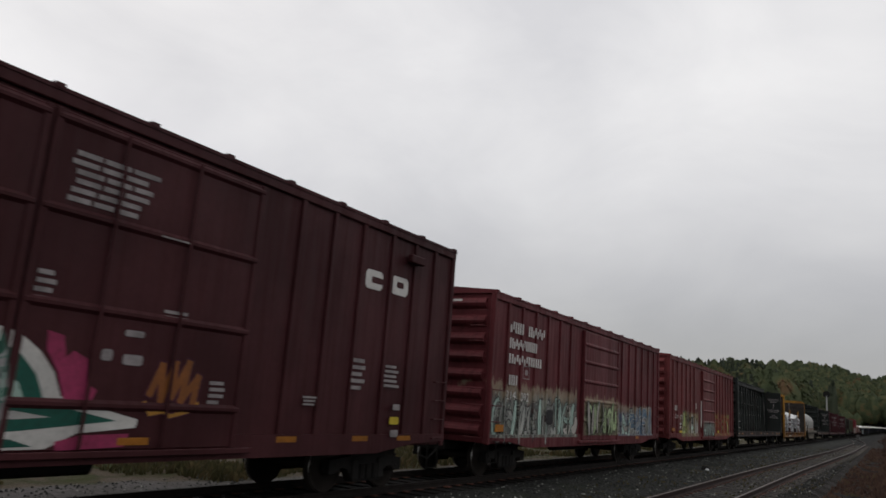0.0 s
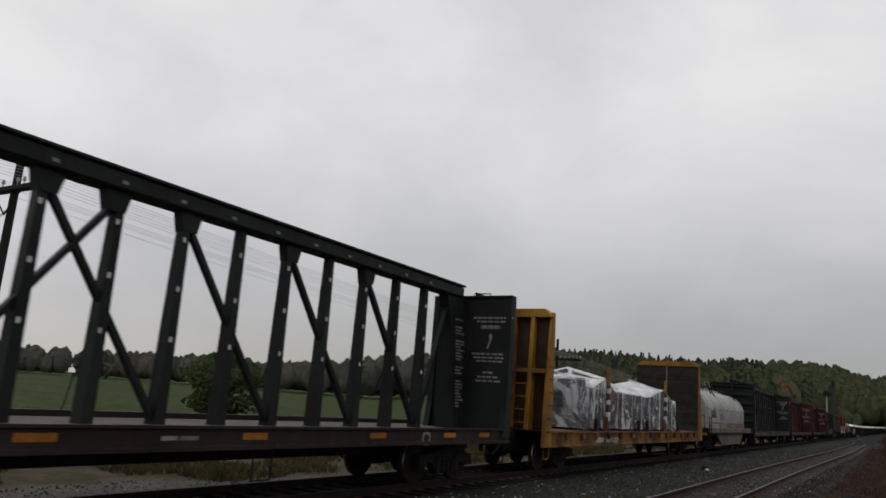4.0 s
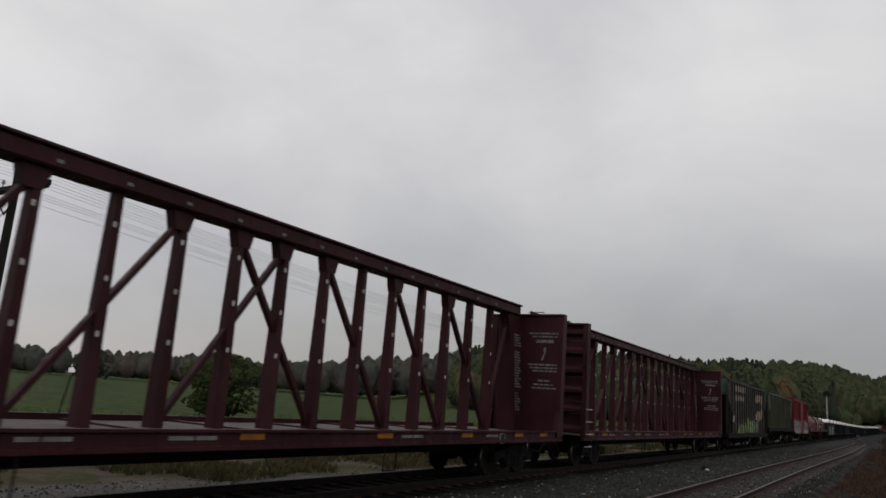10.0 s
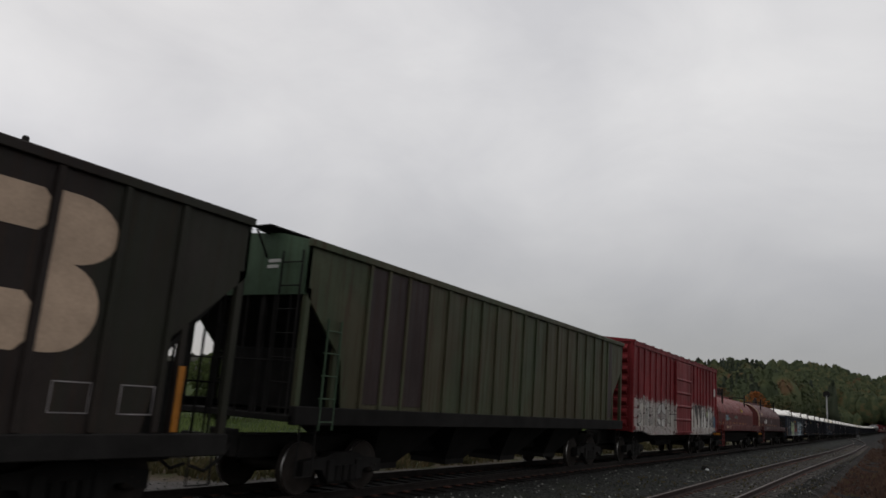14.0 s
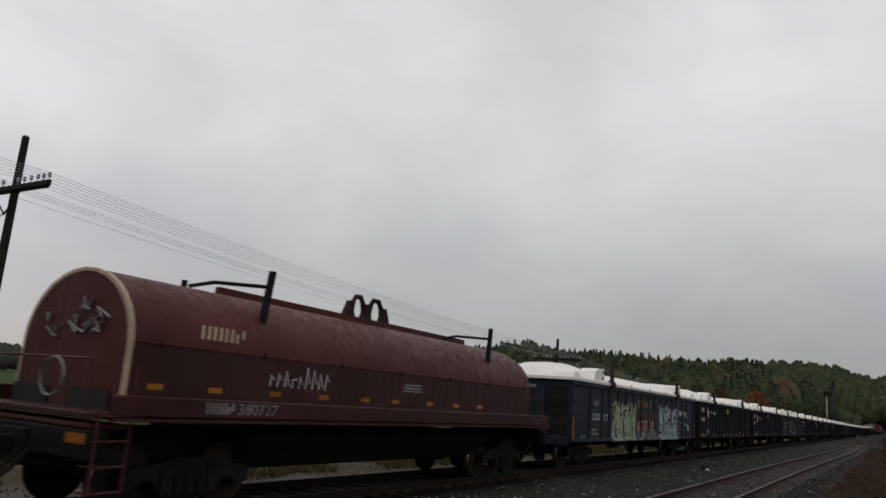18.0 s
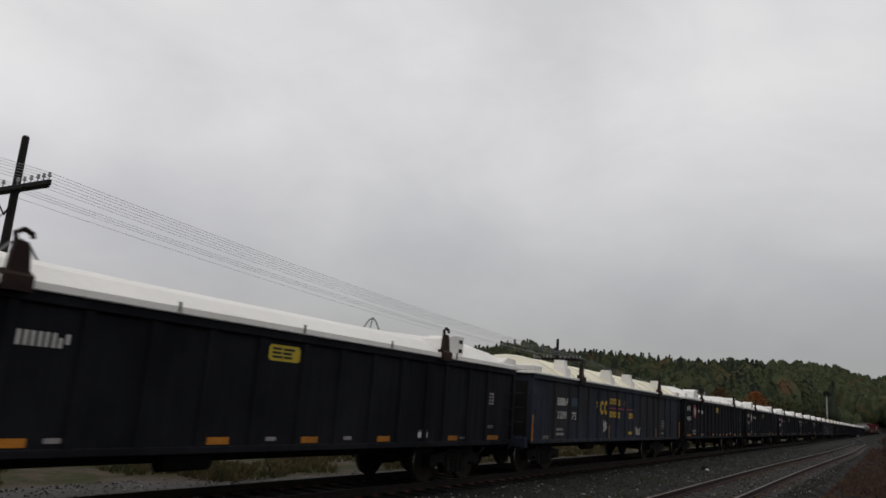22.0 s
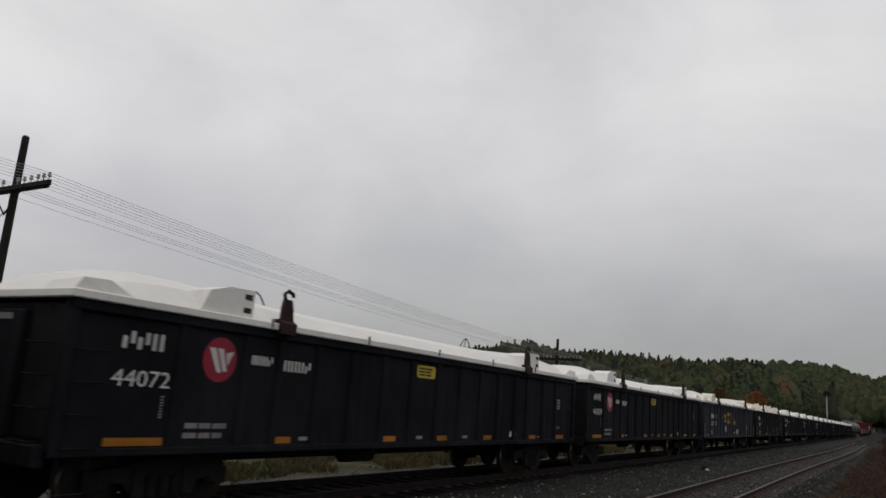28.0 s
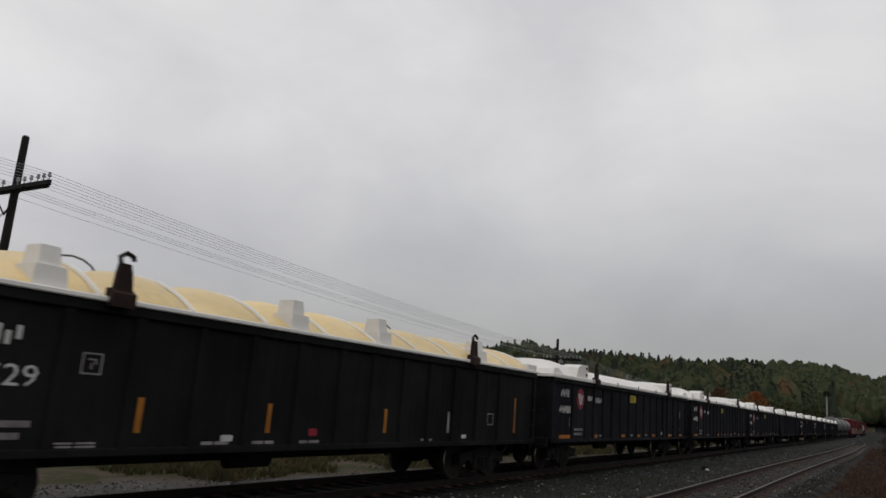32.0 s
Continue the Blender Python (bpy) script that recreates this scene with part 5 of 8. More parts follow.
def coil_car(front, hood, mat, label, marks, dark_end=None, lift=0.0, trough=True, low=None):
    """Covered coil car: low frame, flared trough, round-topped hood with lifting frames."""
    over = 0.55
    length = hood + 2 * over
    car = start_car("coil_car", label, "coil car", front - over, length, 1.95)
    y0, y1 = over, over + hood
    prof = [(-HW + 0.03, 1.36), (-HW, 1.45), (-HW, 2.43 if trough else 2.28)]
    top, seam = 3.46 + lift, 2.45 if trough else 2.30
    for k in range(1, 14):
        a = math.pi * (1 - k / 14)
        prof.append((math.cos(a) * (HW - 0.01), seam + math.sin(a) ** 1.08 * (top - seam)))
    prof += [(HW, prof[2][1]), (HW, 1.45), (HW - 0.03, 1.36)]
    loops = []
    for yy, k, dz in ((y0, 1.0, 0.0), (y0 + 0.04, 1.0, 0.0), (y1 - 0.5, 1.0, 0.0), (y1 - 0.22, 0.985, 0.05), (y1 - 0.06, 0.93, 0.18), (y1, 0.83, 0.42)):
        loops.append([(px * k, yy, pz if pz < seam else seam + (pz - seam) * (1 - dz)) for px, pz in prof])
    hoodp = part("hood", Geo().loft(loops), mat, car)
    for p in hoodp.data.polygons:
        p.use_smooth = len(p.vertices) == 4
    rim = [(px * 1.012, pz + 0.012 if pz > 1.4 else pz) for px, pz in prof]
    inner = [(px * 0.955, pz - 0.05 if pz > 1.4 else pz) for px, pz in rim]
    ring = [[(px, yy, pz) for px, pz in q] for q, yy in ((inner, y0 - 0.012), (rim, y0 - 0.012), (rim, y0 + 0.05))]
    part("hood_rim", Geo().loft(ring, closed=False), dark_end or mat, hoodp)
    part("hood_seam", Geo().box(HW - 0.02, HW + 0.018, y0 + 0.05, y1 - 0.3, seam - 0.04, seam - 0.005, 0.006), mat, hoodp)
    part("hood_seam", Geo().box(-HW - 0.018, -HW + 0.02, y0 + 0.05, y1 - 0.3, seam - 0.04, seam - 0.005, 0.006), mat, hoodp)
    n = 7
    for i in range(n):
        y = y0 + 0.5 + i * (hood - 1.2) / (n - 1)
        part("hood_latch", Geo().box(HW - 0.01, HW + 0.035, y - 0.03, y + 0.03, seam - 0.07, seam + 0.02, 0.012), M_GREYLOW if trough else M_HOOK, hoodp)
    for y in (y0 + hood * (0.30 if trough else 0.197), y0 + hood * (0.815 if trough else 0.815)):
        g = Geo()
        z = top - 0.02
        if trough:
            g.tube([(0.30, y - 0.14, z - 0.04), (0.50, y, z + 0.44), (0.98, y + 0.06, z - 0.34)], 0.036, 6)
            g.tube([(0.50, y, z + 0.44), (0.80, y - 0.10, z - 0.22)], 0.030, 6)
            g.tube([(0.60, y + 0.22, z + 0.22), (0.50, y - 0.3, z + 0.20)], 0.035, 6)
        else:
            g.loft([[(0.94, y - 0.05, z - 0.46), (1.03, y - 0.05, z - 0.46), (1.03, y + 0.05, z - 0.46), (0.94, y + 0.05, z - 0.46)], [(0.92, y + 0.08, z + 0.44), (1.0, y + 0.08, z + 0.44), (1.0, y + 0.18, z + 0.44), (0.92, y + 0.18, z + 0.44)]])
        g.tube([(0.97 if not trough else 0.5, y + 0.04, z + (0.16 if not trough else 0.2)), (0.3, y - 0.5, z + 0.16), (0.0, y - 0.75, z + 0.06)], 0.035, 6)
        part("lifting_guide", g, M_DARK, hoodp)
    # twin lifting eyes on three triangular feet
    g = Geo()
    ym = y0 + hood * 0.508
    for a, b in ((-0.62, 0.0), (0.0, 0.66)):
        g.tube([(0.0, ym + a + 0.08, top + 0.1), (0.0, ym + a + 0.14, top + 0.42), (0.0, ym + a + 0.24, top + 0.56), (0.0, ym + b - 0.24, top + 0.57), (0.0, ym + b - 0.12, top + 0.43), (0.0, ym + b - 0.06, top + 0.12)], 0.06, 7)
    for a in (-0.6, 0.0, 0.66):
        g.prism("x", [(ym + a - 0.2, top + 0.08), (ym + a + 0.2, top + 0.08), (ym + a + 0.04, top + 0.44), (ym + a - 0.04, top + 0.44)], -0.05, 0.05)
    part("lifting_eye", g, M_GREYLOW if trough else M_HOOK, hoodp)
    part("ridge_bar", Geo().box(-0.06, 0.06, y0 + hood * 0.185, y0 + hood * 0.845, top - 0.03, top + 0.13, 0.01), mat, hoodp)
    part("vent", Geo().tube([(0.0, y0 + 1.7, top - 0.02), (0.0, y0 + 1.7, top + 0.12)], 0.05, 8), M_DARK, hoodp)
    up = 0.0 if trough else 0.2
    part("frame", Geo().box(-SIDE + 0.02, SIDE - 0.02, 0.0, length, 1.08 + up, 1.16 + up, 0.015), M_DARK if trough else low, car)
    for s in (1, -1):
        part("side_sill", Geo().box(*sorted((s * (SIDE - 0.1), s * (SIDE + (0.0 if trough else 0.04)))), 0.25, length - 0.25, 1.12 + up, 1.38 + up, 0.015), M_GREYLOW if trough else low, car)
        if not trough:
            part("lower_side", Geo().box(*sorted((s * (HW - 0.02), s * (HW + 0.004))), y0 + 0.06, y1 - 0.55, 1.58, 2.24, 0.003), low, hoodp)
        part("walkway", Geo().box(*sorted((s * (SIDE - 0.02), s * (SIDE + 0.09))), 0.2, length - 0.2, 1.06 + up, 1.10 + up), M_DARK if trough else low, car)
        if trough:
            part("side_plate", Geo().prism("x", [(y0 + 1.9, 1.08), (y0 + 3.6, 0.42), (y1 - 3.4, 0.42), (y1 - 2.0, 1.08)], *sorted((s * (SIDE - 0.2), s * (SIDE - 0.1)))), M_GREYLOW, car)
    part("trough", Geo().prism("y", [(-1.3, 1.1), (1.3, 1.1), (0.75, 0.5), (-0.75, 0.5)], y0 + 2.4, y1 - 2.4), M_GREYLOW if trough else M_DARK, car)
    part("centre_sill", Geo().box(-0.32, 0.32, 0.1, length - 0.1, 0.6, 1.09, 0.02), M_DARK, car)
    g = Geo()
    for k in range(4):
        g.tube([(SIDE - 0.2, 0.05, 0.42 + k * 0.3), (SIDE + 0.02, 0.05, 0.42 + k * 0.3), (SIDE + 0.02, 0.5, 0.42 + k * 0.3)], 0.016, 5)
    for yy in (0.05, 0.5):
        g.tube([(SIDE + 0.02, yy, 0.4), (SIDE + 0.02, yy, 1.95)], 0.02, 5)
    part("ladder", g, M_DARK if trough else mat, car)
    for ye, d in ((0.0, 1), (length, -1)):
        part("end_platform", Geo().box(-SIDE + 0.1, SIDE - 0.1, *sorted((ye + d * 0.02, ye + d * over)), 1.16, 1.22, 0.01).tube([(-1.3, ye + d * 0.05, 1.2), (-1.3, ye + d * 0.05, 2.0), (1.3, ye + d * 0.05, 2.0), (1.3, ye + d * 0.05, 1.2)], 0.018, 5), M_DARK if trough else mat, car)
        part("end_sill", Geo().box(-SIDE + 0.06, SIDE - 0.06, *sorted((ye, ye + d * 0.3)), 0.78, 1.15, 0.03), M_DARK, car)
        part("end_reflector", Geo().box(SIDE - 0.5, SIDE - 0.1, *sorted((ye - d * 0.012, ye)), 0.98, 1.1), M_AMBER, car)
        part("air_hose", Geo().tube([(0.35, ye, 0.85), (0.4, ye - d * 0.25, 0.6), (0.4, ye - d * 0.5, 0.42), (0.3, ye - d * 0.65, 0.5)], 0.03, 6), M_DARK, car)
    # dark plates on the closed end stand in for shade inside openings
    for x0, x1 in ((-1.25, -0.4), (0.1, 1.0)):
        part("end_opening", Geo().box(x0, x1, y0 - 0.03, y0 - 0.018, 1.30, 1.62), M_SLOT, car)
    part("brake_wheel", Geo().tube([(0.5 + 0.25 * math.cos(a), 0.02, 1.75 + 0.25 * math.sin(a)) for a in np.linspace(0, 2 * math.pi, 15)], 0.02, 5), M_GALV, car)
    stirrup(car, 0.4, 1.08)
    stirrup(car, length - 0.4, 1.08)
    marks(car, y0, y1)
    for y in () if trough else (0.9, 1.95, 3.2, 4.4, 5.6, 6.6, 7.9, 9.05, 10.2):
        reflector(car, y, y + 0.25, 1.66, 1.74, M_AMBER, HW + 0.014)
    return car


def grey_marks(car, y0, y1):
    for k, a in enumerate((1.66, 2.0, 2.35, 2.66)):
        w = (0.30, 0.28, 0.27, 0.3)[k]
        # heavy black letter shapes
        blocks(car, [(y0 + a, y0 + a + 0.09, 1.93, 2.32), (y0 + a + w - 0.09, y0 + a + w, 1.93, 2.32 if k % 2 else 2.1), (y0 + a + 0.09, y0 + a + w - 0.09, 2.24, 2.32)] + ([(y0 + a + 0.09, y0 + a + w - 0.09, 1.93, 2.0)] if k % 2 == 0 else []), M_INK, HW + 0.012)
    part("rust_band", Geo().box(HW - 0.02, HW + 0.005, y0 + 0.06, y1 - 0.3, 1.38, 1.68, 0.002), M_GREYBAND, car)
    blocks(car, [(y0 + 0.3, y0 + 3.9, 1.36, 1.58)], M_GREY, HW + 0.009)
    row_of_blocks(car, y0 + 0.95, y0 + 1.5, 1.40, 1.54, 4, M_INK, HW + 0.014)
    numerals(car, "12084", y0 + 1.75, y0 + 2.6, 1.40, 1.54, M_INK, HW + 0.014)
    g = Geo()
    for k, q in enumerate((((4.3, 2.2), (4.35, 1.85), (4.45, 2.1), (4.55, 1.85), (4.6, 2.2)), ((4.95, 2.18), (4.68, 2.15), (4.7, 1.9), (4.98, 1.86)), ((4.7, 2.02), (4.92, 2.02)), ((5.1, 1.85), (5.1, 2.15), (5.3, 1.85), (5.32, 2.12)))):
        g.tube([(HW + 0.006, y0 + a, z) for a, z in q], 0.02, 4)
    part("scrawl", g, M_S_GREY, car)
    for a in (4.35, 7.75, 10.1, 11.95):
        reflector(car, y0 + a, y0 + a + 0.5, 1.46, 1.58, x=HW + 0.012)
    part("end_mark", Geo().box(0.35, 0.47, y0 - 0.03, y0 - 0.02, 2.95, 3.1).box(0.51, 0.63, y0 - 0.03, y0 - 0.02, 2.95, 3.1).box(0.67, 0.79, y0 - 0.03, y0 - 0.02, 2.95, 3.1).box(0.83, 0.95, y0 - 0.03, y0 - 0.02, 2.95, 3.1), M_INK, car)


coil_car(97.1, 12.95, M_GREY, "pale grey covered coil car with rounded steel hood", grey_marks, lift=0.05)

centrebeam(112.45, 22.3, M_BLACKGREEN, M_BLACKGREEN, "empty dark green centre-beam lumber car with end bulkheads", (("8 7 3", 3.5, 4.15), ("4 0 4", 4.72, 5.35)), ((15, 16),), 2.04, 1.18, 1.25, M_DIRTSILL)
for y, long in ((136.2, 22.9), (160.8, 22.5)):
    centrebeam(y, long, M_REDBEAM, M_REDBEAM, "empty dark red centre-beam lumber car with end bulkheads", (), ((2.6, 3.4), (4.2, 5.0), (5.6, 6.2), (7, 7.8), (9, 10), (14.5, 15.4), (18.1, 18.9)), 2.62)


def hopper(front, length, bottom, mat, end_mat, ribs, label, slope=1.45, knee=0.25):
    """Covered hopper: ribbed sides cut back at the ends over sloping sheets, an open frame at each end, outlets below."""
    car = start_car("covered_hopper", label, "hopper car", front, length, 2.0)
    eave, cutz = 4.27, 3.38
    skin = SIDE - 0.05
    shape = [(0.0, eave), (length, eave), (length, cutz), (length - slope + knee, 2.34), (length - slope, bottom), (slope, bottom), (slope - knee, 2.34), (0.0, cutz)]
    part("side", Geo().prism("x", shape, skin - 0.04, skin), mat, car)
    part("side", Geo().prism("x", shape, -skin, -skin + 0.04), mat, car)
    for s in (1, -1):
        for y in ribs:
            part("rib", Geo().box(*sorted((s * (skin - 0.005), s * SIDE)), y - 0.045, y + 0.045, bottom + 0.05, eave - 0.1, 0.01), mat, car)
        part("top_rail", Geo().box(*sorted((s * (skin - 0.06), s * (SIDE + 0.01))), -0.02, length + 0.02, eave - 0.1, eave + 0.03, 0.012), mat, car)
        part("side_sill", Geo().box(*sorted((s * (skin - 0.1), s * (SIDE + 0.01))), 0.0, length, bottom - 0.26, bottom + 0.04, 0.015), M_DARK, car)
    part("roof", Geo().prism("y", [(-SIDE, eave), (SIDE, eave), (0.8, eave + 0.17), (0.0, eave + 0.21), (-0.8, eave + 0.17)], 0.0, length), end_mat, car)
    for s in (0.55, -0.55):
        part("running_board", Geo().box(s - 0.22, s + 0.22, -0.26, length + 0.26, eave + 0.24, eave + 0.27), M_DARK, car)
    for i in range(5):
        y = length * (i + 0.5) / 5
        part("hatch", Geo().box(-0.28, 0.28, y - 1.2, y + 1.2, eave + 0.16, eave + 0.26, 0.04), end_mat, car)
    for y, d in ((0.0, 1), (length, -1)):
        part("end_sheet", Geo().box(-skin, skin, *sorted((y, y + d * 0.06)), cutz - 0.02, eave), end_mat, car)
        part("slope_sheet", Geo().prism("x", [(y + d * 0.05, cutz), (y + d * 0.12, cutz), (y + d * (slope + 0.75), bottom + 0.1), (y + d * (slope + 0.65), bottom + 0.1)], -skin + 0.03, skin - 0.03), M_DARK, car)
        for s in (1, -1):
            part("corner_post", Geo().box(*sorted((s * (skin - 0.1), s * skin)), *sorted((y + d * 0.02, y + d * 0.14)), bottom - 0.2, cutz + 0.1, 0.01), mat, car)
            part("brace", Geo().prism("x", [(y + d * 0.9, bottom), (y + d * 1.0, bottom), (y + d * 1.0, 2.65), (y + d * 0.9, 2.7)], *sorted((s * (skin - 0.1), s * (skin - 0.02)))), mat, car)
        for x in (-0.55, 0.5):
            part("end_post", Geo().box(x - 0.05, x + 0.05, *sorted((y + d * 0.04, y + d * 0.14)), bottom - 0.2, cutz + 0.3, 0.01), M_DARK, car)
        for x in (-1.15, -0.2, 0.15, 0.8, 1.15):
            part("end_bar", Geo().tube([(x, y + d * 0.03, bottom - 0.2), (x, y + d * 0.03, cutz + 0.1)], 0.022, 5), M_DARK, car)
        part("bin_end", Geo().box(-0.9, 0.9, *sorted((y + d * 0.55, y + d * 1.9)), bottom - 0.05, bottom + 1.0, 0.02), M_DARK, car)
        part("end_floor", Geo().box(-skin, skin, *sorted((y, y + d * 2.4)), bottom - 0.22, bottom - 0.12, 0.01), M_DARK, car)
        g = Geo()
        for z in np.arange(bottom, 4.0, 0.4):
            g.tube([(0.95, y - d * 0.06, z), (1.4, y - d * 0.06, z)], 0.013, 5)
        g.tube([(0.95, y - d * 0.06, bottom - 0.1), (0.95, y - d * 0.06, 4.1)], 0.018, 5).tube([(1.4, y - d * 0.06, bottom - 0.1), (1.4, y - d * 0.06, 4.1)], 0.018, 5)
        part("end_ladder", g, M_DARK, car)
        part("platform_bracket", Geo().tube([(0.5, y, eave + 0.18), (0.5, y - d * 0.3, eave + 0.18), (0.5, y, eave - 0.25)], 0.025, 5).tube([(-0.5, y, eave + 0.18), (-0.5, y - d * 0.3, eave + 0.18), (-0.5, y, eave - 0.25)], 0.025, 5), M_DARK, car)
        part("handrail", Geo().tube([(-1.4, y - d * 0.05, bottom + 0.75), (1.45, y - d * 0.05, bottom + 0.75)], 0.015, 5), M_DARK, car)
    n = 4
    for i in range(n):
        a = 2.6 + i * (length - 5.2) / n
        b = a + (length - 5.2) / n
        m_ = (a + b) / 2
        part("outlet", Geo().loft([[(-1.4, a + 0.05, bottom), (1.4, a + 0.05, bottom), (1.4, b - 0.05, bottom), (-1.4, b - 0.05, bottom)],
                                   [(-0.5, m_ - 0.45, 0.42), (0.5, m_ - 0.45, 0.42), (0.5, m_ + 0.45, 0.42), (-0.5, m_ + 0.45, 0.42)],
                                   [(-0.5, m_ - 0.45, 0.30), (0.5, m_ - 0.45, 0.30), (0.5, m_ + 0.45, 0.30), (-0.5, m_ + 0.45, 0.30)]]), M_DARK, car)
    part("centre_sill", Geo().box(-0.3, 0.3, 0.1, length - 0.1, 0.6, 0.98, 0.02), M_DARK, car)
    stirrup(car, 0.4, bottom - 0.1)
    stirrup(car, length - 0.4, bottom - 0.1)
    return car


rib_y = [1.34, 2.31, 3.23, 4.12, 4.98, 5.95, 6.87, 7.78, 8.70, 9.60, 10.5, 11.4, 12.3, 13.2, 14.1, 15.0]
c = hopper(185.4, 16.25, 1.07, M_BN, M_GREEN, rib_y, "sooty dark green covered hopper with cream marks and green spray paint")
for i, a in enumerate((2.38, 2.80, 3.30, 3.72, 3.98, 4.18, 4.60, 5.05, 5.47, 6.05)):
    if i == 4:
        blocks(c, [(a, a + 0.12, 3.68, 4.04)], M_TAN, SIDE - 0.044)
    else:
        open_block(c, a, a + 0.36, 3.68, 4.04, i * 2, M_TAN, SIDE - 0.044)
for i, a in enumerate((2.38, 2.80, 3.30, 3.72, 4.18, 4.60, 5.05, 5.47)):
    open_block(c, a, a + 0.36, 3.10, 3.46, i, M_TAN, SIDE - 0.044)
for seg in ((10.95, 11.35, 3.25, 3.75), (11.45, 12.25, 3.25, 3.85), (12.35, 13.14, 3.36, 3.86), (10.75, 11.35, 2.0, 2.45), (11.45, 12.25, 2.0, 2.68), (12.35, 13.14, 2.0, 2.66)):
    blocks(c, [seg], M_TAN, SIDE - 0.044)
for cy, cz, r0, r1 in ((13.5, 3.47, 0.58, 0.42), (13.42, 2.54, 0.54, 0.53)):
    # rounded right halves of the mark
    q = [(13.26, cz - r1)] + [(cy + r0 * math.cos(a), cz + r1 * math.sin(a)) for a in np.linspace(-math.pi / 2, math.pi / 2, 13)] + [(13.26, cz + r1)]
    part("mark", Geo().loft([[(x, y, z) for y, z in q] for x in (SIDE - 0.05, SIDE - 0.044)]), M_TAN, c)
throwup(c, 3.4, 6.6, 1.12, 1.70, 3, M_S_LIME, M_S_PALEGREEN, M_S_LIME, rib_y, 37)
throwup(c, 6.9, 12.1, 1.12, 2.15, 6, M_S_PALEGREEN, M_S_BLACK, M_S_LIME, rib_y, 38, M_S_OLIVE)
part("stripe", Geo().box(SIDE - 0.05, SIDE - 0.043, 1.48, 1.58, 1.1, 2.0), M_AMBER, c)
for y in (5.47, 8.98, 15.32):
    part("stripe", Geo().box(SIDE - 0.05, SIDE - 0.036, y - 0.05, y + 0.05, 1.13, 2.0), M_AMBER, c)
row_of_blocks(c, 2.42, 2.75, 2.35, 2.55, 2, M_DIM, SIDE - 0.044)
numerals(c, "60", 2.40, 2.72, 2.06, 2.24, M_DIM, SIDE - 0.044)
bars(c, 2.4, 2.9, 1.35, 1.8, 4, M_DIM, 2, SIDE - 0.044, seed=41)
bars(c, 3.35, 3.9, 1.5, 1.9, 4, M_DIM, 1, SIDE - 0.044, seed=42)
g = Geo()
rng = random.Random(9)
for k in range(9):
    y = 1.62 + k * 0.07
    g.tube([(SIDE - 0.04, y, 1.85 + rng.uniform(-0.1, 0.3)), (SIDE - 0.04, y + rng.uniform(0.0, 0.15), 2.0 + rng.uniform(-0.2, 0.25)), (SIDE - 0.04, y + rng.uniform(-0.1, 0.2), 1.9 + rng.uniform(-0.15, 0.3))], 0.012, 4)
part("scrawl", g, M_LETTER, c)
for a in (13.54, 14.44):
    for q in ((a, a + 0.5, 1.34, 1.355), (a, a + 0.5, 1.695, 1.71), (a, a + 0.015, 1.34, 1.71), (a + 0.485, a + 0.5, 1.34, 1.71)):
        blocks(c, [q], M_DIM, SIDE - 0.044)

c = hopper(203.0, 17.1, 1.50, M_HOPPER, M_GREEN, [1.7, 2.3, 3.0, 3.81] + [3.81 + 0.79 * k for k in range(1, 15)] + [15.4], "rust-streaked green covered hopper with ribbed sides", 1.20, 0.12)
for y in (0.60, 0.95):
    part("ladder_stile", Geo().tube([(SIDE, y, 1.16), (SIDE, y, 3.02)], 0.02, 5), M_GREEN, c)
ladder(c, 0.60, 1.3, 3.0, M_GREEN, SIDE + 0.01, 0.35)
for a, b in ((1.78, 2.25), (2.35, 2.95), (3.05, 3.76), (15.46, 15.9)):
    part("dark_panel", Geo().box(SIDE - 0.056, SIDE - 0.038, a, b, 1.62, 4.14, 0.004), M_HOPPERDARK, c)
bars(c, 0.35, 0.75, 3.8, 4.0, 2, M_LETTER, 1, 0.0, name="end_stencil", seed=43).matrix_basis = pose(0.2, -0.01, 0.0, 0, 0, -90)

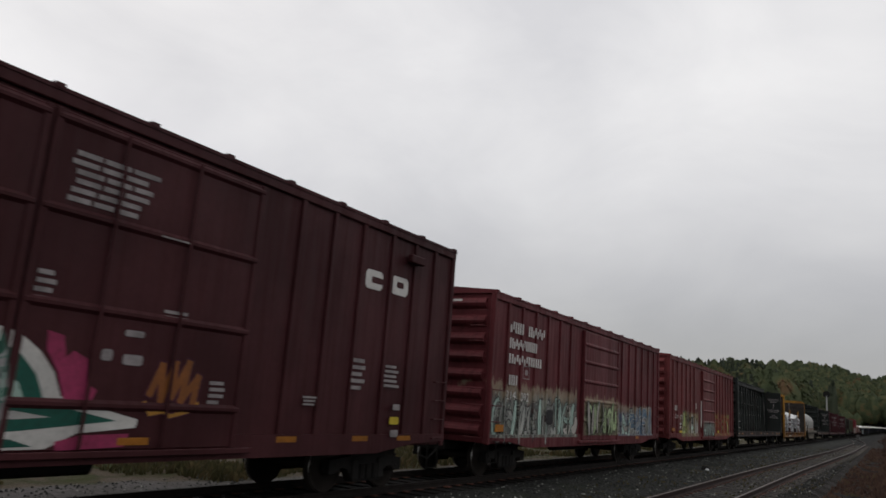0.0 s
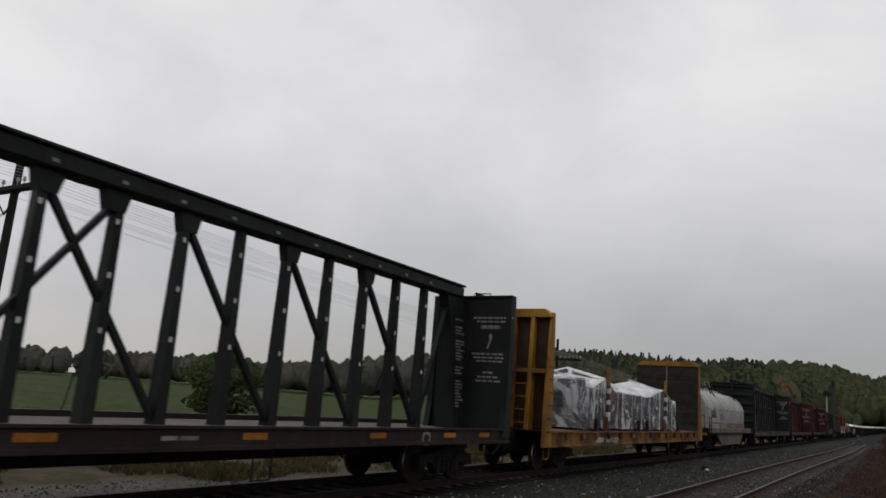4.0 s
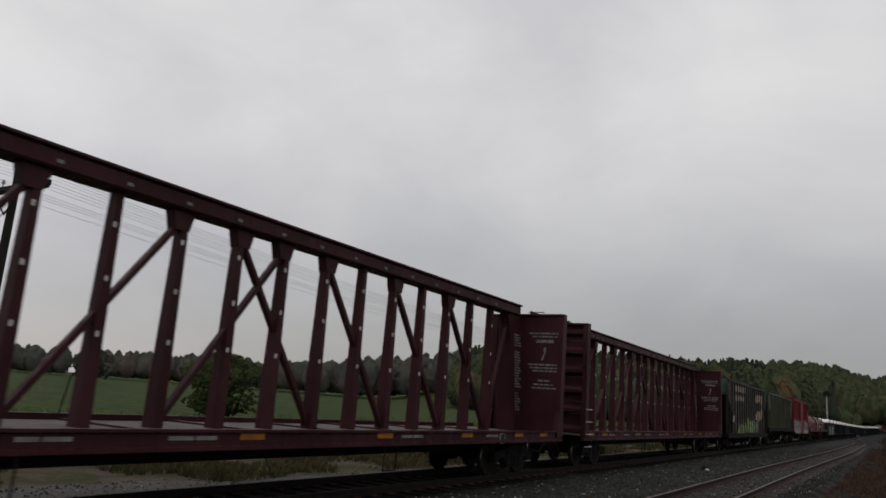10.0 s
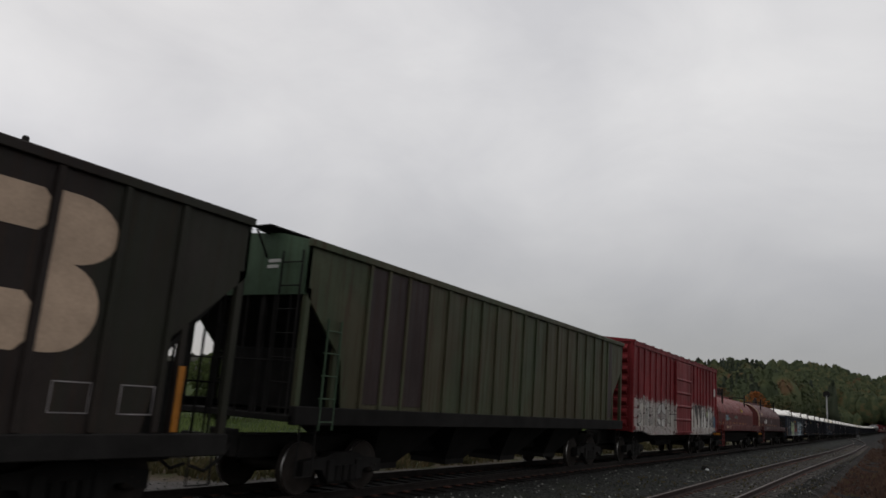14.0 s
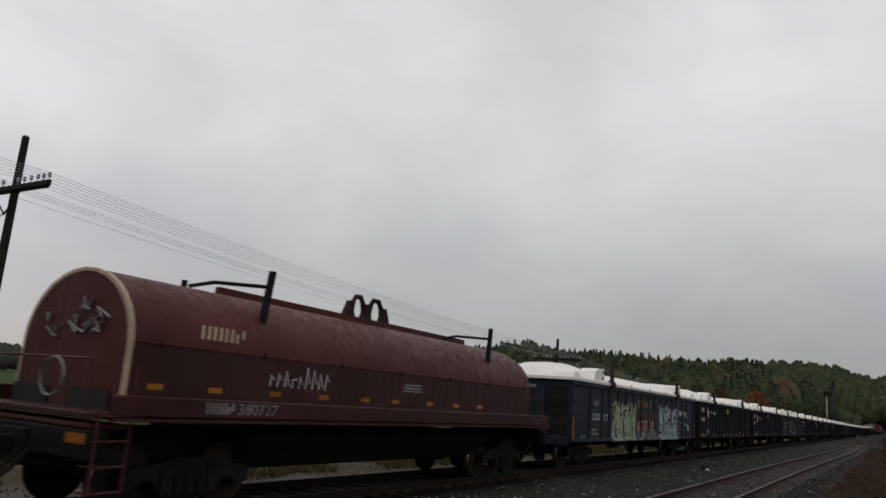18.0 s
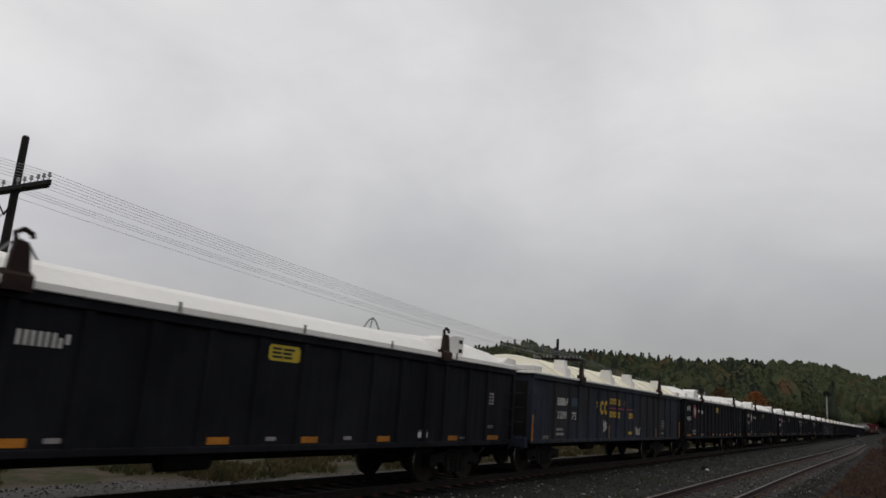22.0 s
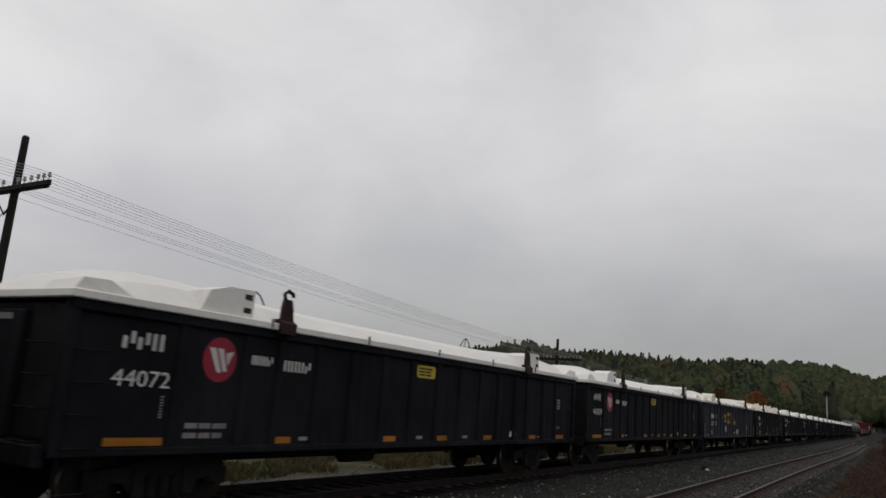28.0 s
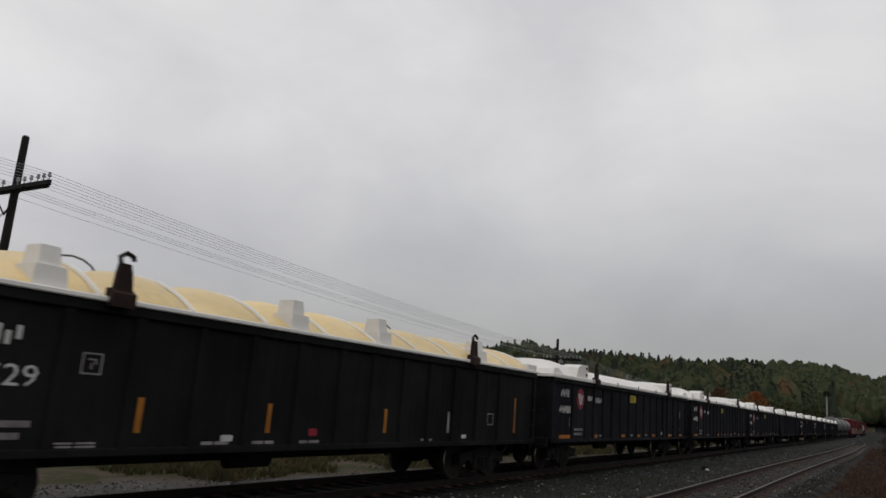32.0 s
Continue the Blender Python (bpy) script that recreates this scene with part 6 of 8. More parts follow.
c = boxcar(221.35, 15.85, 1.10, 4.50, M_REDBOX, [0.8, 1.6, 2.45, 3.3, 4.15, 5.0, 5.7, 10.3, 11.1, 11.8, 12.47, 13.29, 14.14, 14.95], [(6.4, 9.4)],
           "bright red boxcar with large white spray-painted letters", door_bars=(1.7, 2.3, 2.9, 3.5))
PY = [0.8, 1.6, 2.45, 3.3, 4.15, 5.0, 5.7, 10.3, 11.1, 11.8, 12.47, 13.29, 14.14, 14.95]
throwup(c, 0.4, 6.2, 1.12, 2.45, 4, M_S_CREAM, M_S_BLACK, M_S_WHITE, PY, 39)
for k, (poly, m) in enumerate((
        ([(9.6, 1.05), (9.6, 2.3), (10.6, 2.45), (11.6, 2.5), (11.95, 2.0), (12.0, 1.15)], M_S_BLACK),
        ([(9.8, 1.15), (9.8, 2.2), (10.5, 2.35), (10.9, 1.7), (11.4, 2.38), (11.75, 1.8), (11.8, 1.2)], M_S_CREAM),
        ([(13.1, 1.95), (13.25, 2.25), (13.5, 2.2), (13.55, 1.9)], M_S_LIME),
        ([(14.85, 1.3), (14.8, 1.95), (15.1, 2.0), (15.65, 1.95), (15.7, 1.15), (15.0, 1.12)], M_S_BLUE),
        ([(11.75, 1.02), (11.95, 1.5), (12.1, 2.48), (12.85, 2.5), (12.95, 2.2), (13.4, 1.75), (13.5, 2.1), (13.85, 2.42), (14.25, 2.28), (14.5, 2.15), (14.75, 2.35), (14.8, 1.95), (14.62, 1.8), (14.7, 1.5), (15.0, 1.42), (15.0, 1.08), (14.4, 0.98)], M_S_BLACK),
        ([(11.95, 1.12), (12.05, 1.4), (12.22, 2.40), (12.72, 2.42), (12.8, 2.1), (13.35, 1.62), (13.6, 1.25), (13.75, 1.85), (13.6, 2.05), (13.9, 2.32), (14.25, 2.18), (14.42, 2.05), (14.65, 2.22), (14.7, 1.98), (14.5, 1.75), (14.6, 1.42), (14.92, 1.34), (14.92, 1.14), (14.2, 1.06)], M_S_WHITE),
        ([(12.5, 1.55), (12.55, 1.85), (12.68, 1.6), (12.78, 1.52)], M_S_BLACK),
        ([(14.05, 1.5), (14.08, 1.85), (14.32, 1.85), (14.3, 1.5)], M_S_BLACK))):
    sprayed(c, poly, m, PY, k)
g = Geo()
for k in range(5):
    y = 15.05 + k * 0.1
    g.tube([(SIDE - 0.04, y, 3.05), (SIDE - 0.04, y + 0.06, 3.45), (SIDE - 0.04, y + 0.1, 3.1 + 0.05 * (k % 2))], 0.018, 4)
part("scrawl", g, M_LETTER, c)


def red_marks(car, y0, y1):
    row_of_blocks(car, 1.2, 1.82, 1.39, 1.53, 4, M_TAN, SIDE + 0.05)
    numerals(car, "380887", 1.95, 2.66, 1.39, 1.53, M_TAN, SIDE + 0.05)
    rng = random.Random(17)
    x = HW + 0.012
    g = Geo().tube([(x, 3.0, 2.15), (x, 2.8, 2.16), (x, 2.78, 1.9), (x, 3.0, 1.88), (x, 3.0, 2.0)], 0.03, 4)
    y = 3.75
    for k in range(7):
        g.tube([(x, y, 1.9), (x, y + 0.02, 2.0 + rng.uniform(-0.03, 0.06)), (x, y + 0.07, 1.9 + rng.uniform(-0.02, 0.06))], 0.016, 4)
        y += 0.105
    for k in range(7):
        y = 5.9 + k * 0.17
        g.tube([(x, y, 2.0), (x, y + rng.uniform(0, 0.1), 2.15 + rng.uniform(-0.05, 0.05)), (x, y + 0.13, 2.0 + rng.uniform(-0.05, 0.05))], 0.011, 4)
    part("scrawl", g, M_S_GREY, car)
    g = Geo()
    for k in range(3):
        d = k * 0.045
        g.tube([(x, 3.16 + d, 2.15 - d), (x, 3.66 - d, 2.13 - d), (x, 3.64 - d, 1.82 + d), (x, 3.18 + d, 1.84 + d), (x, 3.16 + d, 2.15 - d)], 0.016, 4)
    part("scrawl", g, M_S_PALEBLUE, car)
    part("spray_paint", Geo().box(HW + 0.006, HW + 0.010, 3.3, 3.52, 1.93, 2.04), M_S_GREY, car)["kind"] = "stuff"
    g = Geo()
    g.tube([(HW - 0.03, 8.42, 2.64), (HW - 0.02, 8.7, 2.50), (HW - 0.02, 9.1, 2.48)], 0.02, 4).box(HW - 0.06, HW - 0.015, 8.6, 9.2, 2.44, 2.56)
    part("yellow_mark", g, M_SIGN, car)


def brown_marks(car, y0, y1):
    row_of_blocks(car, y0 + 1.16, y0 + 2.05, 2.42, 2.62, 4, M_TAN, HW - 0.02)
    row_of_blocks(car, y0 + 1.09, y0 + 1.63, 1.38, 1.54, 4, M_DIM, SIDE + 0.05)
    numerals(car, "380727", y0 + 1.69, y0 + 2.49, 1.38, 1.54, M_DIM, SIDE + 0.05)
    rng = random.Random(3)
    g = Geo()
    y = y0 + 2.62
    for k in range(9):
        g.tube([(HW + 0.012, y, 1.82), (HW + 0.012, y + 0.02, 1.95 + rng.uniform(0, 0.22)), (HW + 0.012, y + 0.1, 1.84 + rng.uniform(0, 0.15))], 0.014, 4)
        y += 0.17
    part("scrawl", g, M_LETTER, car)
    bars(car, y0 + 6.4, y0 + 7.3, 1.9, 2.08, 3, M_DIM, 2, HW + 0.012, seed=51)
    g = Geo()
    for k in range(16):
        a = rng.uniform(-0.75, 0.6)
        z = rng.uniform(2.2, 2.75)
        g.tube([(a, y0 - 0.03, z), (a + rng.uniform(-0.2, 0.2), y0 - 0.03, z + rng.uniform(-0.2, 0.2)), (a + rng.uniform(-0.2, 0.2), y0 - 0.03, z)], 0.016, 4)
    part("scrawl", g, M_DIM, car)


coil_car(239.3, 13.3, M_COILRED, "oxide red covered coil car with rounded steel hood", red_marks, lift=-0.16, trough=False, low=M_COILREDLOW)
coil_car(255.5, 12.9, M_COILBROWN, "brown-red covered coil car with scrawled steel hood", brown_marks, M_TAN, -0.18, trough=False, low=M_COILBROWNLOW)


# gondolas with fibreglass covers
def hip_cover(parent, length, mat):
    z = 2.70
    part("cover_flange", Geo().box(-SIDE - 0.06, SIDE + 0.06, -0.06, length + 0.06, z - 0.02, z + 0.09, 0.015), mat, parent)
    w, r = SIDE - 0.02, 0.55
    ridge = z + 0.46
    pts = []
    hip = ((0.02, 0.0), (0.22, 0.42), (0.5, 0.85), (0.9, 1.18), (1.4, 1.34), (2.1, 1.34), (3.0, 1.20), (4.4, 1.04), (6.0, 1.0))
    for y, k in hip + tuple((length - y, k) for y, k in reversed(hip)):
        h = z + 0.09 + (ridge - z - 0.09) * k
        pts.append([(-w, y, z + 0.08), (w, y, z + 0.08), (w - 0.35, y, z + 0.09 + (h - z - 0.09) * 0.55), (r, y, h - 0.02), (0, y, h), (-r, y, h - 0.02), (-w + 0.35, y, z + 0.09 + (h - z - 0.09) * 0.55)])
    part("cover_top", Geo().loft(pts), mat, parent)
    for s in (1, -1):
        for y0, d in ((0.0, 1), (length, -1)):
            f = lambda k: y0 + d * k
            g = Geo().loft([[(s * (w + 0.01), f(-0.03), z + 0.08), (s * 0.9, f(-0.03), z + 0.08), (s * 0.9, f(0.05), z + 0.2), (s * (w + 0.01), f(0.08), z + 0.24)],
                            [(s * (w + 0.01), f(0.45), z + 0.08), (s * 0.9, f(0.45), z + 0.08), (s * 0.9, f(0.45), z + 0.26), (s * (w - 0.02), f(0.45), z + 0.26)],
                            [(s * (w + 0.01), f(0.8), z + 0.08), (s * 0.9, f(0.8), z + 0.08), (s * 0.9, f(0.8), z + 0.12), (s * (w - 0.02), f(0.8), z + 0.12)]])
            part("corner_block", g, mat, parent)
        for y1 in (2.85, 13.55):
            # wedge that rises towards the rear and ends in an upright face
            part("stacking_block", Geo().prism("x", [(y1 - 1.0, z + 0.08), (y1, z + 0.08), (y1, z + 0.51), (y1 - 0.5, z + 0.50), (y1 - 0.85, z + 0.40)], *sorted((s * 0.95, s * w))), mat, parent)
            # slots are thin dark plates, their inner shade painted on a solid block
            for k in (0.16, 0.36):
                part("slot", Geo().box(*sorted((s * w, s * (w + 0.006))), y1 - 0.20, y1 - 0.05, z + k, z + k + 0.08), M_SLOT, parent)
    for y in (4.3, length - 4.25):
        g = Geo().tube([(0.0, y - 0.36, ridge - 0.03), (0.0, y - 0.12, ridge + 0.24), (0.0, y + 0.02, ridge + 0.31), (0.0, y + 0.14, ridge + 0.25), (0.0, y + 0.36, ridge - 0.03)], 0.018, 5)
        g.tube([(0.0, y - 0.1, ridge - 0.02), (0.0, y + 0.02, ridge + 0.29)], 0.014, 5)
        part("lifting_wire", g, M_GALV, parent)
    n = 5
    for i in range(n):
        y = 3.2 + i * (length - 6.4) / (n - 1)
        part("cover_pin", Geo().box(SIDE + 0.055, SIDE + 0.075, y - 0.02, y + 0.02, z, z + 0.14), M_GALV, parent)


def arch_cover(parent, length, ribs, skin):
    z = 2.70
    part("cover_flange", Geo().box(-SIDE - 0.05, SIDE + 0.05, -0.05, length + 0.05, z - 0.02, z + 0.05, 0.015), M_COVER, parent)
    n = 11
    step = (length - 0.7) / n
    rise = lambda u: 0.05 + 0.50 * math.sin(math.pi * (u * 0.60 + 0.02)) ** 1.1
    for i in range(n):
        # each shell swells towards its rear edge, where it overlaps the next one and carries a raised rim
        a = 0.3 + i * step
        loops = []
        for k in range(9):
            u = k / 8
            loops.append([(math.cos(q) * (SIDE - 0.04), a + u * (step + 0.14), z + 0.04 + rise(u) * max(0.0, math.sin(q)) ** 1.9) for q in np.linspace(0, math.pi, 15)])
        arch = part("arch", Geo().loft(loops), skin, parent, smooth=True)
        part("arch_rib", Geo().tube([(math.cos(q) * (SIDE - 0.05), a + step + 0.13, z + 0.05 + rise(1.0) * math.sin(q) ** 1.9) for q in np.linspace(0.03, math.pi - 0.03, 15)], 0.034, 6), ribs, arch)
    for s in (1, -1):
        for y in (0.28, length - 0.28):
            part("corner_block", Geo().box(*sorted((s * 0.95, s * (SIDE - 0.01))), y - 0.30, y + 0.30, z + 0.05, z + 0.22, 0.03), M_COVER, parent)
    for y in (2.65, 6.9, 9.3, 13.3):
        for s in (1, -1):
            part("stacking_block", Geo().loft([[(s * 1.0, y - 0.21, z + 0.06), (s * 1.5, y - 0.21, z + 0.06), (s * 1.5, y + 0.21, z + 0.06), (s * 1.0, y + 0.21, z + 0.06)],
                                               [(s * 1.02, y - 0.19, z + 0.30), (s * 1.47, y - 0.19, z + 0.30), (s * 1.47, y + 0.19, z + 0.30), (s * 1.02, y + 0.19, z + 0.30)]]), M_COVER, parent)
            part("block_cap", Geo().loft([[(s * 1.06, y - 0.14, z + 0.305), (s * 1.42, y - 0.14, z + 0.305), (s * 1.42, y + 0.14, z + 0.305), (s * 1.06, y + 0.14, z + 0.305)],
                                          [(s * 1.08, y - 0.12, z + 0.54), (s * 1.38, y - 0.12, z + 0.54), (s * 1.38, y + 0.12, z + 0.54), (s * 1.08, y + 0.12, z + 0.54)]]), M_COVER, parent)
    for y in (3.75, 11.2):
        part("lifting_wire", Geo().tube([(0.0, y + 0.42 * math.cos(a), z + 0.40 + 0.30 * math.sin(a)) for a in np.linspace(0, math.pi, 9)], 0.016, 5), M_GALV, parent)


def hook_mesh():
    g = Geo()
    z = 2.68
    g.prism("y", [(-0.04, z - 0.05), (0.14, z - 0.05), (0.14, z + 0.12), (0.05, z + 0.18), (-0.04, z + 0.18)], -0.16, 0.16)
    g.prism("x", [(-0.12, z + 0.1), (0.14, z + 0.1), (0.10, z + 0.38), (0.06, z + 0.5), (-0.08, z + 0.5), (-0.1, z + 0.38)], 0.0, 0.08)
    g.tube([(0.04, -0.06, z + 0.48), (0.04, -0.09, z + 0.58), (0.04, 0.0, z + 0.64), (0.04, 0.1, z + 0.60), (0.04, 0.11, z + 0.55)], 0.032, 6)
    return g.mesh("cover_hook", M_HOOK)


HOOK = hook_mesh()
GON = 16.35


def gondola(front, mat, cover, label, ribs=None, marks=None):
    car = start_car("covered_gondola", label, "gondola car", front, GON, 2.0, "covered gondolas")
    skin, top, low = SIDE - 0.06, 2.68, 0.84
    part("body", Geo().box(-skin, skin, 0.05, GON - 0.05, low + 0.05, top - 0.05, 0.015), mat, car)
    if ribs is None:
        ribs = [1.66, 2.85, 3.57, 4.49, 5.43, 6.39, 7.37, 8.37, 9.35, 10.3, 11.25, 12.2, 12.95, 14.0, 14.9]
    for s in (1, -1):
        for y in ribs:
            g = Geo().prism("z", [(s * (skin - 0.005), y - 0.09), (s * (SIDE - 0.01), y - 0.055), (s * (SIDE - 0.01), y + 0.055), (s * (skin - 0.005), y + 0.09)], low + 0.06, top - 0.1)
            part("rib", g, mat, car)
        part("top_rail", Geo().box(*sorted((s * (skin - 0.03), s * (SIDE + 0.01))), 0.0, GON, top - 0.13, top, 0.015), mat, car)
        part("side_sill", Geo().box(*sorted((s * (skin - 0.03), s * (SIDE - 0.005))), 0.0, GON, low, low + 0.10, 0.012), mat, car)
        for y in (0.06, GON - 0.06):
            part("corner_post", Geo().box(*sorted((s * (skin - 0.1), s * SIDE)), y - 0.06, y + 0.06, low, top, 0.015), mat, car)
    for y, d in ((0.05, -1), (GON - 0.05, 1)):
        part("end_panel", Geo().box(-1.42, 0.62, *sorted((y, y + d * 0.09)), low + 0.16, top - 0.14, 0.02), mat, car)
        for x in (-0.9, -0.1):
            part("end_post", Geo().box(x - 0.05, x + 0.05, *sorted((y + d * 0.09, y + d * 0.12)), low, top - 0.08, 0.01), mat, car)
        part("end_sill", Geo().box(-1.45, 1.45, *sorted((y, y + d * 0.16)), low - 0.12, low + 0.14, 0.02), mat, car)
        # thin dark plate paints the shade of a recess that is not cut
        part("ladder_bay", Geo().box(0.72, 1.40, *sorted((y, y + d * 0.012)), low + 0.2, top - 0.2), M_DARK, car)
        end_ladder(car, 0.85, y, 1.0, 2.5, mat, d * 0.14)
    part("centre_sill", Geo().box(-0.32, 0.32, 0.1, GON - 0.1, 0.58, low + 0.06, 0.02), M_DARK, car)
    part("brake_cylinder", Geo().tube([(0.55, GON * 0.4, 0.62), (0.55, GON * 0.4 + 0.9, 0.62)], 0.14, 10), M_DARK, car)
    part("air_tank", Geo().box(-0.9, -0.4, GON * 0.5, GON * 0.5 + 0.6, 0.5, 0.85, 0.04), M_DARK, car)
    for y in (3.5, 12.66):
        for s in (1, -1):
            o = part("cover_hook", HOOK, None, car, at=(s * SIDE, y, 0))
            if s < 0:
                o.rotation_euler = (0, 0, math.pi)
    bars(car, 0.25, 1.0, 2.38, 2.52, 1, M_DIM, 2, 0.0, name="end_stencil", seed=int(front)).matrix_basis = pose(-0.55, -0.05, 0, 0, 0, -90)
    bars(car, 0.3, 0.75, 1.9, 2.2, 4, M_DIM, 1, 0.0, name="end_stencil", seed=int(front) + 1).matrix_basis = pose(-1.0, -0.05, 0, 0, 0, -90)
    ladder(car, 0.12, 0.95, 2.3, mat, SIDE + 0.05)
    ladder(car, GON - 0.55, 0.95, 2.3, mat, SIDE + 0.05)
    stirrup(car, 0.35, 0.86)
    stirrup(car, GON - 0.35, 0.86)
    cov = thing("gondola_cover", cover[1], "cover", "gondola covers")
    CARS.append((cov, front))
    cover[0](cov)
    part("yellow_flap", Geo().prism("x", [(12.78, 2.80), (13.0, 2.80), (12.86, 2.95)], SIDE - 0.1, SIDE - 0.06), M_SIGN, cov)
    if marks:
        marks(car)
    return car


P = SIDE - 0.052


def roundel_marks(num):
    def go(car):
        row_of_blocks(car, 0.76, 1.42, 2.16, 2.38, 3, M_LETTER, P)
        if num:
            numerals(car, num, 0.68, 1.55, 1.69, 1.90, M_LETTER, P)
        else:
            row_of_blocks(car, 0.68, 1.55, 1.69, 1.90, 5, M_LETTER, P)
        disc = [(2.36 + 0.31 * math.cos(a), 2.14 + 0.32 * math.sin(a)) for a in np.linspace(0, 2 * math.pi, 25)[:-1]]
        ro = part("roundel", Geo().prism("x", disc, P - 0.006, P), M_REDLOGO, car)
        part("roundel_mark", Geo().prism("x", [(2.14, 2.3), (2.26, 2.3), (2.4, 1.96), (2.32, 1.96)], P, P + 0.004).prism("x", [(2.30, 2.3), (2.4, 2.3), (2.5, 1.98), (2.43, 1.98)], P, P + 0.004).prism("x", [(2.46, 2.24), (2.6, 2.27), (2.5, 2.06)], P, P + 0.004), M_LETTER, ro)
        row_of_blocks(car, 2.98, 3.44, 2.12, 2.26, 4, M_LETTER, P)
        row_of_blocks(car, 3.68, 4.34, 2.07, 2.24, 4, M_LETTER, P)
        blocks(car, [(7.55, 8.26, 2.22, 2.47)], M_SIGN, P)
        bars(car, 7.6, 8.2, 2.25, 2.44, 3, M_INK, 2, P + 0.006, seed=61)
        bars(car, 1.45, 1.5, 1.3, 1.6, 8, M_DIM, 1, P, seed=62)
        bars(car, 1.85, 2.68, 1.02, 1.28, 2, M_DIM, 3, P, seed=63)
        bars(car, 0.9, 1.5, 0.9, 0.94, 1, M_DIM, 2, P, seed=64)
        for a, b in ((0.70, 1.56), (3.5, 4.0), (6.55, 6.95), (8.5, 8.9), (10.6, 11.0), (13.2, 13.6), (14.95, 15.6)):
            reflector(car, a, b, 0.96, 1.06, x=P + 0.006)
        for a in (4.2, 7.7, 9.6):
            blocks(car, [(a, a + 0.22, 1.0, 1.06)], M_DIM, P)
        blocks(car, [(12.0, 12.35, 1.02, 1.14)], M_LETTER, P)
        blocks(car, [(12.0, 12.36, 1.155, 1.17)], M_DIM, P)
        bars(car, 13.7, 14.1, 0.99, 1.04, 2, M_DIM, 2, P, seed=66)
        for k in range(4):
            blocks(car, [(15.05, 15.12, 1.78 + 0.075 * k, 1.83 + 0.075 * k), (15.17, 15.26, 1.78 + 0.075 * k, 1.83 + 0.075 * k)], M_DIM, P)
        bars(car, 15.0, 15.35, 1.22, 1.3, 2, M_DIM, 2, P, seed=67)
    return go


def gondola_spray(car):
    """Words, a patch and scrawls sprayed on the navy side, in the bays between the ribs."""
    rng = random.Random(12)
    for k, (poly, m) in enumerate((
            ([(5.85, 2.18), (6.5, 2.17), (6.62, 1.95), (6.5, 1.7), (6.05, 1.78), (5.9, 1.95)], M_S_RUST),
            ([(6.0, 1.72), (6.3, 1.78), (6.58, 1.6), (6.62, 1.2), (6.45, 0.95), (6.1, 1.0), (5.95, 1.35)], M_S_OLIVE),
            ([(6.93, 1.50), (7.72, 1.58), (7.76, 1.24), (6.95, 1.18)], M_S_CREAM),
            ([(7.8, 1.6), (8.72, 1.62), (8.76, 1.17), (7.82, 1.18)], M_S_CREAM),
            ([(8.9, 1.58), (9.45, 1.6), (9.42, 1.18), (8.92, 1.16)], M_S_CREAM))):
        sprayed(car, poly, m, [], k, sheet=SIDE - 0.056, proud=SIDE - 0.056)
    for y0, y1, z, n_, m in ((6.92, 7.7, 2.08, 3, M_S_AMBER), (7.88, 8.8, 2.06, 4, M_S_AMBER), (6.94, 7.7, 1.66, 3, M_S_RUST), (7.92, 8.78, 1.64, 4, M_S_RUST), (9.06, 9.6, 1.66, 2, M_S_AMBER)):
        w = (y1 - y0) / n_
        for k in range(n_):
            y = y0 + k * w
            parts_ = [(y, y + 0.26 * w, z, z + 0.24), (y + 0.5 * w, y + 0.76 * w, z, z + 0.24), (y + 0.2 * w, y + 0.6 * w, z + 0.17, z + 0.24)]
            blocks(car, parts_ + ([(y + 0.2 * w, y + 0.6 * w, z, z + 0.06)] if rng.random() < 0.6 else [(y + 0.2 * w, y + 0.6 * w, z + 0.09, z + 0.14)]), m, P + 0.004)
    for y0, y1, n_ in ((7.0, 7.7, 3), (7.88, 8.68, 3), (8.98, 9.38, 1)):
        w = (y1 - y0) / n_
        g = Geo()
        for k in range(n_):
            y = y0 + k * w
            g.tube([(P + 0.012, y + 0.1, 1.24), (P + 0.012, y + 0.1, 1.5), (P + 0.012, y + 0.75 * w, 1.5), (P + 0.012, y + 0.7 * w, 1.36), (P + 0.012, y + 0.1, 1.37), (P + 0.012, y + 0.75 * w, 1.23)], 0.02, 4)
        g.tube([(P + 0.012, y0 - 0.05, 1.19), (P + 0.012, y1 + 0.05, 1.19), (P + 0.012, y1 + 0.05, 1.58), (P + 0.012, y0 - 0.05, 1.57)], 0.014, 4)
        part("spray_line", g, M_S_RED, car)
    for sy, sz, w, h, n_, m in ((13.45, 1.78, 0.85, 0.3, 14, M_LETTER), (14.6, 1.8, 0.55, 0.25, 7, M_LETTER), (14.66, 1.42, 0.3, 0.16, 4, M_LETTER), (14.95, 1.2, 0.42, 0.3, 8, M_LETTER), (4.1, 0.95, 2.3, 1.2, 16, M_S_PALEGREEN), (4.2, 1.0, 2.2, 1.1, 12, M_S_INK), (10.3, 0.95, 2.6, 1.15, 12, M_S_CREAM), (10.4, 1.0, 2.6, 1.1, 12, M_S_INK)):
        g = Geo()
        for k in range(n_):
            y, z = sy + w * (k + 0.5) / n_, sz + h * rng.uniform(0.1, 0.9)
            q = []
            r0, a0 = rng.uniform(0.10, 0.26) * min(1.0, h * 1.3) * 1.4, rng.uniform(0, 6.28)
            for i in range(6):
                a = a0 + i * rng.uniform(0.35, 0.7)
                q.append((P + 0.006, y + r0 * math.cos(a) * 0.8, min(sz + h, max(sz, z + r0 * 1.6 * math.sin(a)))))
            g.tube(q, 0.014 if m is M_LETTER else 0.02, 4)
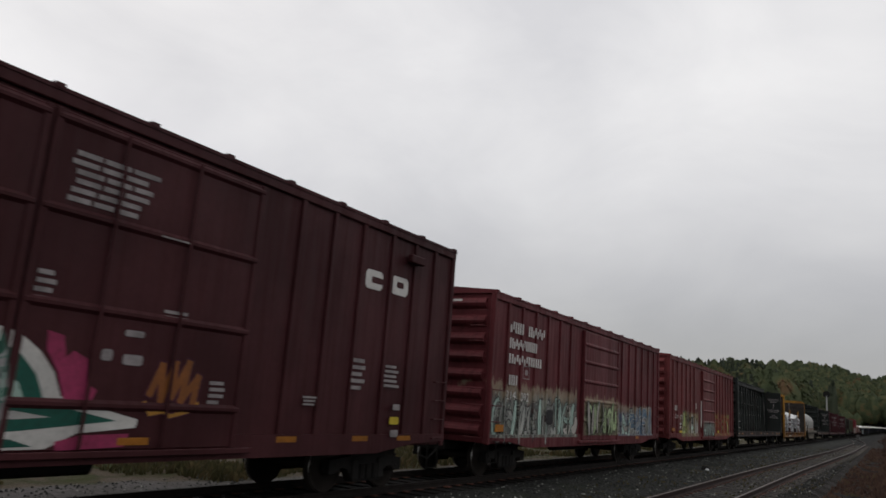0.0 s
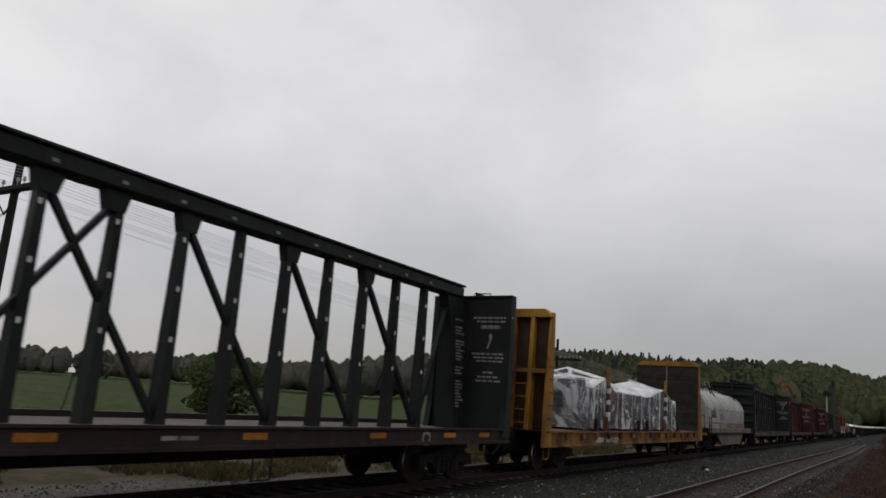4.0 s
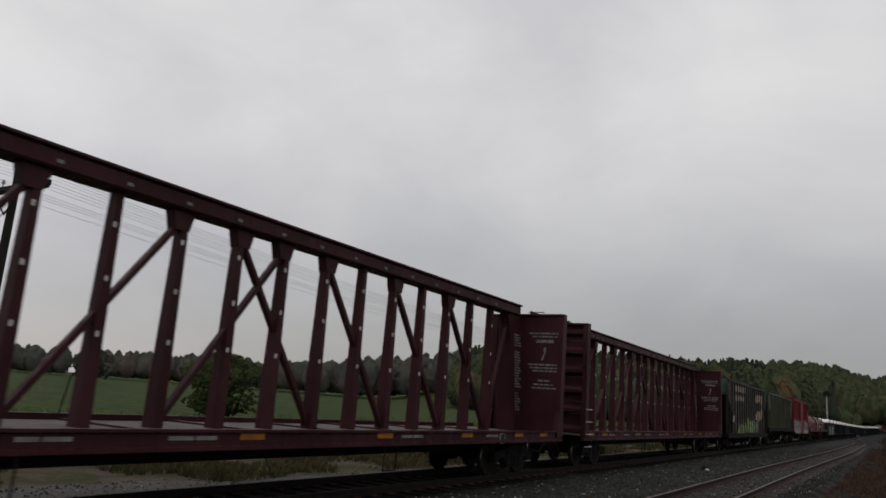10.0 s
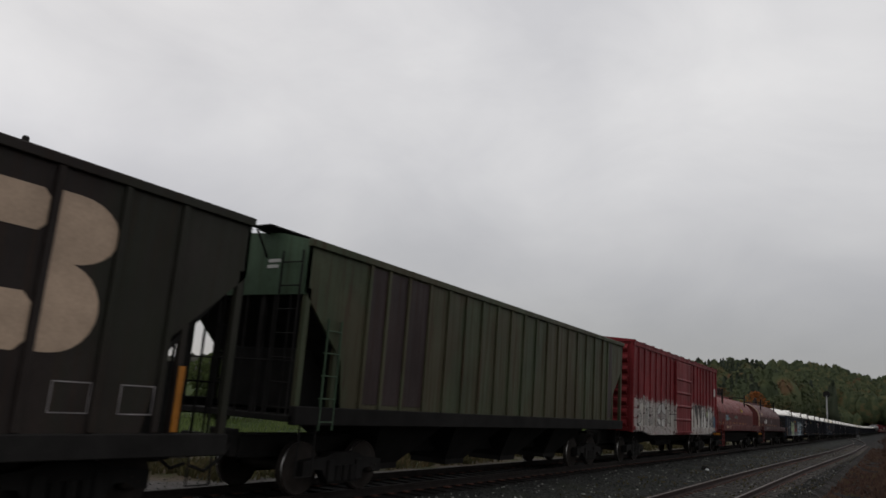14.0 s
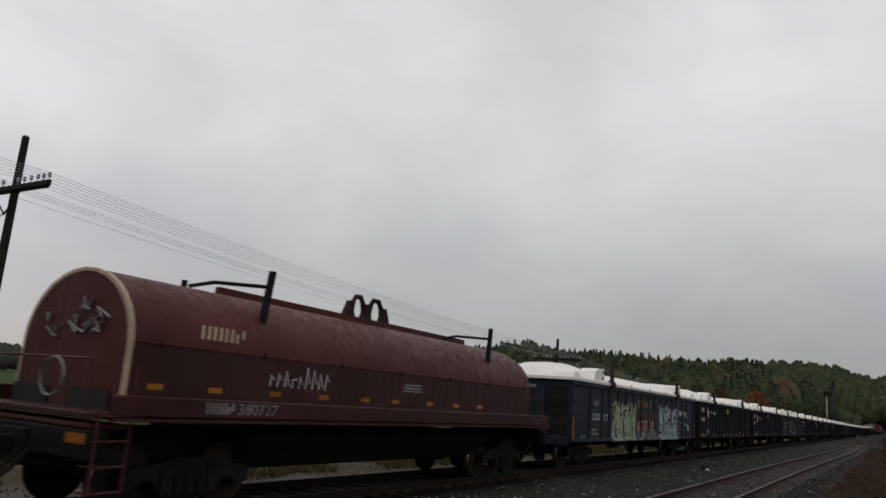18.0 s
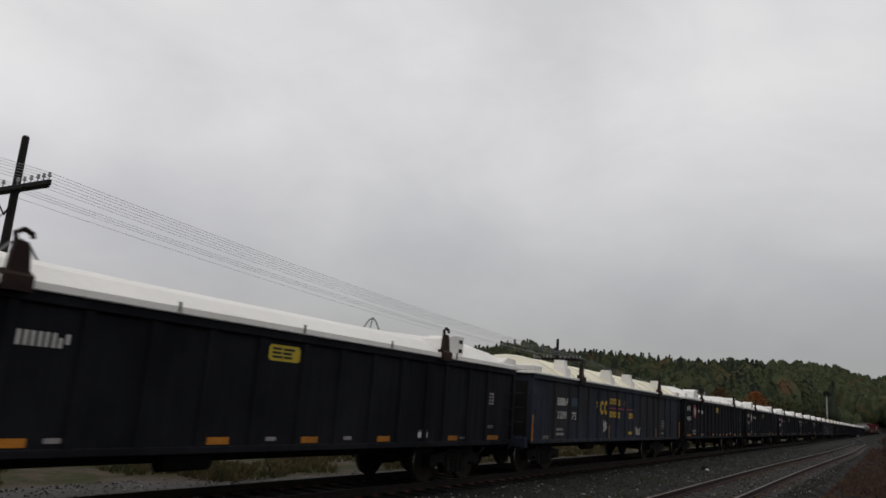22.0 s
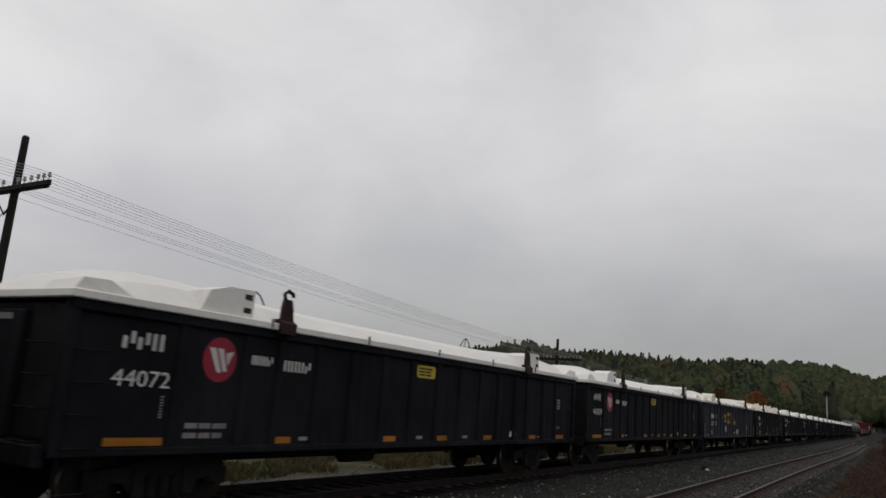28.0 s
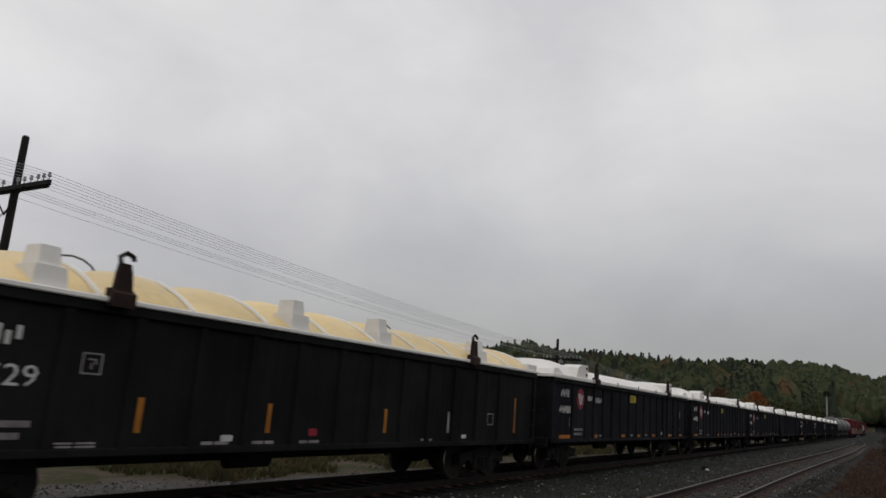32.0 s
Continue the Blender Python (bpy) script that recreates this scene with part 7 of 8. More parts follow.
        part("scrawl", g, m, car)


def navy_marks(left, right, tagged_side=False):
    def go(car):
        if not tagged_side:
            row_of_blocks(car, 1.9, 2.72, 1.90, 2.12, 4, M_LETTER, P)
            for a in ((5.25, 5.5, 2.05, 2.12), (5.3, 5.55, 1.92, 2.0), (5.35, 5.58, 1.78, 1.86)):
                blocks(car, [a], M_GOLD, P)
            for yy in (5.62, 6.03):
                # two worn round letters, open to the rear
                q = [(yy + 0.19 + 0.19 * math.cos(a), 1.94 + 0.23 * math.sin(a)) for a in np.linspace(0.7, 5.6, 15)] + [(yy + 0.19 + 0.09 * math.cos(a), 1.94 + 0.12 * math.sin(a)) for a in np.linspace(5.6, 0.7, 15)]
                part("mark", Geo().loft([[(xx, y, z) for y, z in q] for xx in (P - 0.006, P)]), M_GOLD, car)
            for y, z, n_, skip in ((6.63, 2.08, 4, ()), (7.55, 2.06, 2, (1,)), (8.28, 2.06, 1, ()), (6.62, 1.64, 4, ()), (7.55, 1.62, 1, ()), (8.30, 1.62, 1, ()), (8.83, 1.62, 2, ())):
                for k in range(n_):
                    if k in skip:
                        continue
                    yy = y + k * 0.245
                    blocks(car, [(yy, yy + 0.06, z, z + 0.2), (yy + 0.13, yy + 0.19, z, z + 0.2), (yy + 0.06, yy + 0.13, z + 0.14, z + 0.2)] + ([(yy + 0.06, yy + 0.13, z, z + 0.06)] if k % 2 == 0 else []), M_GOLD, P)
            part("stripe", Geo().box(P - 0.006, P - 0.002, 6.32, 9.3, 1.92, 1.965), M_REDLOGO, car)
            for sy, sz, w, h in ((5.95, 1.15, 0.5, 0.4), (9.72, 1.02, 0.6, 0.35)):
                rng = random.Random(int(sy * 10))
                g = Geo()
                for k in range(7):
                    q = [(P + 0.004, sy + w * (k + rng.uniform(-0.3, 1.2)) / 7, sz + h * rng.random()) for _ in range(4)]
                    g.tube(q, 0.013, 4)
                part("scrawl", g, M_LETTER, car)
            reflector(car, 8.78, 9.18, 1.06, 1.16, M_GOLD, P + 0.006)
            for a, z0, z1 in ((6.56, 0.92, 1.35), (9.6, 1.1, 1.36), (12.55, 0.9, 1.28)):
                part("stripe", Geo().box(P - 0.006, P, a, a + 0.08, z0, z1), M_AMBER, car)
            part("patch", Geo().box(P - 0.006, P, 3.0, 3.5, 1.9, 2.15), M_STEELBLUE, car)
        else:
            row_of_blocks(car, 2.05, 2.5, 1.98, 2.16, 2, M_DIM, P)
        numerals(car, left, 1.9, 2.62, 1.52, 1.74, M_LETTER, P)
        numerals(car, right, 3.05, 3.42, 1.50, 1.72, M_LETTER, P)
        bars(car, 1.85, 2.6, 1.02, 1.28, 2, M_DIM, 2, P, seed=71)
        bars(car, 0.9, 1.4, 0.95, 1.05, 2, M_DIM, 2, P, seed=72)
        for a in (0.02, GON - 0.1):
            part("stripe", Geo().box(SIDE - 0.002, SIDE + 0.006, a, a + 0.09, 0.9, 1.6), M_AMBER, car)
        ya = 13.54 if tagged_side else 13.46
        for q in ((ya, ya + 0.6, 1.28, 1.30), (ya, ya + 0.6, 1.58, 1.60), (ya, ya + 0.02, 1.28, 1.6), (ya + 0.58, ya + 0.6, 1.28, 1.6)):
            blocks(car, [q], M_TAN if tagged_side else M_DIM, P)
        bars(car, ya + 0.06, ya + 0.54, 1.34, 1.54, 2, M_RUST if tagged_side else M_DIM, 2, P, seed=73)
        bars(car, 13.4, 13.9, 1.05, 1.15, 1, M_DIM, 2, P, seed=74)
        if tagged_side:
            gondola_spray(car)
    return go


def black_marks(car):
    row_of_blocks(car, 1.58, 2.49, 2.06, 2.28, 4, M_LETTER, P)
    numerals(car, "330529", 1.5, 2.70, 1.62, 1.86, M_LETTER, P)
    bars(car, 1.8, 2.8, 1.02, 1.28, 2, M_DIM, 2, P, seed=81)
    bars(car, 0.4, 1.3, 0.98, 1.08, 1, M_DIM, 3, P, seed=82)
    for q in ((3.20, 3.47, 1.80, 1.82), (3.20, 3.47, 2.04, 2.06), (3.20, 3.22, 1.80, 2.06), (3.45, 3.47, 1.80, 2.06), (3.28, 3.39, 1.97, 1.99), (3.37, 3.39, 1.92, 1.99), (3.32, 3.34, 1.86, 1.94)):
        blocks(car, [q], M_DIM, P)
    for a in (1.05, 4.05, 6.37, 9.47, 11.83):
        part("stripe", Geo().box(P - 0.006, P, a, a + 0.09, 1.12, 1.56), M_AMBER if a < 11 else M_DIM, car)
    part("stripe", Geo().box(P - 0.006, P, 15.15, 15.24, 1.12, 1.98), M_AMBER, car)
    for a in (3.02, 5.15, 6.1, 7.15, 10.8):
        bars(car, a, a + 0.6, 0.94, 1.02, 2 if a < 4 else 1, M_DIM, 2, P, seed=int(a * 10))
    blocks(car, [(5.5, 5.72, 1.0, 1.09), (12.5, 12.7, 1.0, 1.08)], M_LETTER, P)
    blocks(car, [(7.37, 7.58, 1.07, 1.19)], M_REDLOGO, P)
    for q in ((13.7, 14.0, 1.55, 1.57), (13.7, 13.72, 1.3, 1.57), (13.98, 14.0, 1.3, 1.57), (13.7, 14.0, 1.3, 1.32)):
        blocks(car, [q], M_DIM, P)


HIP = (lambda ob: hip_cover(ob, GON, M_COVER), "white fibreglass hip cover with stacking blocks")
HIPC = (lambda ob: hip_cover(ob, GON, M_COVERW), "cream fibreglass hip cover with stacking blocks")
ARCHC = (lambda ob: arch_cover(ob, GON, M_COVERC, M_COVERC), "cream arched fibreglass cover in short sections")
ARCHY = (lambda ob: arch_cover(ob, GON, M_COVER, M_COVERY), "yellowed arched fibreglass cover with white ribs")
BLACKLABEL = "black steel gondola with red roundel and amber reflectors"
NAVYLABEL = "dull navy steel gondola with worn yellow marks"
gondola(270.65, M_BLUETAG, HIP, "navy steel gondola covered in colourful spray paint", marks=navy_marks("320", "17", True))
for front, num in ((288.25, "44099"), (305.65, "44081")):
    gondola(front, M_BLACK, HIP, BLACKLABEL, marks=roundel_marks(num))
gondola(323.1, M_BLUE, ARCHC, NAVYLABEL, marks=navy_marks("3200", "75"))
for front, num in ((340.5, "44043"), (358.3, "44105"), (375.7, ""), (393.05, "44072"), (410.5, "44009")):
    gondola(front, M_BLACK, HIP, BLACKLABEL, marks=roundel_marks(num))
gondola(428.05, M_BLUE, HIPC, NAVYLABEL, marks=navy_marks("3200", "42"))
gondola(445.55, M_BLACK2, ARCHY, "black steel gondola with white figures and amber stripes", ribs=[1.28, 2.93, 3.90, 4.94, 5.93, 6.98, 8.05, 9.0, 10.03, 11.01, 12.05, 13.1, 14.25], marks=black_marks)
for i in range(8):
    gondola(463.1 + i * 17.45, M_BLACK, HIP, "black steel gondola far down the train", marks=roundel_marks("") if i != 3 else None)


def tank_car(front, length, mat, label):
    car = start_car("tank_car", label, "tank car", front, length, 1.9)
    n = 20
    loops = []
    for y, k in ((0.5, 0.0), (0.55, 0.5), (0.75, 0.82), (1.05, 1.0), (length - 1.05, 1.0), (length - 0.75, 0.82), (length - 0.55, 0.5), (length - 0.5, 0.0)):
        r = max(0.05, 1.45 * k)
        loops.append([(r * math.cos(2 * math.pi * j / n), y, 2.55 + r * math.sin(2 * math.pi * j / n)) for j in range(n)])
    tank = part("tank", Geo().loft(loops), mat, car, smooth=True)
    part("dome", Geo().loft([[(0.4 * math.cos(a), length / 2 + 0.4 * math.sin(a), z) for a in np.linspace(0, 2 * math.pi, 13)[:-1]] for z in (3.9, 4.35)]), mat, tank)
    part("platform", Geo().box(-0.8, 0.8, length / 2 - 1.2, length / 2 + 1.2, 4.05, 4.09), M_DARK, car)
    part("rail", Geo().tube([(0.8, length / 2 - 1.2, 4.8), (0.8, length / 2 + 1.2, 4.8), (-0.8, length / 2 + 1.2, 4.8), (-0.8, length / 2 - 1.2, 4.8)], 0.03, 5), M_DARK, car)
    part("frame", Geo().box(-0.9, 0.9, 0.0, length, 0.85, 1.15, 0.02), M_DARK, car)
    for y in (1.9, length - 1.9):
        part("saddle", Geo().prism("y", [(-1.2, 1.15), (1.2, 1.15), (1.0, 1.6), (-1.0, 1.6)], y - 0.3, y + 0.3), M_DARK, car)
    ladder(car, length / 2 - 0.2, 1.2, 4.0, M_DARK, 1.5)
    return car


y = 602.8
for k in range(9):
    if k in (0, 1, 2, 7):
        tank_car(y, 16.0, M_TANK if k < 3 else M_GREY, "dull grey steel tank car far down the train" if k < 3 else "pale grey steel tank car far down the train")
    else:
        boxcar(y, 15.6, 0.82, 4.44, M_REDBOX if k == 3 else M_CP3 if k % 2 else M_CP2, [1.7, 3.4, 5.1, 10.7, 12.4, 14.1], [(6.6, 9.6)], "weathered red boxcar far down the train",
               roof_mat=M_GREY if k == 3 else None)
    y += 17.4


# ---- the ground and the tracks ----
def smooth(a, b, x):
    t = np.clip((x - a) / (b - a), 0, 1)
    return t * t * (3 - 2 * t)


def land(x, y):
    """Height of the ground: siding bed, raised main line, gravel road behind it, field, and wooded hills."""
    z = np.full_like(x, 0.03)
    z = z + smooth(-2.5, -1.2, x) * (-0.32)
    z = z + smooth(-6.9, -8.0, x) * 0.09
    z = z + smooth(-11.3, -12.2, x) * (-0.20)
    z = z + smooth(-15.5, -18, x) * 0.10
    z = z + smooth(-22, -240, x) * 0.6
    r = np.hypot(x, y)
    az = np.degrees(np.arctan2(-x, np.maximum(y, 1e-3)))
    hill = smooth(165, 330, r) * 13 * smooth(36, 27, az) * smooth(-26, -60, x)
    z = z + smooth(230, 560, y) * 1.4 * smooth(-120, -40, x)
    z = z + smooth(-6.9, -8.0, x - 3.3e-5 * np.maximum(0, y - 104) ** 2) * 0.09 - smooth(-6.9, -8.0, x) * 0.09
    far = smooth(850, 1150, y) * 66 * smooth(-1200, -300, -np.abs(x))
    return z + hill + far


xs = np.unique(np.concatenate([np.linspace(-1500, -240, 22), np.linspace(-240, -30, 36), np.linspace(-30, -18, 9), np.linspace(-18, 2, 81), np.linspace(2, 20, 8), np.linspace(20, 1200, 16)]))
ys = np.unique(np.concatenate([np.linspace(-560, -10, 14), np.linspace(-10, 60, 71), np.linspace(60, 400, 69), np.linspace(400, 1800, 60)]))
gx_, gy_ = np.meshgrid(xs, ys)
gz_ = land(gx_, gy_)
bumps = np.array([noise.noise((float(a) * 0.6, float(b) * 0.6, 0.3)) for a, b in zip(gx_.ravel(), gy_.ravel())]).reshape(gx_.shape)
gz_ = gz_ + bumps * np.where(np.abs(gx_ - TRACK) < 1.4, 0.004, np.where(gx_ > -6.8, 0.006, 0.022))
gz_ = gz_ - 0.13 * np.exp(-((gx_ + 0.0) / 1.6) ** 2)
nx, ny = len(xs), len(ys)
me = bpy.data.meshes.new("ground")
idx = np.arange(nx * ny).reshape(ny, nx)
quads = np.stack([idx[:-1, :-1], idx[:-1, 1:], idx[1:, 1:], idx[1:, :-1]], -1).reshape(-1, 4)
me.from_pydata(np.stack([gx_, gy_, gz_], -1).reshape(-1, 3).tolist(), [], quads.tolist())
me.materials.append(M_GROUND)
me.polygons.foreach_set("use_smooth", [True] * len(me.polygons))
tagged(new("ground", me), "wet ballast, gravel road and green field beside the tracks", "ground", kind="structure")


def rail_profile(x, z):
    """Outline of a rail with its head's top at z."""
    half = [(0.036, 0.0), (0.038, -0.03), (0.010, -0.045), (0.009, -0.12), (0.068, -0.138), (0.068, -0.15)]
    return [(x + a, z + b) for a, b in half] + [(x - a, z + b) for a, b in reversed(half)]


def main_line(y):
    off, _, up = bend(y)
    return TRACK + off, RAIL + up


def siding(y):
    """The siding drifts off a little, then swings over to join the main line at a turnout."""
    a = min(1.0, max(0.0, (y - 27.0) / 55.0))
    b = min(1.0, max(0.0, (y - 114.0) / 126.0))
    a, b = a * a * (3 - 2 * a), b * b * (3 - 2 * b)
    return -4.17 + 0.62 * a - 5.45 * b, 0.20 + 0.08 * b


def track(name, line, y0, y1, tie0, ties, bury, label, rail_mat, head_mat, tie_mat):
    t = thing(name, label, "railway track")
    ys_ = [y0] + [y for y in range(25, 900, 5 if name == "siding_track" else 20) if y0 < y < y1] + [y1]
    for s in (-1, 1):
        loops, heads = [], []
        for y in ys_:
            x, z = line(y)
            loops.append([(p, y, q) for p, q in rail_profile(x + s * 0.7535, z)])
            xx = x + s * 0.7535
            heads.append([(xx - 0.027, y, z), (xx + 0.027, y, z), (xx + 0.027, y, z + 0.002), (xx - 0.027, y, z + 0.002)])
        rail = part("rail", Geo().loft(loops), rail_mat, t)
        part("railhead", Geo().loft(heads), head_mat, rail)
    tie = Geo().box(-1.3, 1.3, -0.11, 0.11, -0.17, 0.0, 0.015).mesh("tie", tie_mat)
    plate = Geo().box(-0.17, 0.17, -0.09, 0.09, 0.0, 0.014).mesh("tie_plate", M_RUST)
    rng = random.Random(len(name))
    for i in range(ties):
        y = tie0 + i * 0.56
        x, z = line(y)
        o = part("tie", tie, None, t, at=(x + rng.uniform(-0.04, 0.04), y + rng.uniform(-0.03, 0.03), z - 0.15 - bury))
        o.rotation_euler = (0, rng.uniform(-0.006, 0.006), rng.uniform(-0.02, 0.02))
        for s in (-1, 1):
            if i < 90:
                part("tie_plate", plate, None, o, at=(s * 0.7535, 0, 0))
    return t


track("main_track", main_line, -520.0, 900.0, 0.0, 200, 0.0, "main line track of rails and ties coloured dark for the train's shade", M_RAILDARK, M_RAILDARK, M_TIEDARK)
track("siding_track", siding, -8.0, 240.0, 12.0, 200, 0.012, "disused siding of rusty rails on half-buried ties", M_RAIL, M_RAILTOP, M_TIE)
case = thing("trackside_case", "pale grey steel case on a concrete base beside the turnout", "equipment case")
zc = float(land(np.array([-6.9]), np.array([226.0]))[0])
part("body", Geo().box(-7.2, -6.6, 225.7, 226.3, zc + 0.12, zc + 0.8, 0.03), M_GALV, case)
part("lid", Geo().box(-7.26, -6.54, 225.64, 226.36, zc + 0.8, zc + 0.87, 0.02), M_GALV, case)
part("base", Geo().box(-7.3, -6.5, 225.6, 226.4, zc - 0.1, zc + 0.12, 0.02), M_STONE, case)

# loose ballast stones
rng = np.random.default_rng(7)


def scatter(name, n, x0, x1, y0, y1, size, mat, label, lift=0.0):
    px = rng.uniform(x0, x1, n)
    py = y0 + (y1 - y0) * rng.random(n) ** 1.5
    pz = land(px, py) + lift
    s = size * rng.uniform(0.5, 1.3, n)
    octa = np.array([(1, 0, 0), (0, 1, 0), (-1, 0, 0), (0, -1, 0), (0, 0, 0.8), (0, 0, -0.8)], float)
    jit = octa[None] * rng.uniform(0.6, 1.3, (n, 6, 3))
    a = rng.uniform(0, 6.28, n)
    ca, sa = np.cos(a)[:, None], np.sin(a)[:, None]
    v = np.stack([jit[..., 0] * ca - jit[..., 1] * sa, jit[..., 0] * sa + jit[..., 1] * ca, jit[..., 2]], -1) * s[:, None, None]
    v += np.stack([px, py, pz], -1)[:, None]
    f = np.array([(0, 1, 4), (1, 2, 4), (2, 3, 4), (3, 0, 4), (1, 0, 5), (2, 1, 5), (3, 2, 5), (0, 3, 5)])
    faces = (np.arange(n)[:, None, None] * 6 + f[None]).reshape(-1, 3)
    me = bpy.data.meshes.new(name)
    me.from_pydata(v.reshape(-1, 3).tolist(), [], faces.tolist())
    me.materials.append(mat)
    return tagged(new(name, me), label, "gravel", kind="stuff")


M_PEBBLE, pn, pb = material("mixed_ballast_stone")
pr_ = pn.add("ShaderNodeNewGeometry").outputs["Random Per Island"]
pn.put(pb.inputs["Base Color"], pn.ramp(pr_, (0.0, (0.011, 0.012, 0.012)), (0.5, (0.026, 0.027, 0.025)), (0.9, (0.055, 0.055, 0.052)), (1.0, (0.24, 0.24, 0.22))))
pb.inputs["Roughness"].default_value = 0.85
pb.inputs["Specular IOR Level"].default_value = 0.12
scatter("ballast_stones", 16000, -8.3, -2.2, 9.0, 75.0, 0.035, M_PEBBLE, "loose grey ballast stones lying between the tracks")
scatter("road_gravel", 3000, -14.0, -11.3, 5.0, 50.0, 0.03, M_PEBBLE, "loose gravel along the road behind the track")
for k, (x, y) in enumerate(((-6.53, 32.7), (-6.66, 32.95))):
    st = thing("rock", "pale stone lying on dark ballast" if k == 0 else "blackened stone lying beside a pale one", "stone")
    z = float(land(np.array([x]), np.array([y]))[0])
    part("stone", Geo().loft([[(x + r * math.cos(a) * 1.2, y + r * math.sin(a), z + h) for a in np.linspace(0, 6.28, 8)[:-1]] for r, h in (((0.06, -0.03), (0.075, 0.03), (0.04, 0.075)) if k == 0 else ((0.12, -0.03), (0.14, 0.06), (0.07, 0.16)))]), M_STRAP if k == 0 else M_DARK, st)

# ---- plants ----
GREENS = foliage("autumn_forest_leaves", ((0.0, (0.066, 0.082, 0.050)), (0.35, (0.092, 0.116, 0.060)), (0.60, (0.122, 0.140, 0.070)), (0.78, (0.160, 0.148, 0.072)), (0.90, (0.185, 0.132, 0.070)), (1.0, (0.195, 0.108, 0.066))))
PINES = foliage("pine_needles", ((0.0, (0.056, 0.070, 0.052)), (0.6, (0.074, 0.090, 0.060)), (1.0, (0.098, 0.106, 0.068))))
# far woods: leaf colour lightened and greyed to carry the haze
HAZEWOOD = foliage("haze_paled_leaves", ((0.0, (0.115, 0.125, 0.100)), (0.5, (0.155, 0.158, 0.130)), (0.8, (0.180, 0.165, 0.135)), (1.0, (0.190, 0.155, 0.130))), scale=0.03)
ORANGE = foliage("orange_leaves", ((0.0, (0.24, 0.085, 0.026)), (0.6, (0.37, 0.135, 0.040)), (1.0, (0.40, 0.19, 0.06))), scale=0.2)
RUSSET = foliage("russet_leaves", ((0.0, (0.085, 0.058, 0.028)), (0.6, (0.15, 0.080, 0.038)), (1.0, (0.17, 0.12, 0.05))), scale=0.2)
WEEDS = foliage("dry_weeds", ((0.0, (0.030, 0.030, 0.014)), (0.45, (0.060, 0.055, 0.026)), (0.75, (0.090, 0.070, 0.036)), (1.0, (0.13, 0.088, 0.050))), scale=0.7)
BUSH = foliage("bush_leaves", ((0.0, (0.062, 0.084, 0.030)), (0.6, (0.098, 0.132, 0.044)), (1.0, (0.135, 0.165, 0.062))), scale=0.8)
BROWN = foliage("red_brown_brush", ((0.0, (0.040, 0.027, 0.021)), (0.45, (0.078, 0.046, 0.036)), (0.75, (0.105, 0.066, 0.048)), (1.0, (0.092, 0.090, 0.045))), scale=0.7)
BARK = plain("bark", (0.045, 0.036, 0.030), 0.9, 0, 0.4, 6, 0.5)


def clumps(px, py, pz, size, squash=0.75):
    """Small uneven leaf clumps: vertices and triangles."""
    n = len(px)
    octa = np.array([(1, 0, 0), (0, 1, 0), (-1, 0, 0), (0, -1, 0), (0, 0, 1), (0, 0, -1)], float)
    v = octa[None] * rng.uniform(0.45, 1.35, (n, 6, 3)) + rng.uniform(-0.25, 0.25, (n, 6, 3))
    v[..., 2] *= squash
    a = rng.uniform(0, 6.28, n)
    ca, sa = np.cos(a)[:, None], np.sin(a)[:, None]
    v = np.stack([v[..., 0] * ca - v[..., 1] * sa, v[..., 0] * sa + v[..., 1] * ca, v[..., 2]], -1) * np.asarray(size)[:, None, None]
    v += np.stack([px, py, pz], -1)[:, None]
    f = np.array([(0, 1, 4), (1, 2, 4), (2, 3, 4), (3, 0, 4), (1, 0, 5), (2, 1, 5), (3, 2, 5), (0, 3, 5)])
    return v.reshape(-1, 3), (np.arange(n)[:, None, None] * 6 + f[None]).reshape(-1, 3)


def tufts(px, py, pz, size):
    """Smaller four-sided tufts for woods far off."""
    n = len(px)
    tet = np.array([(1, 1, 1), (-1, -1, 1), (-1, 1, -1), (1, -1, -1)], float)
    v = tet[None] * rng.uniform(0.4, 1.2, (n, 4, 3))
    a = rng.uniform(0, 6.28, n)
    ca, sa = np.cos(a)[:, None], np.sin(a)[:, None]
    v = np.stack([v[..., 0] * ca - v[..., 1] * sa, v[..., 0] * sa + v[..., 1] * ca, v[..., 2]], -1) * np.asarray(size)[:, None, None]
    v += np.stack([px, py, pz], -1)[:, None]
    f = np.array([(0, 2, 1), (0, 1, 3), (0, 3, 2), (1, 2, 3)])
    return v.reshape(-1, 3), (np.arange(n)[:, None, None] * 4 + f[None]).reshape(-1, 3)


def rounded(me, v, centres):
    """Shade leaf clumps by the round of their crown."""
    nrm = v - centres
    nrm[:, 2] += 0.7 * np.abs(nrm).max(1)
    nrm /= np.linalg.norm(nrm, axis=1)[:, None] + 1e-6
    me.polygons.foreach_set("use_smooth", [True] * len(me.polygons))
    me.normals_split_custom_set_from_vertices(nrm.tolist())


def girth(t, con):
    """Half width of a crown, as a share of its widest, by the share of its height."""
    if con:
        return np.clip(1.02 - t, 0.0, 1.0) ** 0.8
    return np.clip(np.sin(math.pi * np.clip(t, 0, 1) ** 1.1), 0.03, 1) ** 0.75


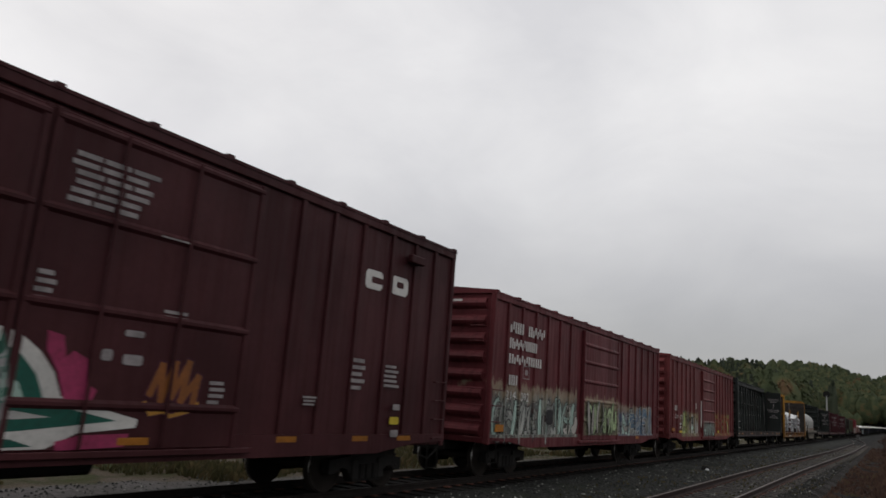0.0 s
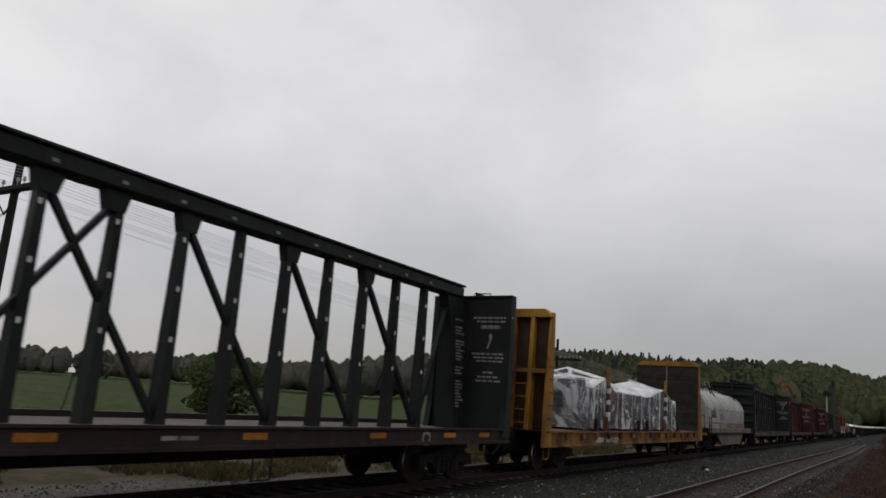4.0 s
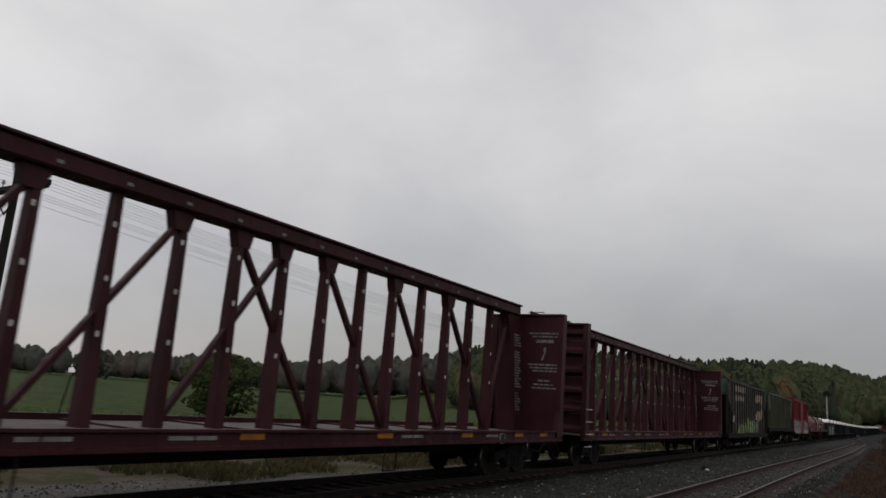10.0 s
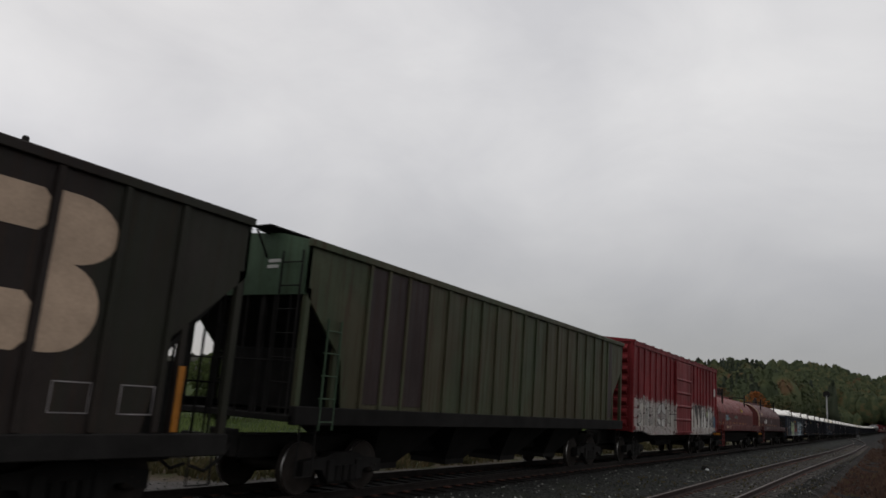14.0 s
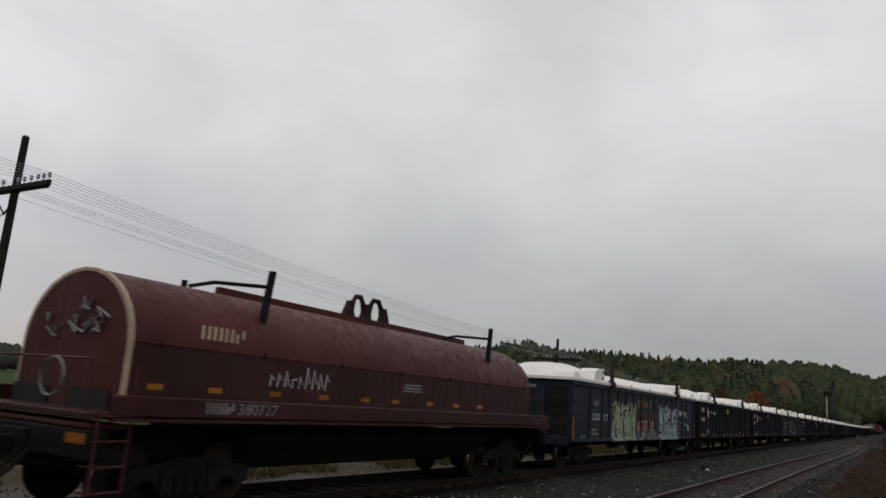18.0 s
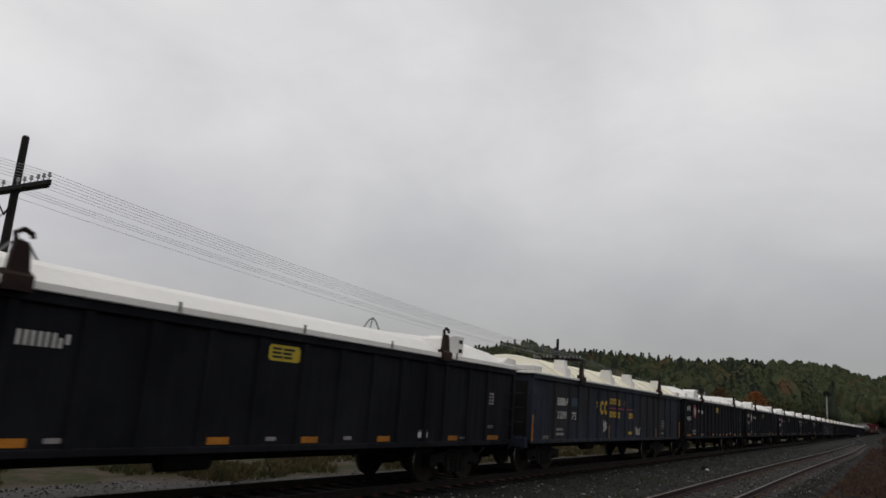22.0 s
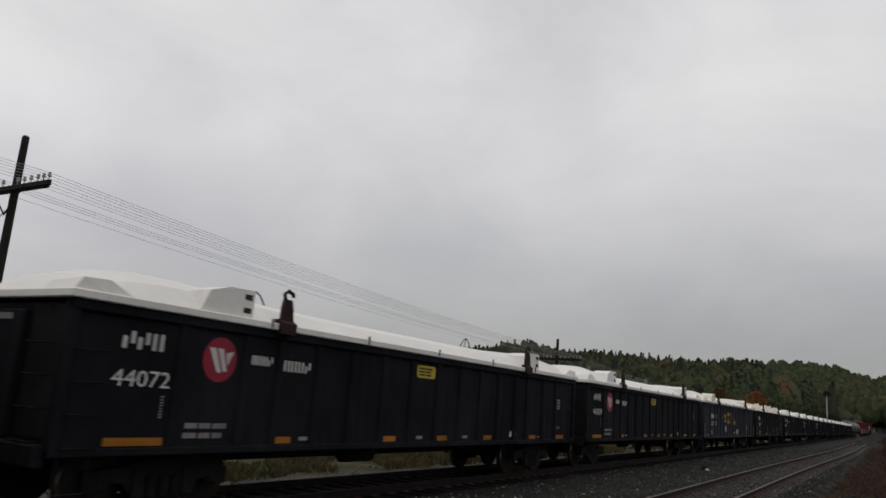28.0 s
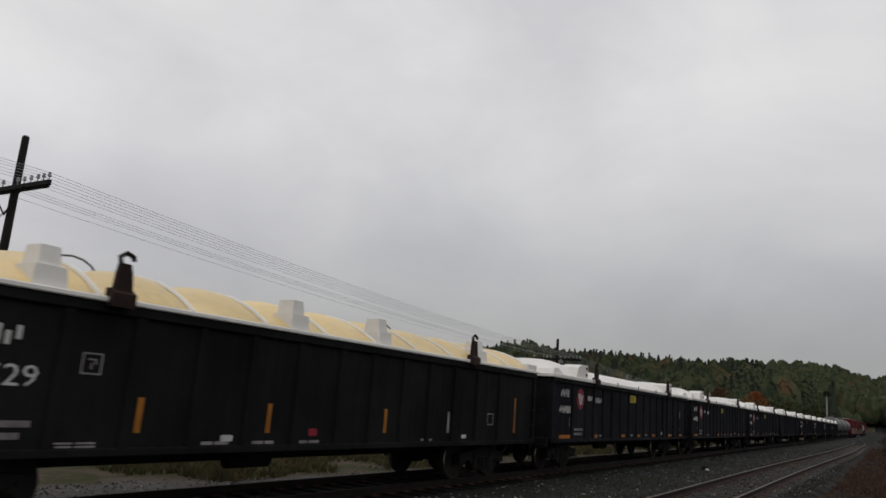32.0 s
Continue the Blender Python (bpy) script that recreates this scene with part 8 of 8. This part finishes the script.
def wood(name, trees, mat, label, per=46):
    """Many trees in one mesh, each a closed inner crown under small leaf tufts: rows of (x, y, height, width, conifer)."""
    vs, fs, cs, o = [], [], [], 0
    levels, around = np.array([0.10, 0.25, 0.42, 0.60, 0.76, 0.89, 0.98]), np.linspace(0, 2 * math.pi, 10)[:-1]
    n = len(around)
    i, j = np.meshgrid(np.arange(len(levels) - 1), np.arange(n), indexing="ij")
    k = (j + 1) % n
    q = np.stack([i * n + j, i * n + k, (i + 1) * n + k, (i + 1) * n + j], -1).reshape(-1, 4)
    shell = np.concatenate([q[:, [0, 1, 2]], q[:, [0, 2, 3]]])
    for x, y, h, w, con in trees:
        z = float(land(np.array([x]), np.array([y]))[0])
        lean = rng.normal(0, 0.03, 2) * h
        tt = np.repeat(levels, n)
        rad = w * 0.5 * girth(tt, con) * rng.uniform(0.72, 1.0, len(tt))
        aa = np.tile(around, len(levels)) + rng.uniform(-0.2, 0.2, len(tt))
        core = np.stack([x + rad * np.cos(aa) + lean[0] * tt, y + rad * np.sin(aa) + lean[1] * tt, z + h * (tt + rng.uniform(-0.03, 0.03, len(tt)))], -1)
        t = 0.12 + 0.88 * rng.random(per)
        rad = w * 0.5 * girth(t, con)
        a = rng.uniform(0, 6.28, per)
        out = rng.uniform(0.75, 1.04, per)
        v, f = tufts(x + rad * out * np.cos(a) + lean[0] * t, y + rad * out * np.sin(a) + lean[1] * t, z + h * t, (0.050 if con else 0.052) * w * rng.uniform(0.6, 1.25, per))
        v = np.concatenate([core, v])
        vs.append(v)
        fs.append(np.concatenate([shell, f + len(core)]) + o)
        mid = np.tile(np.array([[x, y, z + 0.5 * h]]), (len(v), 1))
        mid[:, 2] = np.clip(v[:, 2], z + 0.4 * h, z + 0.68 * h)
        cs.append(mid)
        o += len(v)
    me = bpy.data.meshes.new(name)
    me.from_pydata(np.concatenate(vs).tolist(), [], np.concatenate(fs).tolist())
    me.materials.append(mat)
    rounded(me, np.concatenate(vs), np.concatenate(cs))
    return tagged(new(name, me), label, "trees", kind="stuff")


def skyline(az):
    """Elevation of the woods' top, in degrees, by direction."""
    return np.interp(az, [-6, 0, 2.2, 3.9, 5.7, 8.3, 11.3, 15.4, 19, 21.7, 24.8, 27.9, 30.5, 35, 39, 43.5, 48, 55, 62, 90],
                     [3.0, 3.35, 4.0, 4.3, 4.65, 4.3, 4.1, 4.35, 4.4, 4.3, 4.9, 4.3, 3.7, 3.05, 2.5, 1.9, 2.0, 1.7, 1.6, 1.5])


def stand(az, r, part_of):
    """A tree in that direction and distance whose top reaches a share of the skyline."""
    x, y = -r * math.sin(radians(az)), r * math.cos(radians(az))
    z = float(land(np.array([x]), np.array([y]))[0])
    h = 2.12 + r * math.tan(radians(float(skyline(az)))) * part_of - z
    return x, y, h if r > 500 else min(h, 18.5)


leafy, pines, pale, distant = [], [], [], []
for r0, r1, count, s0, s1 in ((172, 190, 260, 0.30, 0.64), (190, 225, 330, 0.50, 0.80), (225, 265, 360, 0.62, 0.90), (265, 310, 360, 0.72, 0.97), (310, 370, 430, 0.78, 1.04)):
    for _ in range(count):
        x, y, h = stand(rng.uniform(2.5, 30.0), rng.uniform(r0, r1), rng.uniform(s0, s1))
        if x > -24 or h < 3:
            continue
        w = min(h, 16) * rng.uniform(0.42, 0.72)
        (pines if rng.random() < 0.35 else leafy).append((x, y, h, w, 0))
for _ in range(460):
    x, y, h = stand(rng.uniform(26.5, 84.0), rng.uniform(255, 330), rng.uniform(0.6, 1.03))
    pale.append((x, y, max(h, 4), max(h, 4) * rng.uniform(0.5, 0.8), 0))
for _ in range(520):
    x, y, h = stand(rng.uniform(-5.0, 8.0), rng.uniform(900, 1120), rng.uniform(0.75, 1.02))
    h = min(max(h, 10), 34)
    distant.append((x, y, h, h * rng.uniform(0.5, 0.75), 0))
for _ in range(150):
    y = rng.uniform(330, 860)
    h = rng.uniform(12, 18)
    distant.append((rng.uniform(-60, -26), y, h, h * 0.6, 0))
    distant.append((rng.uniform(14, 50), y, h, h * 0.6, 0))
for _ in range(70):
    # thin pines standing out over the ridge
    x, y, h = stand(rng.uniform(3.0, 29.5), rng.uniform(300, 365), rng.uniform(0.98, 1.05))
    pines.append((x, y, h, min(h, 16) * rng.uniform(0.45, 0.65), 0))
wood("wooded_hill", leafy, GREENS, "wooded hillside of green and yellowing autumn trees", 170)
wood("distant_woods", distant, GREENS, "green and yellowing woods far down the line", 70)
wood("far_woods", pale, HAZEWOOD, "olive and grey-brown woods beyond the field, haze painted into their colour", 200)
wood("pine_trees", [(x, y, h * 1.03, w * 0.75, 1) for x, y, h, w, _ in pines], PINES, "dark pines among the autumn woods", 110)


def tree(x, y, h, w, mat, label, name="tree", seed=1, low=0.15, n=800):
    """A tapered trunk with limbs, and a crown of many small clumps."""
    t = thing(name, label, "tree" if name == "tree" else "bush")
    z = float(land(np.array([x]), np.array([y]))[0]) - 0.05
    r = random.Random(seed)
    g = Geo()
    g.loft([[(x + k * math.cos(a) * h * 0.022, y + k * math.sin(a) * h * 0.022, z + q * h) for a in np.linspace(0, 6.28, 9)[:-1]] for k, q in ((1.3, 0.0), (1.0, 0.1), (0.7, 0.45), (0.25, 0.85))])
    for i in range(7):
        a = r.uniform(0, 6.28)
        q = r.uniform(0.25, 0.65)
        g.tube([(x, y, z + q * h), (x + math.cos(a) * w * 0.2, y + math.sin(a) * w * 0.2, z + (q + 0.1) * h), (x + math.cos(a) * w * 0.4, y + math.sin(a) * w * 0.4, z + (q + 0.17) * h)], h * 0.008, 5)
    part("trunk", g, BARK, t)
    u = low + (1 - low) * rng.random(n)
    rad = w * 0.5 * np.sqrt(np.clip(1 - ((u - 0.55) / 0.5) ** 2, 0.05, 1)) * (1 + 0.25 * np.sin(u * 11))
    a = rng.uniform(0, 6.28, n)
    k = rng.uniform(0.3, 1.05, n) * (1 + 0.25 * np.sin(3 * a + seed))
    v, f = clumps(x + rad * k * np.cos(a), y + rad * k * np.sin(a), z + u * h, 0.05 * w * min(1.0, (900 / n) ** 0.5) * rng.uniform(0.5, 1.2, n))
    me = bpy.data.meshes.new("crown")
    me.from_pydata(v.tolist(), [], f.tolist())
    me.materials.append(mat)
    rounded(me, v, np.tile(np.array([[x, y, z + 0.5 * h]]), (len(v), 1)))
    part("crown", me, None, t, "uneven crown of small leaf clumps")


def at(az, r):
    return -r * math.sin(radians(az)), r * math.cos(radians(az))


tree(*at(8.0, 162.0), 8.3, 4.4, ORANGE, "orange autumn tree in front of green woods", seed=3, n=1800)
tree(*at(10.4, 166.0), 8.8, 5.0, RUSSET, "brownish orange tree in front of green woods", seed=8, n=1500)
tree(*at(6.3, 164.0), 7.8, 7.0, GREENS, "yellow-green tree beside an orange one", seed=4, n=1500)
tree(*at(47.8, 46.0), 3.9, 4.6, BUSH, "leafy green bush at the edge of the field", "bush", 5, 0.02, 2400)
tree(*at(56.7, 150.0), 6.2, 6.5, PINES, "dark round tree standing on the green field", seed=6)


def blades(name, n, x0, x1, y0, y1, h, mat, label, bend=0.4):
    px, py = rng.uniform(x0, x1, n), y0 + (y1 - y0) * rng.random(n) ** 1.4
    patch = np.array([noise.noise((float(a) * 0.5, float(b) * 0.35, 2.0)) for a, b in zip(px, py)])
    keep = (patch > -0.15) & ((px < -14.6) | (py > 12.0) | (px > -12))
    px, py, patch = px[keep], py[keep], patch[keep]
    n = len(px)
    pz = land(px, py)
    hh = h * rng.uniform(0.35, 1.1, n) * (0.7 + patch)
    a = rng.uniform(0, 6.28, n)
    w = 0.03 * rng.uniform(0.6, 1.6, n)
    dx, dy = np.cos(a), np.sin(a)
    bx, by = rng.normal(0, bend, n) * hh, rng.normal(0, bend, n) * hh
    v = np.stack([np.stack([px - dx * w, py - dy * w, pz - 0.02], -1), np.stack([px + dx * w, py + dy * w, pz - 0.02], -1),
                  np.stack([px + bx * 0.4 + dx * w, py + by * 0.4 + dy * w, pz + hh * 0.6], -1), np.stack([px + bx * 0.4 - dx * w, py + by * 0.4 - dy * w, pz + hh * 0.6], -1),
                  np.stack([px + bx, py + by, pz + hh], -1)], 1)
    base_ = np.arange(n)[:, None] * 5
    f4 = (base_ + np.array([[0, 1, 2, 3]])).tolist()
    f3 = (base_ + np.array([[3, 2, 4]])).tolist()
    me = bpy.data.meshes.new(name)
    me.from_pydata(v.reshape(-1, 3).tolist(), [], f4 + f3)
    me.materials.append(mat)
    return tagged(new(name, me), label, "weeds", kind="stuff")


blades("roadside_weeds", 30000, -21.0, -12.9, 3.0, 75.0, 0.30, WEEDS, "dry yellow-brown weeds along the gravel road")
blades("field_grass", 12000, -34.0, -20.0, 6.0, 90.0, 0.45, BUSH, "green grass at the edge of the field")
blades("siding_weeds", 2500, -7.3, -2.2, 12.0, 90.0, 0.07, WEEDS, "small weeds between the siding and the main line")
blades("low_brush", 6000, -1.9, -0.1, 22.0, 120.0, 0.16, BROWN, "low brownish brush at the foot of the siding", 0.6)
blades("brush", 22000, -0.5, 3.4, 22.0, 135.0, 0.42, BROWN, "reddish brown brush beside the siding", 0.55)
for k, (x, y, h, w) in enumerate(((1.0, 44.0, 1.2, 1.9), (0.9, 58.0, 1.5, 2.2), (0.9, 76.0, 1.7, 2.6), (1.0, 98.0, 2.1, 3.0), (1.6, 120.0, 2.4, 3.4))):
    tree(x, y, h, w, BROWN, "reddish brown bush beside the siding", "bush", 20 + k, 0.02, 900)


# ---- pole line and signal ----
WIRES = (-1.72, -0.98, -0.70, -0.42, 0.30, 0.62, 0.94, 1.26, 1.52, 1.78)


def pole(x, y, top, arm_z, label):
    p = thing("utility_pole", label, "utility pole", "pole line")
    z = float(land(np.array([x]), np.array([y]))[0]) - 0.3
    part("post", Geo().loft([[(x + r * math.cos(a), y + r * math.sin(a), h) for a in np.linspace(0, 2 * math.pi, 13)[:-1]] for r, h in ((0.135, z), (0.115, z + 0.5 * (top - z)), (0.095, top - 0.05), (0.075, top))]), M_POLE, p)
    arm = part("crossarm", Geo().box(x - 1.85, x + 1.85, y - 0.18, y - 0.08, arm_z - 0.07, arm_z + 0.07, 0.015), M_POLE, p)
    part("crossarm", Geo().box(x - 1.35, x + 1.35, y + 0.08, y + 0.17, arm_z - 0.02, arm_z + 0.12, 0.015), M_POLE, p)
    for s in (1, -1):
        part("brace", Geo().tube([(x + s * 0.75, y - 0.19, arm_z - 0.03), (x, y - 0.17, arm_z - 0.75)], 0.02, 5), M_POLE, p)
    for off in WIRES:
        xx = x + off
        ins = part("insulator", Geo().loft([[(xx + r * math.cos(a), y - 0.13 + r * math.sin(a), arm_z + h) for a in np.linspace(0, 6.283, 9)[:-1]] for r, h in ((0.015, 0.06), (0.015, 0.15), (0.05, 0.16), (0.05, 0.21), (0.03, 0.22), (0.045, 0.26), (0.02, 0.28))]), M_WIRE, p)
    part("stay", Geo().tube([(x - 0.1, y - 0.1, arm_z - 0.6), (x - 2.6, y - 1.2, z + 2.5), (x - 3.9, y - 1.8, z)], 0.015, 5), M_WIRE, p)
    return p


POLES = ((-20.0, -29.0, 9.4, 7.9), (-20.0, 10.05, 8.37, 6.83), (-20.0, 48.8, 6.96, 5.50), (-20.0, 88.0, 5.6, 4.7))
for p in POLES:
    pole(*p, "dark creosoted wooden pole with insulators on its crossarm")
for off in WIRES:
    wire = thing("overhead_wire", "thin grey wire sagging between wooden poles", "wire", "pole line wires")
    for (x0, y0, _, a0), (x1, y1, _, a1) in zip(POLES, POLES[1:]):
        pts = []
        for i in range(15):
            u = i / 14
            pts.append((x0 + off, y0 - 0.13 + (y1 - y0) * u, a0 + 0.26 + (a1 - a0) * u - 4 * 0.35 * u * (1 - u)))
        part("span", Geo().tube(pts, 0.0055, 4), M_WIRE, wire)

sx, sy = -13.0, 210.9
sz = float(land(np.array([sx]), np.array([sy]))[0])
sig = thing("railway_signal", "grey signal mast with a round black head beside the main line", "signal")
part("mast", Geo().loft([[(sx + r * math.cos(a), sy + r * math.sin(a), z) for a in np.linspace(0, 6.283, 11)[:-1]] for r, z in ((0.19, sz - 0.1), (0.16, 10.1))]), M_MAST, sig)
head_ = part("head", Geo().loft([[(sx + r * math.cos(a), sy + d, 10.5 + r * math.sin(a)) for a in np.linspace(0, 6.283, 17)[:-1]] for r, d in ((0.80, -0.12), (0.84, -0.06), (0.74, 0.05), (0.3, 0.2))]), M_DARK, sig)
part("hood", Geo().tube([(sx - 0.15, sy - 0.12, 10.62), (sx, sy - 0.3, 10.68), (sx + 0.15, sy - 0.12, 10.62)], 0.03, 5), M_DARK, head_)
g = Geo()
for k in range(24):
    g.tube([(sx + 0.16, sy - 0.2, sz + 0.6 + k * 0.38), (sx + 0.14, sy + 0.2, sz + 0.6 + k * 0.38)], 0.015, 5)
part("ladder", g, M_GALV, sig)
part("base", Geo().box(sx - 0.3, sx + 0.3, sy - 0.3, sy + 0.3, sz - 0.1, sz + 0.25, 0.03), M_STONE, sig)


# ---- movement: the whole train rolls by at one speed, its wheels turning ----
def motions():
    for ob, front in CARS:
        rows = []
        for t in range(33):
            y = front - V * t
            off, slope, up = bend(y)
            rows.append((float(t), pose(TRACK + off, y, RAIL + up, 0, 0, -math.degrees(math.atan(bend(y + 8.0)[1])))))
        walk(ob, rows)
    for ob, d, y in WHEELS:
        # turn only while the wheel is near the camera
        t0, t1 = max(0.0, (y - 34.0) / V), min(32.0, (y + 4.0) / V)
        if t1 <= 0.2 or t0 >= 31.8:
            continue
        a, b = round(t0 * FPS), round(t1 * FPS)
        rows = [(0.0, pose(0, d, R))] if a > 0 else []
        turn = math.degrees(V / FPS / R)
        rows += [(k / FPS, pose(0, d, R, (k - a) * turn % 360)) for k in range(a, b + 1)]
        if b < 32 * FPS:
            rows.append((32.0, pose(0, d, R, (b - a) * turn % 360)))
        walk(ob, rows)


motions()
